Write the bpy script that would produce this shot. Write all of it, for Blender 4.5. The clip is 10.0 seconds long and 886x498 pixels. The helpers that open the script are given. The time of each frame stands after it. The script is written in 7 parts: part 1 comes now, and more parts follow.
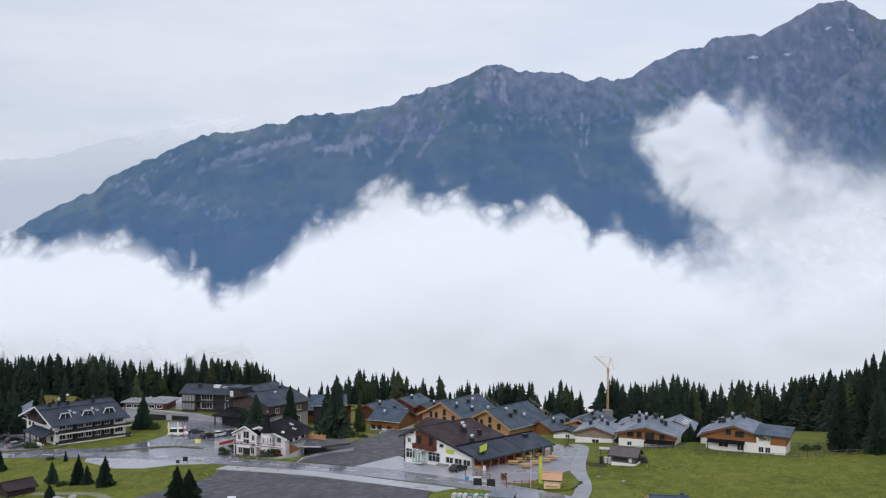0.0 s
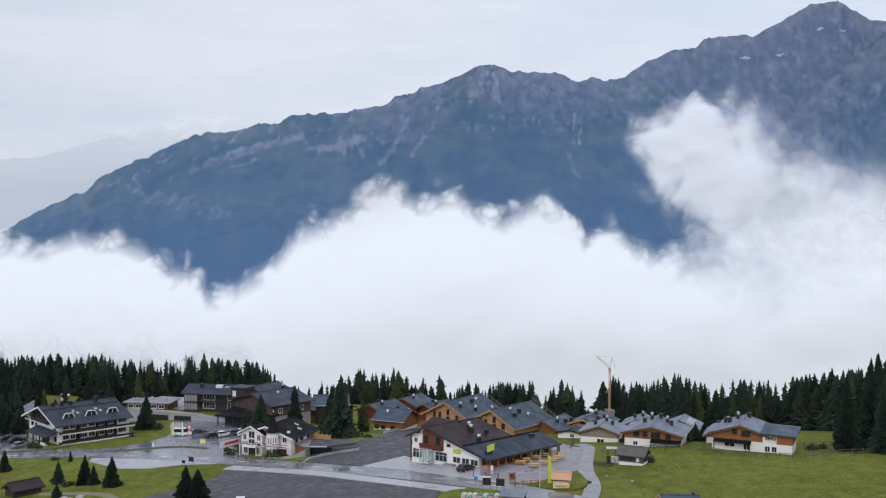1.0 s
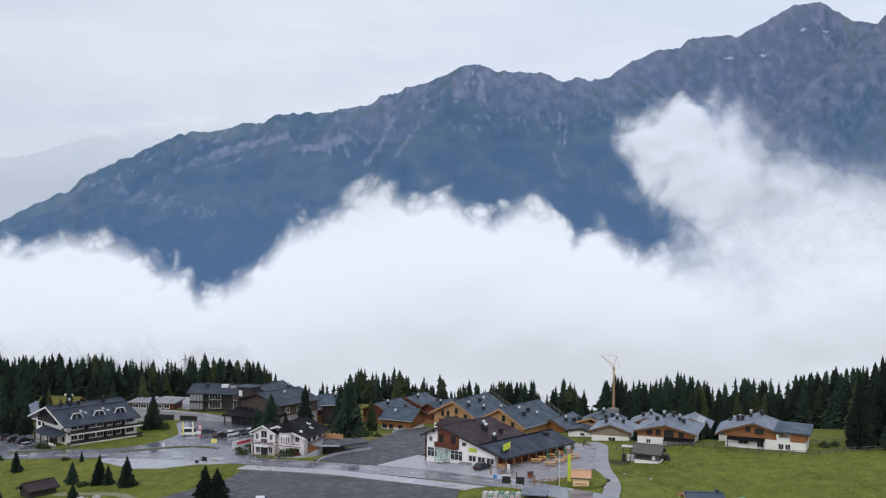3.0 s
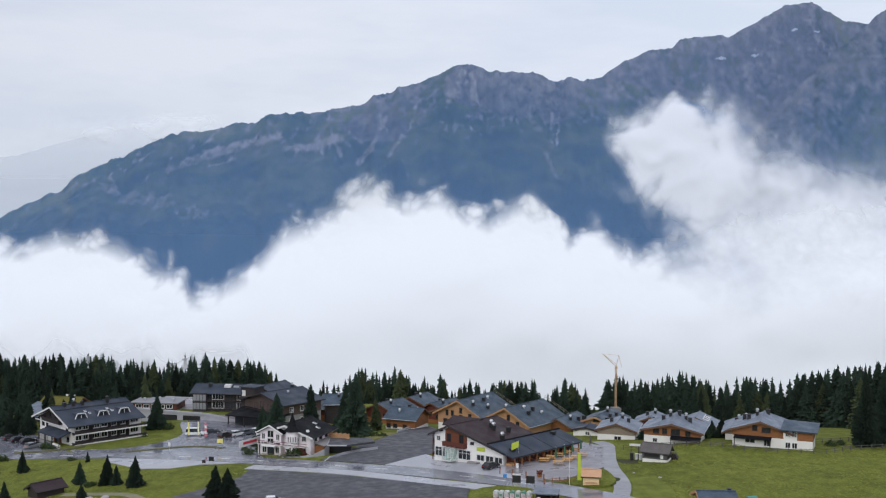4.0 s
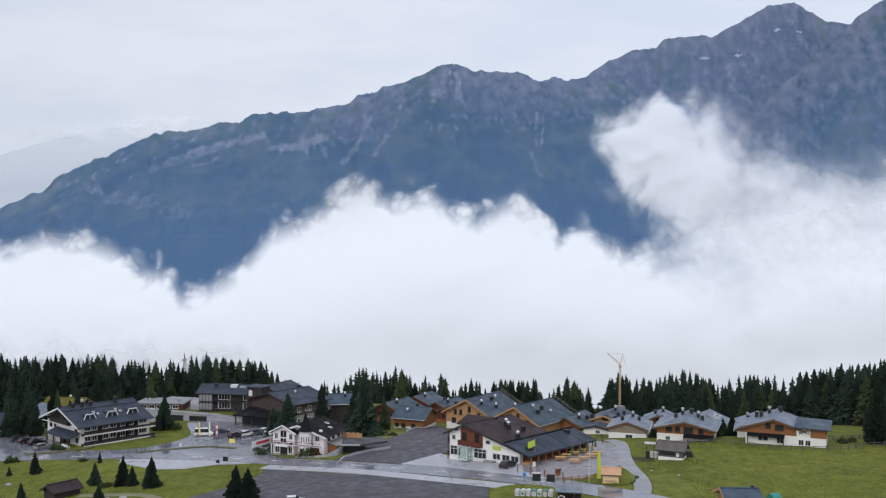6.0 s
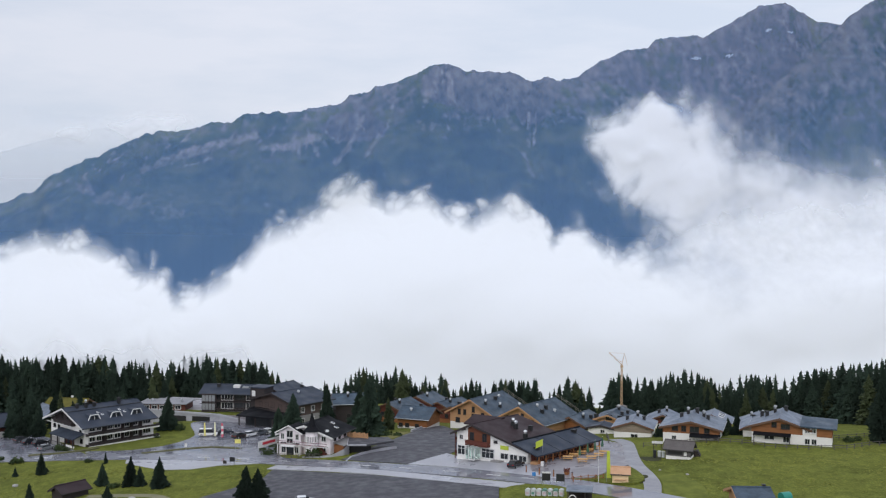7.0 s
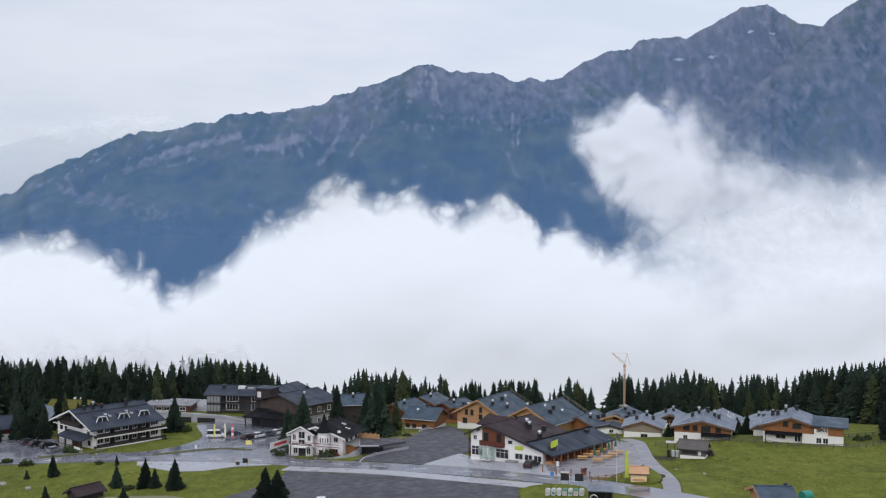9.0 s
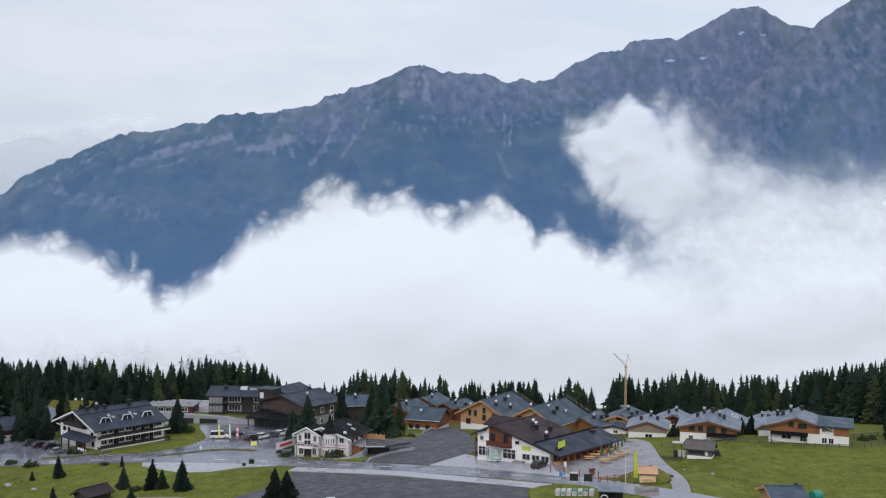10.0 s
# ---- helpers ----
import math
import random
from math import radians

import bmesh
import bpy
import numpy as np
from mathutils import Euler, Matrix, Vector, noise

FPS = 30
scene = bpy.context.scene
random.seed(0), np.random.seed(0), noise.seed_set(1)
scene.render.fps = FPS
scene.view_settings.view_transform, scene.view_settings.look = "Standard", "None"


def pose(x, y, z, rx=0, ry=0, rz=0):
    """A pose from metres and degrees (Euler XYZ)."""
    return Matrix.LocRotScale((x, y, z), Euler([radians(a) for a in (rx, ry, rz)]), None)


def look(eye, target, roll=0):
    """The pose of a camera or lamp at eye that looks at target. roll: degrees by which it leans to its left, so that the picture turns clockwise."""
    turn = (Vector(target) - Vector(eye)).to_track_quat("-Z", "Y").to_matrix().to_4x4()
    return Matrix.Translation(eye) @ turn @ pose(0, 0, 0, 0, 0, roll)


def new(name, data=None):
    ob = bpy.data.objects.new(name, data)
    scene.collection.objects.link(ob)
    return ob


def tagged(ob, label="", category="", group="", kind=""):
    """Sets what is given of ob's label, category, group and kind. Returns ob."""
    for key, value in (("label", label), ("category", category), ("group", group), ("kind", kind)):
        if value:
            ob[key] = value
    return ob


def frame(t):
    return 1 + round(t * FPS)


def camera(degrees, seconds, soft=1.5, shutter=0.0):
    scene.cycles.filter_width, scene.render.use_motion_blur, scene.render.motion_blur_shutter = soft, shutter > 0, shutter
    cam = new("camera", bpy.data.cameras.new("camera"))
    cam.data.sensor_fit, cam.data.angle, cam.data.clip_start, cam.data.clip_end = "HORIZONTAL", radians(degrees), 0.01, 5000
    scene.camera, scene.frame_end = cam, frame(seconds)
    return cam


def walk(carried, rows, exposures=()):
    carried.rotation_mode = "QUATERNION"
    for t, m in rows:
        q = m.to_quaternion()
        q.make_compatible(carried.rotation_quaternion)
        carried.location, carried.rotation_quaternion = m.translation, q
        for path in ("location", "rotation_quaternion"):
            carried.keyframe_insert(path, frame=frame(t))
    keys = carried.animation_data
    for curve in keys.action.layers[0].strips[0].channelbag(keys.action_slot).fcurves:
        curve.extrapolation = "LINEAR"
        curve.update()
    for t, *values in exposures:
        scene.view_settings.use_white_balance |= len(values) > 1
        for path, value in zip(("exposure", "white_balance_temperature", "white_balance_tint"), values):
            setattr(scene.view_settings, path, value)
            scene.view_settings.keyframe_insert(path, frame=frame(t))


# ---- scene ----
cam = camera(45.9, 10.0, soft=1.2)
PATH = [
    (0, 0.000, 0.000, 52.000, 0.284, -1.502, 0.381),
    (1, -3.274, -0.007, 51.938, -0.156, -1.500, 0.418),
    (2, -6.662, -0.021, 51.826, -0.601, -1.502, 0.425),
    (3, -10.117, -0.042, 51.703, -1.050, -1.507, 0.412),
    (4, -13.604, -0.067, 51.595, -1.504, -1.513, 0.381),
    (5, -17.100, -0.089, 51.515, -1.961, -1.521, 0.342),
    (6, -20.590, -0.097, 51.472, -2.424, -1.525, 0.303),
    (7, -24.070, -0.079, 51.459, -2.893, -1.525, 0.269),
    (8, -27.549, -0.020, 51.459, -3.371, -1.514, 0.247),
    (9, -31.041, 0.103, 51.451, -3.862, -1.490, 0.245),
    (10, -34.575, 0.313, 51.394, -4.366, -1.447, 0.271),
]
walk(cam, [(t, pose(x, y, z, 90 + pitch, 0, yaw) @ pose(0, 0, 0, 0, 0, roll)) for t, x, y, z, yaw, pitch, roll in PATH])

# ---- world, sun, exposure ----
scene.view_settings.exposure = 0.0
world = bpy.data.worlds.new("overcast_sky")
scene.world = world
world.use_nodes = True
wn, wl = world.node_tree.nodes, world.node_tree.links
wn.clear()


def wnode(kind, **values):
    n = wn.new(kind)
    for k, v in values.items():
        n.inputs[k].default_value = v
    return n


w_out = wn.new("ShaderNodeOutputWorld")
w_bg = wn.new("ShaderNodeBackground")
w_sky = wn.new("ShaderNodeTexSky")
w_sky.sky_type = "NISHITA"
w_sky.sun_disc = False
w_sky.sun_elevation, w_sky.sun_rotation = radians(36), radians(200)
w_tc = wn.new("ShaderNodeTexCoord")
w_sep = wn.new("ShaderNodeSeparateXYZ")
wl.new(w_tc.outputs["Generated"], w_sep.inputs[0])
# an overcast sky is brighter towards the zenith
w_grad = wn.new("ShaderNodeMapRange")
w_grad.inputs["From Min"].default_value, w_grad.inputs["From Max"].default_value = 0.1, 1.0
w_grad.inputs["To Min"].default_value, w_grad.inputs["To Max"].default_value = 0.88, 1.0
wl.new(w_sep.outputs["Z"], w_grad.inputs["Value"])
w_map = wn.new("ShaderNodeMapping")
w_map.inputs["Scale"].default_value = (2.2, 2.2, 9.0)
wl.new(w_tc.outputs["Generated"], w_map.inputs["Vector"])
w_noise = wnode("ShaderNodeTexNoise", Scale=1.6, Detail=6.0, Roughness=0.55)
wl.new(w_map.outputs[0], w_noise.inputs["Vector"])
w_ramp = wn.new("ShaderNodeValToRGB")
w_ramp.color_ramp.elements[0].position, w_ramp.color_ramp.elements[0].color = 0.36, (0.75, 0.83, 0.98, 1)
w_ramp.color_ramp.elements[1].position, w_ramp.color_ramp.elements[1].color = 0.62, (0.9, 0.94, 1.06, 1)
wl.new(w_noise.outputs["Fac"], w_ramp.inputs["Fac"])
w_mul = wn.new("ShaderNodeVectorMath")
w_mul.operation = "SCALE"
wl.new(w_ramp.outputs["Color"], w_mul.inputs[0])
w_side = wn.new("ShaderNodeMapRange")
w_side.inputs["From Min"].default_value, w_side.inputs["From Max"].default_value = -0.45, 0.45
w_side.inputs["To Min"].default_value, w_side.inputs["To Max"].default_value = 0.93, 1.07
wl.new(w_sep.outputs["X"], w_side.inputs["Value"])
w_both = wn.new("ShaderNodeMath")
w_both.operation = "MULTIPLY"
wl.new(w_grad.outputs[0], w_both.inputs[0])
wl.new(w_side.outputs[0], w_both.inputs[1])
wl.new(w_both.outputs[0], w_mul.inputs["Scale"])
w_skyscale = wn.new("ShaderNodeVectorMath")
w_skyscale.operation = "SCALE"
w_skyscale.inputs["Scale"].default_value = 0.08
wl.new(w_sky.outputs["Color"], w_skyscale.inputs[0])
w_mix = wn.new("ShaderNodeMix")
w_mix.data_type = "RGBA"
w_mix.inputs["Factor"].default_value = 0.93
wl.new(w_skyscale.outputs[0], w_mix.inputs["A"])
wl.new(w_mul.outputs[0], w_mix.inputs["B"])
wl.new(w_mix.outputs["Result"], w_bg.inputs["Color"])
w_bg.inputs["Strength"].default_value = 1.0
wl.new(w_bg.outputs[0], w_out.inputs["Surface"])

sun = new("sun", bpy.data.lights.new("sun", "SUN"))
sun.data.energy, sun.data.angle, sun.data.color = 1.1, radians(40), (1.0, 0.98, 0.97)
sun.matrix_world = look((0, 0, 0), (0.3, 0.8, -0.62))


# ---- materials ----
def material(name, base, second=None, rough=0.8, metal=0.0, scale=0.6, fine=8.0, bump=0.15, spread=0.5, per_object=0.0, stretch=(1, 1, 1), spec=0.5):
    """A surface with colour variation at two scales and fine relief, in world metres."""
    m = bpy.data.materials.new(name)
    m.use_nodes = True
    nd, lk = m.node_tree.nodes, m.node_tree.links
    bsdf = nd["Principled BSDF"]
    geo = nd.new("ShaderNodeNewGeometry")
    mp = nd.new("ShaderNodeMapping")
    mp.inputs["Scale"].default_value = stretch
    lk.new(geo.outputs["Position"], mp.inputs["Vector"])
    big = nd.new("ShaderNodeTexNoise")
    big.inputs["Scale"].default_value, big.inputs["Detail"].default_value = scale, 5.0
    small = nd.new("ShaderNodeTexNoise")
    small.inputs["Scale"].default_value, small.inputs["Detail"].default_value = fine, 3.0
    lk.new(mp.outputs[0], big.inputs["Vector"])
    lk.new(mp.outputs[0], small.inputs["Vector"])
    add = nd.new("ShaderNodeMath")
    add.operation = "MULTIPLY_ADD"
    add.inputs[1].default_value = 0.45
    lk.new(small.outputs["Fac"], add.inputs[0])
    half = nd.new("ShaderNodeMath")
    half.operation = "MULTIPLY"
    half.inputs[1].default_value = 0.55
    lk.new(big.outputs["Fac"], half.inputs[0])
    lk.new(half.outputs[0], add.inputs[2])
    fac = nd.new("ShaderNodeMapRange")
    fac.inputs["From Min"].default_value, fac.inputs["From Max"].default_value = 0.5 - 0.22 * spread / 0.5, 0.5 + 0.22 * spread / 0.5
    lk.new(add.outputs[0], fac.inputs["Value"])
    mix = nd.new("ShaderNodeMix")
    mix.data_type = "RGBA"
    second = second or tuple(c * 0.7 for c in base)
    mix.inputs["A"].default_value, mix.inputs["B"].default_value = (*second, 1), (*base, 1)
    lk.new(fac.outputs[0], mix.inputs["Factor"])
    colour = mix.outputs["Result"]
    if per_object:
        info = nd.new("ShaderNodeObjectInfo")
        hsv = nd.new("ShaderNodeHueSaturation")
        r = nd.new("ShaderNodeMapRange")
        r.inputs["To Min"].default_value, r.inputs["To Max"].default_value = 1 - per_object, 1 + per_object
        lk.new(info.outputs["Random"], r.inputs["Value"])
        lk.new(r.outputs[0], hsv.inputs["Value"])
        lk.new(colour, hsv.inputs["Color"])
        colour = hsv.outputs["Color"]
    lk.new(colour, bsdf.inputs["Base Color"])
    bsdf.inputs["Roughness"].default_value, bsdf.inputs["Metallic"].default_value = rough, metal
    bsdf.inputs["Specular IOR Level"].default_value = spec
    if bump:
        b = nd.new("ShaderNodeBump")
        b.inputs["Strength"].default_value, b.inputs["Distance"].default_value = bump, 0.05
        lk.new(add.outputs[0], b.inputs["Height"])
        lk.new(b.outputs[0], bsdf.inputs["Normal"])
    return m


def roughen(m, low, high, scale):
    """Let the gloss of m vary in patches, as on wet ground."""
    nd, lk = m.node_tree.nodes, m.node_tree.links
    geo = nd.new("ShaderNodeNewGeometry")
    n = nd.new("ShaderNodeTexNoise")
    n.inputs["Scale"].default_value, n.inputs["Detail"].default_value = scale, 4.0
    lk.new(geo.outputs["Position"], n.inputs["Vector"])
    r = nd.new("ShaderNodeMapRange")
    r.inputs["From Min"].default_value, r.inputs["From Max"].default_value = 0.35, 0.65
    r.inputs["To Min"].default_value, r.inputs["To Max"].default_value = low, high
    lk.new(n.outputs["Fac"], r.inputs["Value"])
    lk.new(r.outputs[0], nd["Principled BSDF"].inputs["Roughness"])
    return m


M_GRASS = material("meadow_grass", (0.165, 0.18, 0.036), (0.09, 0.105, 0.021), 0.9, scale=0.045, fine=0.3, bump=0.5, spec=0.06, spread=0.42, stretch=(1.1, 0.8, 1))


def mottle(m, scale, low, high, stretch):
    """Break the colour of m up further with finer light and dark clumps."""
    nd, lk = m.node_tree.nodes, m.node_tree.links
    geo, mp, n = nd.new("ShaderNodeNewGeometry"), nd.new("ShaderNodeMapping"), nd.new("ShaderNodeTexNoise")
    mp.inputs["Scale"].default_value = stretch
    n.inputs["Scale"].default_value, n.inputs["Detail"].default_value, n.inputs["Roughness"].default_value = scale, 8.0, 0.65
    lk.new(geo.outputs["Position"], mp.inputs["Vector"])
    lk.new(mp.outputs[0], n.inputs["Vector"])
    r, hsv = nd.new("ShaderNodeMapRange"), nd.new("ShaderNodeHueSaturation")
    for key, v in (("From Min", 0.3), ("From Max", 0.7), ("To Min", low), ("To Max", high)):
        r.inputs[key].default_value = v
    lk.new(n.outputs["Fac"], r.inputs["Value"])
    lk.new(r.outputs[0], hsv.inputs["Value"])
    base = nd["Principled BSDF"].inputs["Base Color"]
    lk.new(base.links[0].from_socket, hsv.inputs["Color"])
    lk.new(hsv.outputs["Color"], base)
    return m


mottle(M_GRASS, 0.3, 0.74, 1.24, (1.3, 0.8, 1))
mottle(M_GRASS, 1.6, 0.72, 1.28, (1.2, 0.7, 1))
mottle(M_GRASS, 5.0, 0.7, 1.3, (1, 0.8, 1))
M_ASPHALT = roughen(material("wet_asphalt", (0.2, 0.203, 0.238), (0.14, 0.143, 0.17), 0.4, scale=0.15, fine=2.0, bump=0.02), 0.08, 0.34, 0.12)
M_DARKLOT = roughen(material("dark_gravel_asphalt", (0.064, 0.063, 0.074), (0.043, 0.042, 0.05), 0.8, scale=0.22, fine=1.6, bump=0.3, stretch=(0.8, 1.0, 1), spread=0.4), 0.5, 0.8, 0.5)
mottle(M_DARKLOT, 2.5, 0.8, 1.2, (1, 0.7, 1))
M_CONCRETE = roughen(material("pale_concrete", (0.42, 0.42, 0.455), (0.32, 0.32, 0.35), 0.6, scale=0.3, fine=2.0, bump=0.04), 0.25, 0.6, 0.15)
M_PAVING = roughen(material("plaza_paving", (0.27, 0.25, 0.265), (0.18, 0.168, 0.182), 0.6, scale=0.3, fine=2.5, bump=0.04), 0.2, 0.55, 0.2)
M_PATH = roughen(material("gravel_path", (0.33, 0.33, 0.35), (0.23, 0.23, 0.25), 0.7, scale=0.4, fine=3.0, bump=0.2), 0.45, 0.8, 0.3)
M_MUD = material("wet_mud", (0.075, 0.078, 0.04), (0.035, 0.036, 0.022), 0.95, scale=0.5, fine=3.0, bump=0.5, spec=0.08)
M_MUDPALE = material("worn_earth", (0.24, 0.22, 0.15), (0.15, 0.15, 0.07), 0.9, scale=0.4, fine=2.0, bump=0.4)
M_MOWN = mottle(material("mown_grass", (0.17, 0.188, 0.037), (0.1, 0.118, 0.024), 0.9, scale=0.06, fine=0.4, bump=0.5, spec=0.1, spread=0.42), 0.3, 0.75, 1.25, (1.3, 0.7, 1))
M_VERGE = material("worn_verge_grass", (0.15, 0.145, 0.075), (0.085, 0.085, 0.04), 0.95, scale=0.4, fine=2.0, bump=0.4, spec=0.1)
M_DRYGRASS = material("dry_grass", (0.24, 0.22, 0.09), (0.13, 0.13, 0.045), 0.95, scale=0.35, fine=1.5, bump=0.5, spec=0.06)
M_LINE = material("road_paint", (0.75, 0.75, 0.75), (0.5, 0.5, 0.5), 0.6, scale=1.0)
M_PLASTER = material("white_plaster", (0.84, 0.82, 0.79), (0.74, 0.72, 0.69), 0.85, scale=0.25, fine=3.0, bump=0.1)
M_PINKWHITE = material("rose_white_plaster", (0.86, 0.8, 0.82), (0.76, 0.69, 0.72), 0.85, scale=0.3, fine=3.0, bump=0.1)
M_GREYWALL = material("grey_render", (0.3, 0.29, 0.28), (0.2, 0.19, 0.19), 0.85, scale=0.3)
M_WOODLIGHT = material("honey_timber", (0.5, 0.285, 0.145), (0.36, 0.19, 0.085), 0.7, scale=0.5, fine=3.0, stretch=(1, 1, 5), bump=0.3)
M_WOODORANGE = material("orange_brown_timber", (0.31, 0.125, 0.042), (0.19, 0.07, 0.022), 0.7, scale=0.5, fine=3.0, stretch=(1, 1, 5), bump=0.3)
M_WOODRED = material("red_brown_timber", (0.14, 0.035, 0.02), (0.08, 0.02, 0.012), 0.7, scale=0.5, fine=3.0, stretch=(1, 1, 5), bump=0.3)
M_WOODDARK = material("dark_stained_timber", (0.042, 0.031, 0.03), (0.022, 0.017, 0.018), 0.75, scale=0.5, fine=3.0, stretch=(1, 1, 5), bump=0.3)
M_ROOFGREY = roughen(material("blue_grey_sheet_roof", (0.054, 0.082, 0.114), (0.034, 0.052, 0.075), 0.45, scale=0.25, fine=2.0, bump=0.08, per_object=0.12, spec=0.3), 0.36, 0.65, 0.3)
M_ROOFPALE = roughen(material("pale_grey_sheet_roof", (0.17, 0.2, 0.25), (0.11, 0.135, 0.175), 0.45, scale=0.25, fine=2.0, bump=0.08, per_object=0.12), 0.35, 0.6, 0.3)
mottle(M_ROOFGREY, 0.5, 0.72, 1.28, (1, 1, 1))
mottle(M_ROOFPALE, 0.5, 0.75, 1.25, (1, 1, 1))
M_ROOFDARK = roughen(material("dark_slate_roof", (0.038, 0.049, 0.073), (0.022, 0.029, 0.044), 0.5, scale=0.4, fine=3.0, bump=0.15, spec=0.3), 0.45, 0.75, 0.3)
M_ROOFBLACK = roughen(material("black_sheet_roof", (0.012, 0.013, 0.016), (0.007, 0.007, 0.009), 0.5, scale=0.4, fine=3.0, bump=0.1, spec=0.12), 0.6, 0.85, 0.3)
mottle(M_ROOFDARK, 0.6, 0.75, 1.25, (1, 1, 1))
M_ROOFBROWN = roughen(material("brown_shingle_roof", (0.045, 0.027, 0.03), (0.024, 0.015, 0.018), 0.6, scale=0.35, fine=3.0, bump=0.2, spec=0.25), 0.5, 0.75, 0.3)
M_GLASS = material("dark_window_glass", (0.03, 0.035, 0.04), (0.02, 0.022, 0.025), 0.08, scale=0.4, bump=0)
M_FRAME = material("white_painted_frame", (0.75, 0.74, 0.72), (0.6, 0.59, 0.58), 0.5, scale=1.5)
M_METAL = material("galvanised_metal", (0.55, 0.56, 0.58), (0.4, 0.41, 0.43), 0.35, 0.8, scale=1.0)
M_BLACK = material("black_plastic", (0.02, 0.02, 0.022), (0.012, 0.012, 0.013), 0.5, scale=1.0)
M_BARK = material("spruce_bark", (0.08, 0.06, 0.045), (0.04, 0.03, 0.025), 0.9, scale=2.0)
M_NEEDLES = material("spruce_needles", (0.032, 0.049, 0.033), (0.014, 0.023, 0.018), 0.9, scale=0.3, fine=2.5, bump=0, per_object=0.4, spec=0.08)
M_LARCH = material("larch_needles", (0.055, 0.07, 0.027), (0.026, 0.036, 0.016), 0.8, scale=0.35, fine=4.0, bump=0, per_object=0.25, spec=0.25)
M_CRANE = material("orange_crane_paint", (0.62, 0.42, 0.26), (0.48, 0.32, 0.19), 0.5, scale=1.0)
M_LIME = material("lime_green_fabric", (0.5, 0.58, 0.06), (0.4, 0.48, 0.04), 0.7, scale=1.0)
M_STONE = material("field_stone", (0.4, 0.39, 0.37), (0.25, 0.24, 0.23), 0.9, scale=1.0)


# ---- mesh helpers ----
def box(bm, x0, x1, y0, y1, z0, z1, m=None):
    c = [bm.verts.new(p) for p in ((x0, y0, z0), (x1, y0, z0), (x1, y1, z0), (x0, y1, z0), (x0, y0, z1), (x1, y0, z1), (x1, y1, z1), (x0, y1, z1))]
    for f in ((3, 2, 1, 0), (4, 5, 6, 7), (0, 1, 5, 4), (1, 2, 6, 5), (2, 3, 7, 6), (3, 0, 4, 7)):
        bm.faces.new([c[i] for i in f])
    if m:
        bmesh.ops.transform(bm, matrix=m, verts=c)
    return c


def tube(bm, p, q, r0, r1=None, n=8):
    """A tapered rod from p to q, closed at both ends."""
    p, q = Vector(p), Vector(q)
    r1 = r0 if r1 is None else r1
    turn = (q - p).to_track_quat("Z", "Y").to_matrix()
    rings = []
    for c, r in ((p, r0), (q, max(r1, 0.004))):
        rings.append([bm.verts.new(c + turn @ Vector((r * math.cos(k * 2 * math.pi / n), r * math.sin(k * 2 * math.pi / n), 0))) for k in range(n)])
    for k in range(n):
        bm.faces.new([rings[0][k], rings[0][(k + 1) % n], rings[1][(k + 1) % n], rings[1][k]])
    bm.faces.new(rings[0][::-1])
    bm.faces.new(rings[1])


def slab(bm, pts, thick):
    """A plate: the polygon pts (given anticlockwise from above) is its upper face."""
    top = [bm.verts.new(p) for p in pts]
    low = [bm.verts.new((p[0], p[1], p[2] - thick)) for p in pts]
    bm.faces.new(top)
    bm.faces.new(low[::-1])
    n = len(pts)
    for k in range(n):
        bm.faces.new([low[k], low[(k + 1) % n], top[(k + 1) % n], top[k]])


def prism(bm, outline, y0, y1):
    """An upright outline of (x, z), anticlockwise seen from the front, drawn out from y0 to y1."""
    a = [bm.verts.new((x, y0, z)) for x, z in outline]
    b = [bm.verts.new((x, y1, z)) for x, z in outline]
    bm.faces.new(a)
    bm.faces.new(b[::-1])
    n = len(a)
    for k in range(n):
        bm.faces.new([a[(k + 1) % n], a[k], b[k], b[(k + 1) % n]])


def mesh_of(name, bm, mat, smooth=False):
    bmesh.ops.recalc_face_normals(bm, faces=bm.faces)
    me = bpy.data.meshes.new(name)
    bm.to_mesh(me)
    bm.free()
    me.materials.append(mat)
    if smooth:
        for p in me.polygons:
            p.use_smooth = True
    return me


def part(name, bm, mat, parent=None, label="", smooth=False):
    ob = new(name, mesh_of(name, bm, mat, smooth))
    ob.parent = parent
    if label:
        ob["label"] = label
    return ob


def soft(a, b, x):
    """0 at a, 1 at b, smooth between."""
    x = min(1.0, max(0.0, (x - a) / (b - a)))
    return x * x * (3 - 2 * x)


# ---- ground ----
def ground_z(x, y):
    u, v = min(1.3, max(-1.5, x / 100)), min(1.1, max(-0.9, (y - 240) / 100))
    z = -1.583 + 3.491 * u - 7.097 * v - 0.334 * u * u - 5.218 * u * v - 5.187 * v * v
    z += 1.5 * math.exp(-((x + 82) / 22) ** 2 - ((y - 306) / 14) ** 2)
    z += 1.3 * math.exp(-((x - 55) / 17) ** 2 - ((y - 236) / 12) ** 2)
    if y > 370:
        d = y - 370
        z -= 0.0045 * d * d if d < 90 else 36.5 + 0.62 * (d - 90) if d < 800 else 476 + 0.02 * (d - 800)
    return z


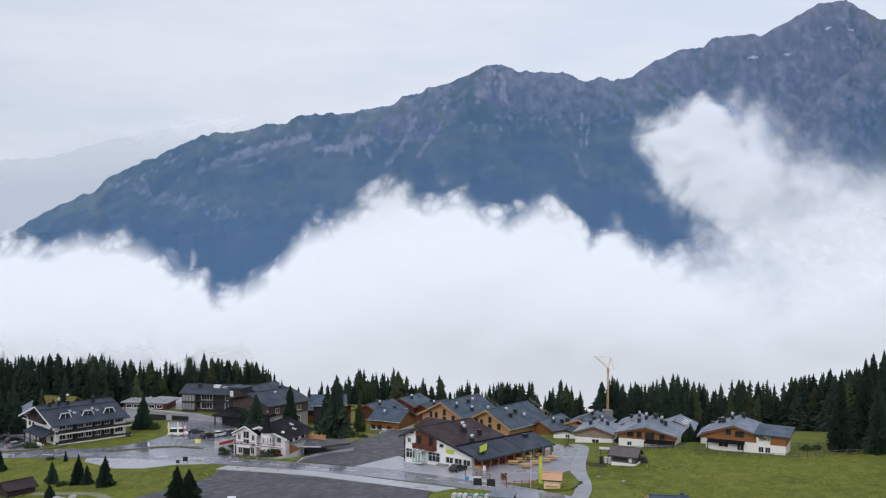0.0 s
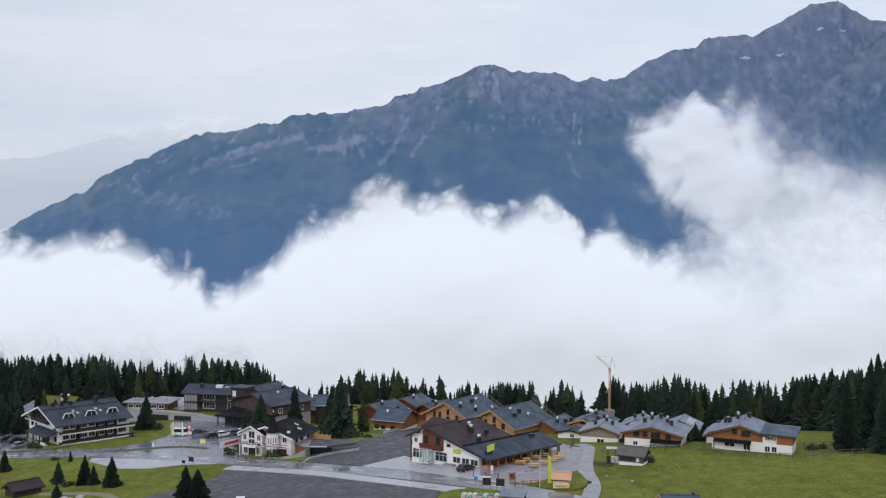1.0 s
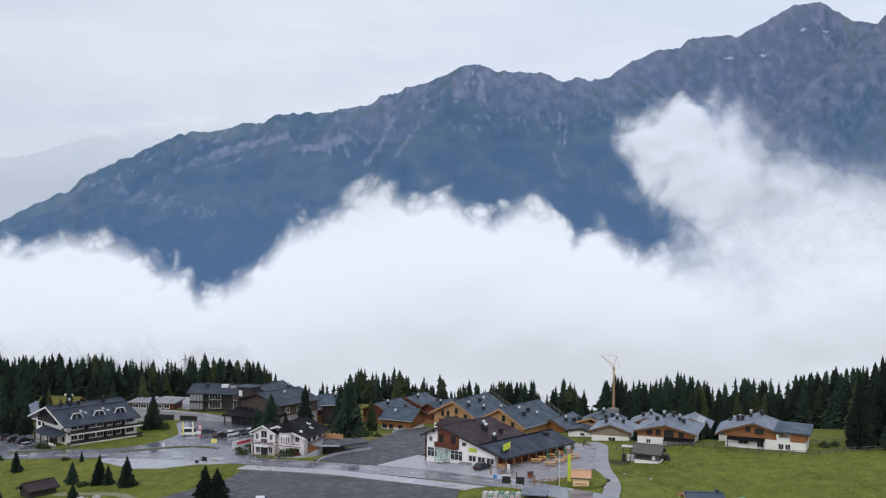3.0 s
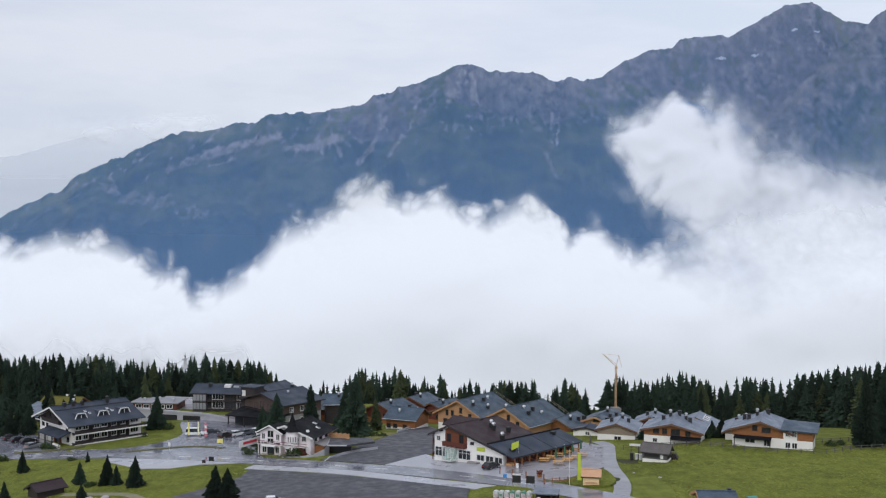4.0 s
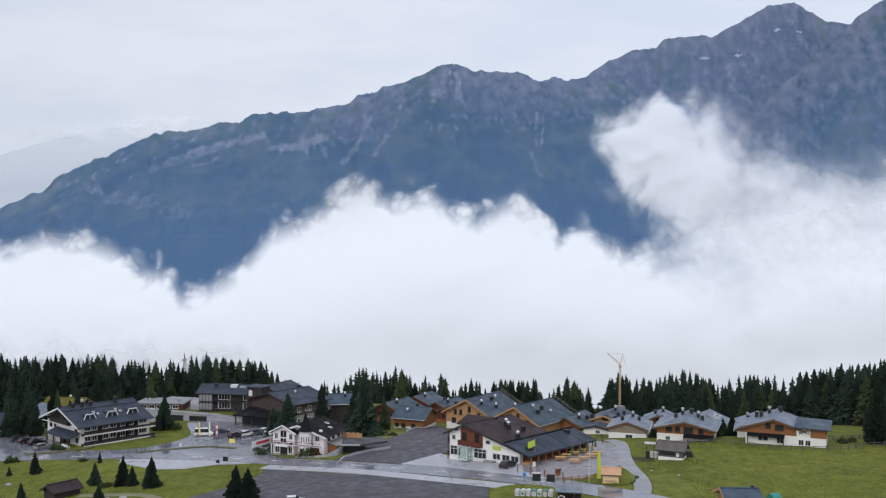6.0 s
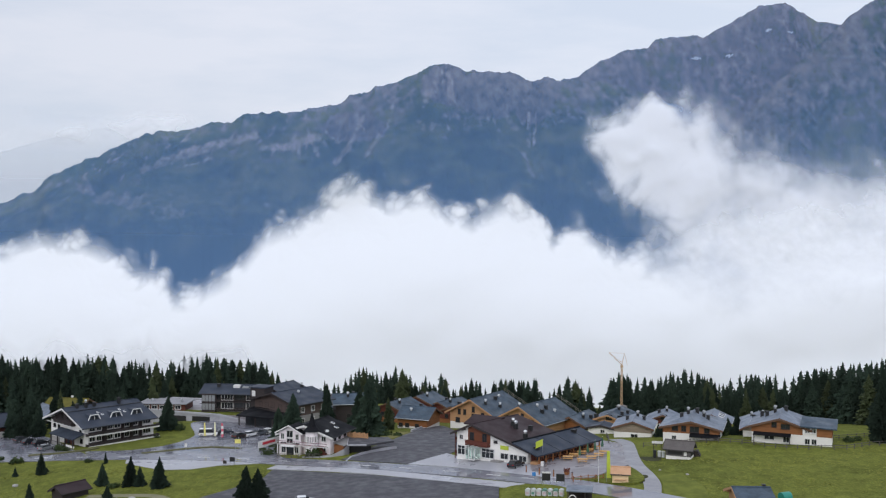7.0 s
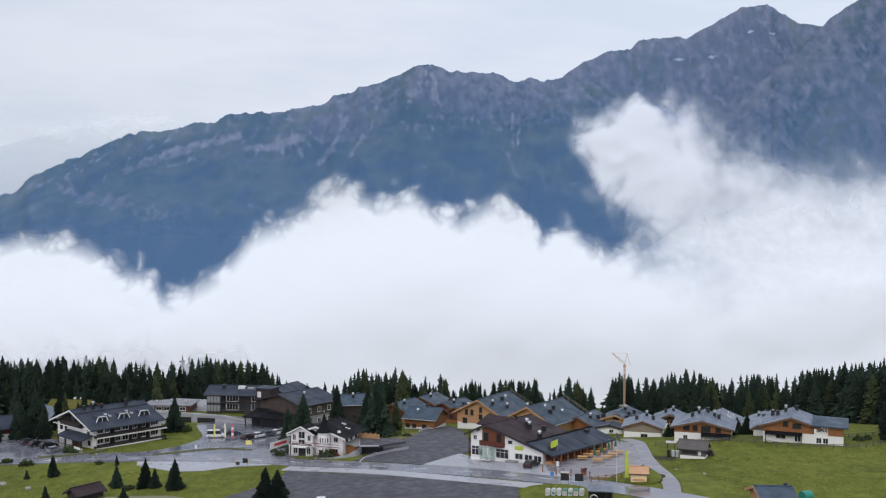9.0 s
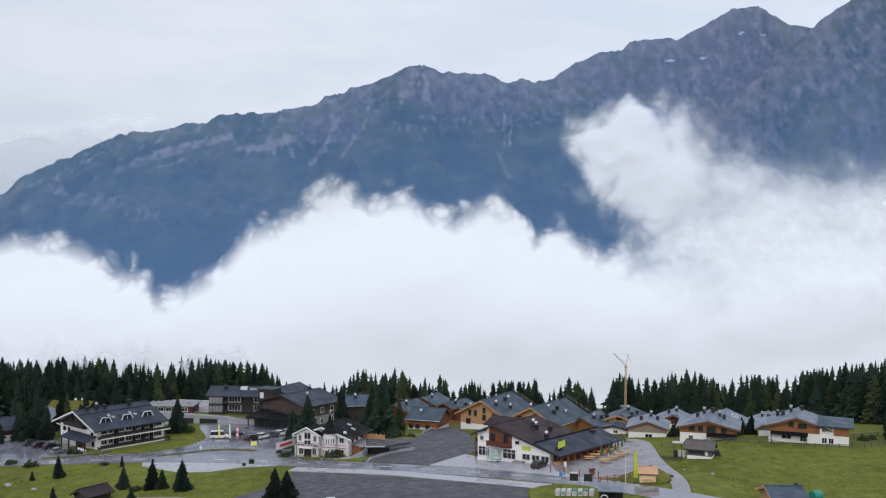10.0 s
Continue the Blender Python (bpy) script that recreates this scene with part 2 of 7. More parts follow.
def ground_sheet():
    xs = [-2600, -1800, -1200, -800, -520, -360, -260, -210] + list(range(-180, 181, 4)) + [210, 260, 360, 520, 800, 1200, 1800, 2600]
    ys = [-900, -500, -250, -100, 0, 60, 110, 140] + list(range(152, 480, 4)) + [500, 540, 600, 700, 900, 1200, 1700, 2400, 3200]
    bm = bmesh.new()
    grid = [[bm.verts.new((x, y, ground_z(x, y) + (0.12 * noise.noise((x * 0.11, y * 0.11, 0)) if 152 <= y < 480 else 0))) for x in xs] for y in ys]
    for j in range(len(ys) - 1):
        for i in range(len(xs) - 1):
            bm.faces.new([grid[j][i], grid[j][i + 1], grid[j + 1][i + 1], grid[j + 1][i]])
    return tagged(part("ground", bm, M_GRASS, smooth=True), "green alpine meadow on a gentle plateau", "ground", kind="structure")


ground_sheet()


def rounded(points, closed=True, steps=5):
    """A smooth line through plan points."""
    n, out = len(points), []
    for i in range(n if closed else n - 1):
        p = [Vector((*points[(i + k) % n if closed else min(n - 1, max(0, i + k))], 0)) for k in (-1, 0, 1, 2)]
        for s in range(steps):
            t = s / steps
            out.append(0.5 * (2 * p[1] + (p[2] - p[0]) * t + (2 * p[0] - 5 * p[1] + 4 * p[2] - p[3]) * t * t + (3 * p[1] - p[0] - 3 * p[2] + p[3]) * t ** 3))
    if not closed:
        out.append(Vector((*points[-1], 0)))
    return [(v.x, v.y) for v in out]


PAVED = []


def paved(x, y):
    """Whether a plan point lies on a paved sheet."""
    for outline in PAVED:
        inside = False
        for (x0, y0), (x1, y1) in zip(outline, outline[1:] + outline[:1]):
            if (y0 > y) != (y1 > y) and x < (x1 - x0) * (y - y0) / (y1 - y0) + x0:
                inside = not inside
        if inside:
            return True
    return False


def sheet(name, outline, lift, mat, label, category, kind="structure"):
    """A paved sheet with a border of its own thickness, laid over the ground inside a plan outline."""
    if mat is not M_GRASS:
        PAVED.append(list(outline))
    bm = bmesh.new()
    vs = [bm.verts.new((x, y, 0)) for x, y in outline]
    es = [bm.edges.new((vs[k], vs[(k + 1) % len(vs)])) for k in range(len(vs))]
    bmesh.ops.triangle_fill(bm, use_beauty=True, use_dissolve=False, edges=es)
    for _ in range(4):
        long = [e for e in bm.edges if e.calc_length() > 5]
        if not long:
            break
        bmesh.ops.subdivide_edges(bm, edges=long, cuts=1)
        bmesh.ops.triangulate(bm, faces=bm.faces)
    for v in bm.verts:
        v.co.z = ground_z(v.co.x, v.co.y) + lift
    for f in bm.faces:
        f.normal_update()
        if f.normal.z < 0:
            f.normal_flip()
    rim = bmesh.ops.extrude_edge_only(bm, edges=[e for e in bm.edges if e.is_boundary])
    for v in rim["geom"]:
        if isinstance(v, bmesh.types.BMVert):
            v.co.z -= 0.35
    return tagged(part(name, bm, mat), label, category, kind=kind)


def strip(line, width, shift=0.0):
    """The plan outline of a band of that width along a line."""
    a, b = [], []
    for i, (x, y) in enumerate(line):
        x0, y0 = line[max(0, i - 1)]
        x1, y1 = line[min(len(line) - 1, i + 1)]
        d = math.hypot(x1 - x0, y1 - y0)
        nx, ny = -(y1 - y0) / d, (x1 - x0) / d
        a.append((x + nx * (shift + width / 2), y + ny * (shift + width / 2)))
        b.append((x + nx * (shift - width / 2), y + ny * (shift - width / 2)))
    return a + b[::-1]


ROAD = rounded([(-260, 262), (-160, 258), (-121, 255.4), (-94, 253), (-69, 246.9), (-44.6, 235.4), (-22, 222.9), (-0.7, 208.1), (10.8, 197.6), (22, 184), (32, 168), (45, 140)], closed=False)
sheet("road", strip(ROAD, 7.0), 0.16, M_ASPHALT, "wet grey asphalt main road with white dashes", "road")
sheet("forecourt", rounded([(-165, 262), (-165, 285), (-140, 297), (-127, 300), (-114, 283), (-104, 266), (-98, 256), (-110, 254), (-140, 257)]), 0.12, M_ASPHALT, "wet asphalt forecourt with puddles beside the hotel", "parking lot")
sheet("yard", rounded([(-99, 261), (-88, 261), (-80, 268), (-76.5, 283), (-81, 302), (-77, 310), (-69, 318), (-60, 312), (-52.7, 267), (-50, 246), (-48, 238), (-66, 244), (-90, 252)]), 0.13, M_ASPHALT, "wet asphalt parking yard in front of the dark hotel", "parking lot")
sheet("lay_by", [(-86, 249), (-85, 243.5), (-75, 234), (-68, 233), (-62, 236), (-50, 236), (-58, 242), (-70, 246.5)], 0.13, M_CONCRETE, "pale concrete bus bay beside the road", "pavement")
sheet("car_park", [(-35, 236), (-27, 231), (-18.6, 226), (-10.3, 237.5), (-8, 242), (-6.5, 256), (-6.5, 284), (-8.5, 300), (-11.6, 306), (-15.1, 290.9), (-19.0, 278), (-23.3, 264.3), (-28.6, 251.6), (-33, 240)], 0.14, M_DARKLOT, "large dark gravel and asphalt car park", "parking lot")
sheet("apron", [(-20, 226.5), (-11, 238), (-8.5, 233), (8, 218), (9, 203), (-2, 213), (-12, 221.5)], 0.17, M_CONCRETE, "pale concrete apron in front of the restaurant", "pavement")
sheet("verge_band", strip(rounded([(-50, 231), (-31, 222), (-22, 216), (-10, 207), (1, 198.8)], closed=False), 4.0), 0.15, M_CONCRETE, "pale concrete band along the road edge", "pavement")
sheet("front_lot", [(-49.5, 228), (-29, 218), (-12, 206), (-3, 199), (-4, 190), (2, 170), (-10, 150), (-75, 150), (-62, 205), (-54, 214), (-50.5, 220)], 0.12, M_DARKLOT, "broad dark wet gravel lot in front of the road", "parking lot")
sheet("plaza", [(6, 222), (24.5, 257), (30.2, 241), (28.4, 231), (26.2, 220), (25.2, 212.5), (15.5, 202), (9, 203.5), (5, 212)], 0.19, M_PAVING, "wet reddish grey paved restaurant terrace", "terrace")
sheet("path", strip(rounded([(30.6, 251), (31.4, 246.5), (31.3, 241), (29.6, 230.6), (27.9, 220.9), (26.7, 210.8), (26.3, 201.8), (25.5, 194.0), (23.6, 186.3), (21, 178)], closed=False), 3.2), 0.1, M_PATH, "winding pale gravel path across the meadow", "path")
sheet("grass_island", strip(rounded([(-84, 255.2), (-79, 257.6), (-73, 260.2), (-67, 260.6), (-60.5, 257)], closed=False), 1.5), 0.28, M_VERGE, "narrow kerbed strip of worn grass in the yard", "traffic island")
sheet("grass_island", rounded([(-2.5, 196.5), (2.5, 199.3), (8, 196.3), (10, 189.8), (6, 182), (-3, 186)]), 0.28, M_GRASS, "grass island with billboards and bins", "traffic island")
sheet("grass_island", rounded([(17.5, 196), (15.8, 200.5), (23, 209), (25, 209.5), (25.2, 199), (22.5, 194.5)]), 0.3, M_GRASS, "grass island around the timber kiosk", "traffic island")
sheet("mud_patch", rounded([(24.0, 200.2), (25.2, 202.0), (26.3, 201.2), (26.0, 199.2), (25.1, 198.2), (24.6, 196.0), (23.4, 195.2), (23.6, 198)]), 0.12, M_MUD, "dark wet mud beside the path", "mud")
sheet("mud_patch", rounded([(29.5, 219.5), (30.5, 224.5), (33.0, 226.5), (36.0, 225.0), (34.2, 221.0), (33.0, 216.5), (30.4, 216.0)]), 0.03, M_MUD, "trampled dark earth beside the shed", "mud")
sheet("worn_strip", rounded([(28.6, 206.5), (32.0, 208.5), (34.2, 205), (33.0, 198), (34.0, 190), (31.4, 179.9), (25.5, 182.1), (27.5, 194), (28.2, 200)]), 0.02, M_MOWN, "paler mown strip of meadow grass", "grass")
sheet("verge_bed", strip(rounded([(-112, 258.5), (-106, 259.6), (-100.5, 262.5), (-97.5, 266)], closed=False), 1.6), 0.32, M_VERGE, "low raised bed of rough grass before the hotel", "verge")
sheet("dry_grass", strip(rounded([(-29, 258), (-26.5, 266), (-22.8, 275), (-19.8, 283)], closed=False), 4.6), 0.06, M_DRYGRASS, "band of dry yellowed grass beside the car park", "grass")
sheet("worn_track", strip(rounded([(-85, 213), (-78, 212), (-71, 210), (-66, 204)], closed=False), 2.2), 0.04, M_MUDPALE, "pale worn track in the meadow", "track")
for i in range(2, len(ROAD) - 3):
    (x0, y0), (x1, y1) = ROAD[i], ROAD[i + 1]
    if i % 2 == 0 and -165 < x0 < 8:
        d = math.hypot(x1 - x0, y1 - y0)
        dx, dy = (x1 - x0) / d, (y1 - y0) / d
        sheet("lane_dash", strip([(x0, y0), (x0 + dx * 1.5, y0 + dy * 1.5), (x0 + dx * 3.2, y0 + dy * 3.2)], 0.22), 0.19, M_LINE, "white painted lane dash on wet road", "road marking")


# ---- mountains ----
def terrain_material():
    """Forest below, pasture and scree above, bare rock on the steep faces."""
    m = bpy.data.materials.new("mountain_slope")
    m.use_nodes = True
    nd, lk = m.node_tree.nodes, m.node_tree.links
    bsdf = nd["Principled BSDF"]
    bsdf.inputs["Roughness"].default_value, bsdf.inputs["Specular IOR Level"].default_value = 0.95, 0.1
    geo = nd.new("ShaderNodeNewGeometry")
    sep = nd.new("ShaderNodeSeparateXYZ")
    lk.new(geo.outputs["Position"], sep.inputs[0])

    def noise_node(scale, detail, stretch=(1, 1, 1)):
        mp = nd.new("ShaderNodeMapping")
        mp.inputs["Scale"].default_value = stretch
        lk.new(geo.outputs["Position"], mp.inputs["Vector"])
        n = nd.new("ShaderNodeTexNoise")
        n.inputs["Scale"].default_value, n.inputs["Detail"].default_value, n.inputs["Roughness"].default_value = scale, detail, 0.68
        lk.new(mp.outputs[0], n.inputs["Vector"])
        return n.outputs["Fac"]

    def mixed(fac, a, b):
        x = nd.new("ShaderNodeMix")
        x.data_type = "RGBA"
        lk.new(fac, x.inputs["Factor"])
        for key, v in (("A", a), ("B", b)):
            if isinstance(v, tuple):
                x.inputs[key].default_value = (*v, 1)
            else:
                lk.new(v, x.inputs[key])
        return x.outputs["Result"]

    def ranged(value, low, high):
        r = nd.new("ShaderNodeMapRange")
        r.inputs["From Min"].default_value, r.inputs["From Max"].default_value = low, high
        lk.new(value, r.inputs["Value"])
        return r.outputs[0]

    def summed(a, b, k):
        s = nd.new("ShaderNodeMath")
        s.operation = "MULTIPLY_ADD"
        s.inputs[1].default_value = k
        lk.new(b, s.inputs[0])
        lk.new(a, s.inputs[2])
        return s.outputs[0]

    grain = noise_node(0.045, 8)
    patches = noise_node(0.006, 12)
    fine = noise_node(0.03, 15, (1.0, 0.5, 0.5))

    def cover(name):
        n = nd.new("ShaderNodeAttribute")
        n.attribute_name = name
        return n.outputs["Fac"]

    forest = mixed(ranged(grain, 0.36, 0.66), (0.01, 0.022, 0.016), (0.04, 0.075, 0.04))
    pasture = mixed(ranged(patches, 0.4, 0.62), (0.05, 0.085, 0.03), (0.2, 0.2, 0.08))
    rock = mixed(ranged(fine, 0.34, 0.66), (0.06, 0.055, 0.06), (0.32, 0.285, 0.28))
    low = mixed(ranged(summed(cover("meadow"), patches, 1.2), 0.85, 1.3), forest, pasture)
    bare = mixed(ranged(summed(cover("rock"), fine, 2.0), 1.25, 1.6), low, rock)
    stones = mixed(ranged(summed(cover("scree"), fine, 1.8), 1.2, 1.9), bare, (0.62, 0.52, 0.49))
    snow = mixed(ranged(summed(cover("snow"), fine, 0.4), 0.75, 0.95), stones, (0.85, 0.87, 0.9))
    lk.new(snow, bsdf.inputs["Base Color"])
    b = nd.new("ShaderNodeBump")
    b.inputs["Strength"].default_value, b.inputs["Distance"].default_value = 0.9, 45.0
    lk.new(fine, b.inputs["Height"])
    lk.new(b.outputs[0], bsdf.inputs["Normal"])
    return m


M_MOUNTAIN = terrain_material()


def mountain(name, crest, far, depth, foot, label, rough=1.0, folds=1.0, nu=560, nv=140, seed=0, mat=None, slant=None, treeline=0.55, snow=(), more_scree=1.0, streaks=(), cliffs=(), bare=((0, 1.0),)):
    """A massif whose crest runs along points (x, z) at the distance far; it falls towards the viewer over depth metres.
    slant: by x, how far its spurs and gullies drift sideways on the way down."""
    xs, zs = [p[0] for p in crest], [p[1] for p in crest]
    slant = slant or [(xs[0], 0.0), (xs[-1], 0.0)]
    verts, faces = [], []
    cover = {"rock": [], "scree": [], "meadow": [], "snow": []}
    rows = nv + (1 if mat else nv // 10)
    for j in range(rows):
        v = 1 - (1 - j / nv) ** 1.15 if j < nv else j / nv
        y = far - depth * (1 - v)
        k = min(v, 1.0)
        relief = min(1.0, (1 - k) * 7) * math.sin(math.pi * (0.12 + 0.88 * k)) ** 0.7 if k < 1 else 0.0
        for i in range(nu + 1):
            x = xs[0] + (xs[-1] - xs[0]) * i / nu
            top = float(np.interp(x, xs, zs))
            jag = noise.fractal((x * 0.02, seed, 0), 0.7, 2.1, 5)
            top += rough * (7 * jag + 6 * abs(noise.noise((x * 0.05, seed, 4))))
            h = foot + (top - foot) * (0.4 * k + 0.6 * k ** 1.6)
            rock = scree = meadow = 0.0
            if folds:
                down = (1 - k) * depth
                warp = 60 * noise.fractal((x * 0.004, y * 0.003, seed + 5), 0.8, 2.0, 3)
                u = x + float(np.interp(x, [s[0] for s in slant], [s[1] for s in slant])) * down + warp
                rib = noise.ridged_multi_fractal((u * 0.0042, down * 0.0011, seed), 0.95, 2.2, 5, 1.0, 2.0) - 1.1
                lump = noise.fractal((x * 0.007, y * 0.005, seed), 0.85, 2.1, 5)
                h += folds * relief * (42 * rib + 38 * lump)
                line = treeline + 0.1 * noise.fractal((u * 0.003, down * 0.001, seed + 8), 0.8, 2.0, 3)
                rock = 0.9 * soft(line, line + 0.28, k) * (0.55 + 0.5 * rib) * float(np.interp(x, [b[0] for b in bare], [b[1] for b in bare]))
                gully = 1 - abs(noise.noise((u * 0.011, down * 0.0016, seed + 2)))
                patch = noise.fractal((x * 0.0022, down * 0.003, seed + 11), 0.9, 2.0, 4)
                scree = 0.6 * more_scree * soft(0.84, 0.99, gully) * soft(-0.15, 0.35, patch) * soft(line - 0.22, line + 0.1, k) * soft(1.0, 0.9, k)
                scree = max(scree, 0.3 * more_scree * soft(0.25, 0.6, patch) * soft(line, line + 0.16, k) * soft(0.97, 0.86, k))
                meadow = soft(line - 0.35, line + 0.05, k) * (0.6 + 0.4 * noise.noise((u * 0.005, down * 0.004, seed + 21)))
                seen = 51.8 + (h - 51.8) * far / y
                wob = 9 * noise.fractal((x * 0.02, seen * 0.02, seed + 30), 0.8, 2.0, 4)
                for (ax, az), (bx, bz), wide, strong in streaks:
                    f = ((x - ax) * (bx - ax) + (seen - az) * (bz - az)) / ((bx - ax) ** 2 + (bz - az) ** 2)
                    f = min(1.0, max(0.0, f))
                    off = math.hypot(x - ax - f * (bx - ax) + wob, seen - az - f * (bz - az) + wob) / wide
                    if off < 1.3:
                        scree = max(scree, strong * soft(1.3, 0.3, off) * (0.9 + 0.3 * noise.fractal((x * 0.035 + 0.02 * seen, seen * 0.05, seed + 50), 0.8, 2.1, 3)))
                for cx, cz, rx, rz in cliffs:
                    off = math.hypot((x - cx + 2 * wob) / rx, (seen - cz) / rz)
                    if off < 1.2:
                        near = soft(1.2, 0.5, off)
                        rock = max(rock, near)
                        flute = abs(noise.noise((x * 0.022, seen * 0.003, seed + 41))) + 0.5 * abs(noise.noise((x * 0.055, seen * 0.006, seed + 44)))
                        h -= near * min(1.0, (1 - k) * 12) * 42 * flute
            if v > 1:
                h -= (v - 1) * 1500
            X = x * y / far
            verts.append((X, y, h))
            cover["rock"].append(rock)
            cover["scree"].append(scree)
            cover["meadow"].append(meadow)
            cover["snow"].append(max([soft(1.25, 0.75, math.hypot((x - sx - 1.2 * (h - sz)) / rx, (h - sz) / rz)) for sx, sz, rx, rz in snow] + [0.0]))
    for j in range(rows - 1):
        for i in range(nu):
            a = j * (nu + 1) + i
            faces.append((a, a + 1, a + nu + 2, a + nu + 1))
    me = bpy.data.meshes.new(name)
    me.from_pydata(verts, [], faces)
    me.polygons.foreach_set("use_smooth", [True] * len(faces))
    for key, values in cover.items():
        me.attributes.new(key, "FLOAT", "POINT").data.foreach_set("value", values)
    me.materials.append(mat or M_MOUNTAIN)
    return tagged(new(name, me), label, "haze" if mat else "mountain", kind="structure")


def haze_sheet_material(name, colour, low, high, z0, z1):
    """Haze put into colour: a half-clear tint over what lies behind, denser towards the valley."""
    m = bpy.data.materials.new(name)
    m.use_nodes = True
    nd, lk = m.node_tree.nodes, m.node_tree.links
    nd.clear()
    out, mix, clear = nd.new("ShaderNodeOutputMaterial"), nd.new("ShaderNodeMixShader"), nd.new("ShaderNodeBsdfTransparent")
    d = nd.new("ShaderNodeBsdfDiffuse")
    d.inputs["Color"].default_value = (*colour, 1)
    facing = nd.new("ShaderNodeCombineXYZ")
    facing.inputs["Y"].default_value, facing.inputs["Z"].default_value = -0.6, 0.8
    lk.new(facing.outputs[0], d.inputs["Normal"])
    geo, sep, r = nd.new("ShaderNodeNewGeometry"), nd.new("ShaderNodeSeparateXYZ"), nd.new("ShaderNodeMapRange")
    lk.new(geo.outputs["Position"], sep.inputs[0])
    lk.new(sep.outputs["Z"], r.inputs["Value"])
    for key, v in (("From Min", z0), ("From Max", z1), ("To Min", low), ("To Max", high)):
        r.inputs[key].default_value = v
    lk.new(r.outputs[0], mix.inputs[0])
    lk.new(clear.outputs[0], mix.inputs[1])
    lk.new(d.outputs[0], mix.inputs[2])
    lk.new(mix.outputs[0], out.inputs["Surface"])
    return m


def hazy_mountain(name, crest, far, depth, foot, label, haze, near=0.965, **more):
    """A massif and the sheet of painted haze before it, a smooth copy shrunk towards the eye."""
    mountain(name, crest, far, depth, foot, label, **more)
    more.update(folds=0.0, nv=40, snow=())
    veil = mountain("haze", crest, far, depth, foot, "half-clear blue-tinted sheet that imitates haze before the mountain", mat=haze, **more)
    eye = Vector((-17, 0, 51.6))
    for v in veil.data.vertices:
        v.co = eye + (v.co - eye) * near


# Tints and opacities of the painted haze; the sheets hold no real air.
M_HAZE = haze_sheet_material("valley_haze", (0.13, 0.238, 0.435), 0.58, 0.37, -100, 760)
M_HAZEPALE = haze_sheet_material("pale_haze", (0.36, 0.43, 0.53), 0.5, 0.07, 180, 450)
M_HAZEHIGH = haze_sheet_material("summit_haze", (0.165, 0.26, 0.46), 0.5, 0.4, 200, 950)
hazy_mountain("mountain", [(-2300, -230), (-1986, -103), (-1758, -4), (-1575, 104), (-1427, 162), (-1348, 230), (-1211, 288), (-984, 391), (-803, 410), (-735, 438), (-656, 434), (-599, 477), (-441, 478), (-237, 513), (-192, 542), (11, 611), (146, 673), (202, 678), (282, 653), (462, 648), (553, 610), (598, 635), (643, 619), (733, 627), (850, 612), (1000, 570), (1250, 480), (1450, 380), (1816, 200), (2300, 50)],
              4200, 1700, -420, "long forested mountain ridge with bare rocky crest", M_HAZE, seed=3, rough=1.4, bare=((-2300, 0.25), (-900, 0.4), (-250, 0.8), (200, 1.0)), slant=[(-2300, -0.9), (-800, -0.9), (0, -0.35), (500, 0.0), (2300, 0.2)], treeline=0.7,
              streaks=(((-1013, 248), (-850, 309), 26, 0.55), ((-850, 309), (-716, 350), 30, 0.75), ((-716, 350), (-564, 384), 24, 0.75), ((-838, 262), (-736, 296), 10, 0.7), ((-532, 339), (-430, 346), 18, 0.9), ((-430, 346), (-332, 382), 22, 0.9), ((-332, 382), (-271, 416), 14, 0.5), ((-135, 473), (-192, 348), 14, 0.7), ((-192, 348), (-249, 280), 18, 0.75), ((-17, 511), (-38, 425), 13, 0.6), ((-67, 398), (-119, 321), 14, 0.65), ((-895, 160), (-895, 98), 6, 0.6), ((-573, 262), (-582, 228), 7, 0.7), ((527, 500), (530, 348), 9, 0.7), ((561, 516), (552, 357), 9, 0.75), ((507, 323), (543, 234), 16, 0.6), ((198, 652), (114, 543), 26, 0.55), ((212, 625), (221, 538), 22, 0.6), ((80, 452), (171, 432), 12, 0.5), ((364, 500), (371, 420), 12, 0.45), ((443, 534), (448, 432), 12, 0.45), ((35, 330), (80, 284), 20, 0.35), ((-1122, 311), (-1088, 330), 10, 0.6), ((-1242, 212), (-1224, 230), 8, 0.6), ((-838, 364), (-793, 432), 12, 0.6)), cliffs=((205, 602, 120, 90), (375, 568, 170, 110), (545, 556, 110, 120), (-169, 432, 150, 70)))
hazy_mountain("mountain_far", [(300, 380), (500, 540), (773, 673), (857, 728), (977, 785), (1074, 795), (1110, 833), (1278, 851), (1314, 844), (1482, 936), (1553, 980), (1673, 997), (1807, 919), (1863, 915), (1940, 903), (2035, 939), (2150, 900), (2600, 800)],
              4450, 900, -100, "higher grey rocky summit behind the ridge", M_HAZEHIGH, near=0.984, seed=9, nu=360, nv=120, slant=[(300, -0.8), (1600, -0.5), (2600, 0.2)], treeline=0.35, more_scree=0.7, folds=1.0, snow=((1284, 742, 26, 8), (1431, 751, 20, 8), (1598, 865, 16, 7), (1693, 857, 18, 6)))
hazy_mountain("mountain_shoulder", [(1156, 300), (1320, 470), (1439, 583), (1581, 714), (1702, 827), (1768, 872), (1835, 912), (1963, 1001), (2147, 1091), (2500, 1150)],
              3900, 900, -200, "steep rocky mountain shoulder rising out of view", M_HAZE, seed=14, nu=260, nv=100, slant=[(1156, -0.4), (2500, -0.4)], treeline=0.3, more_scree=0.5)
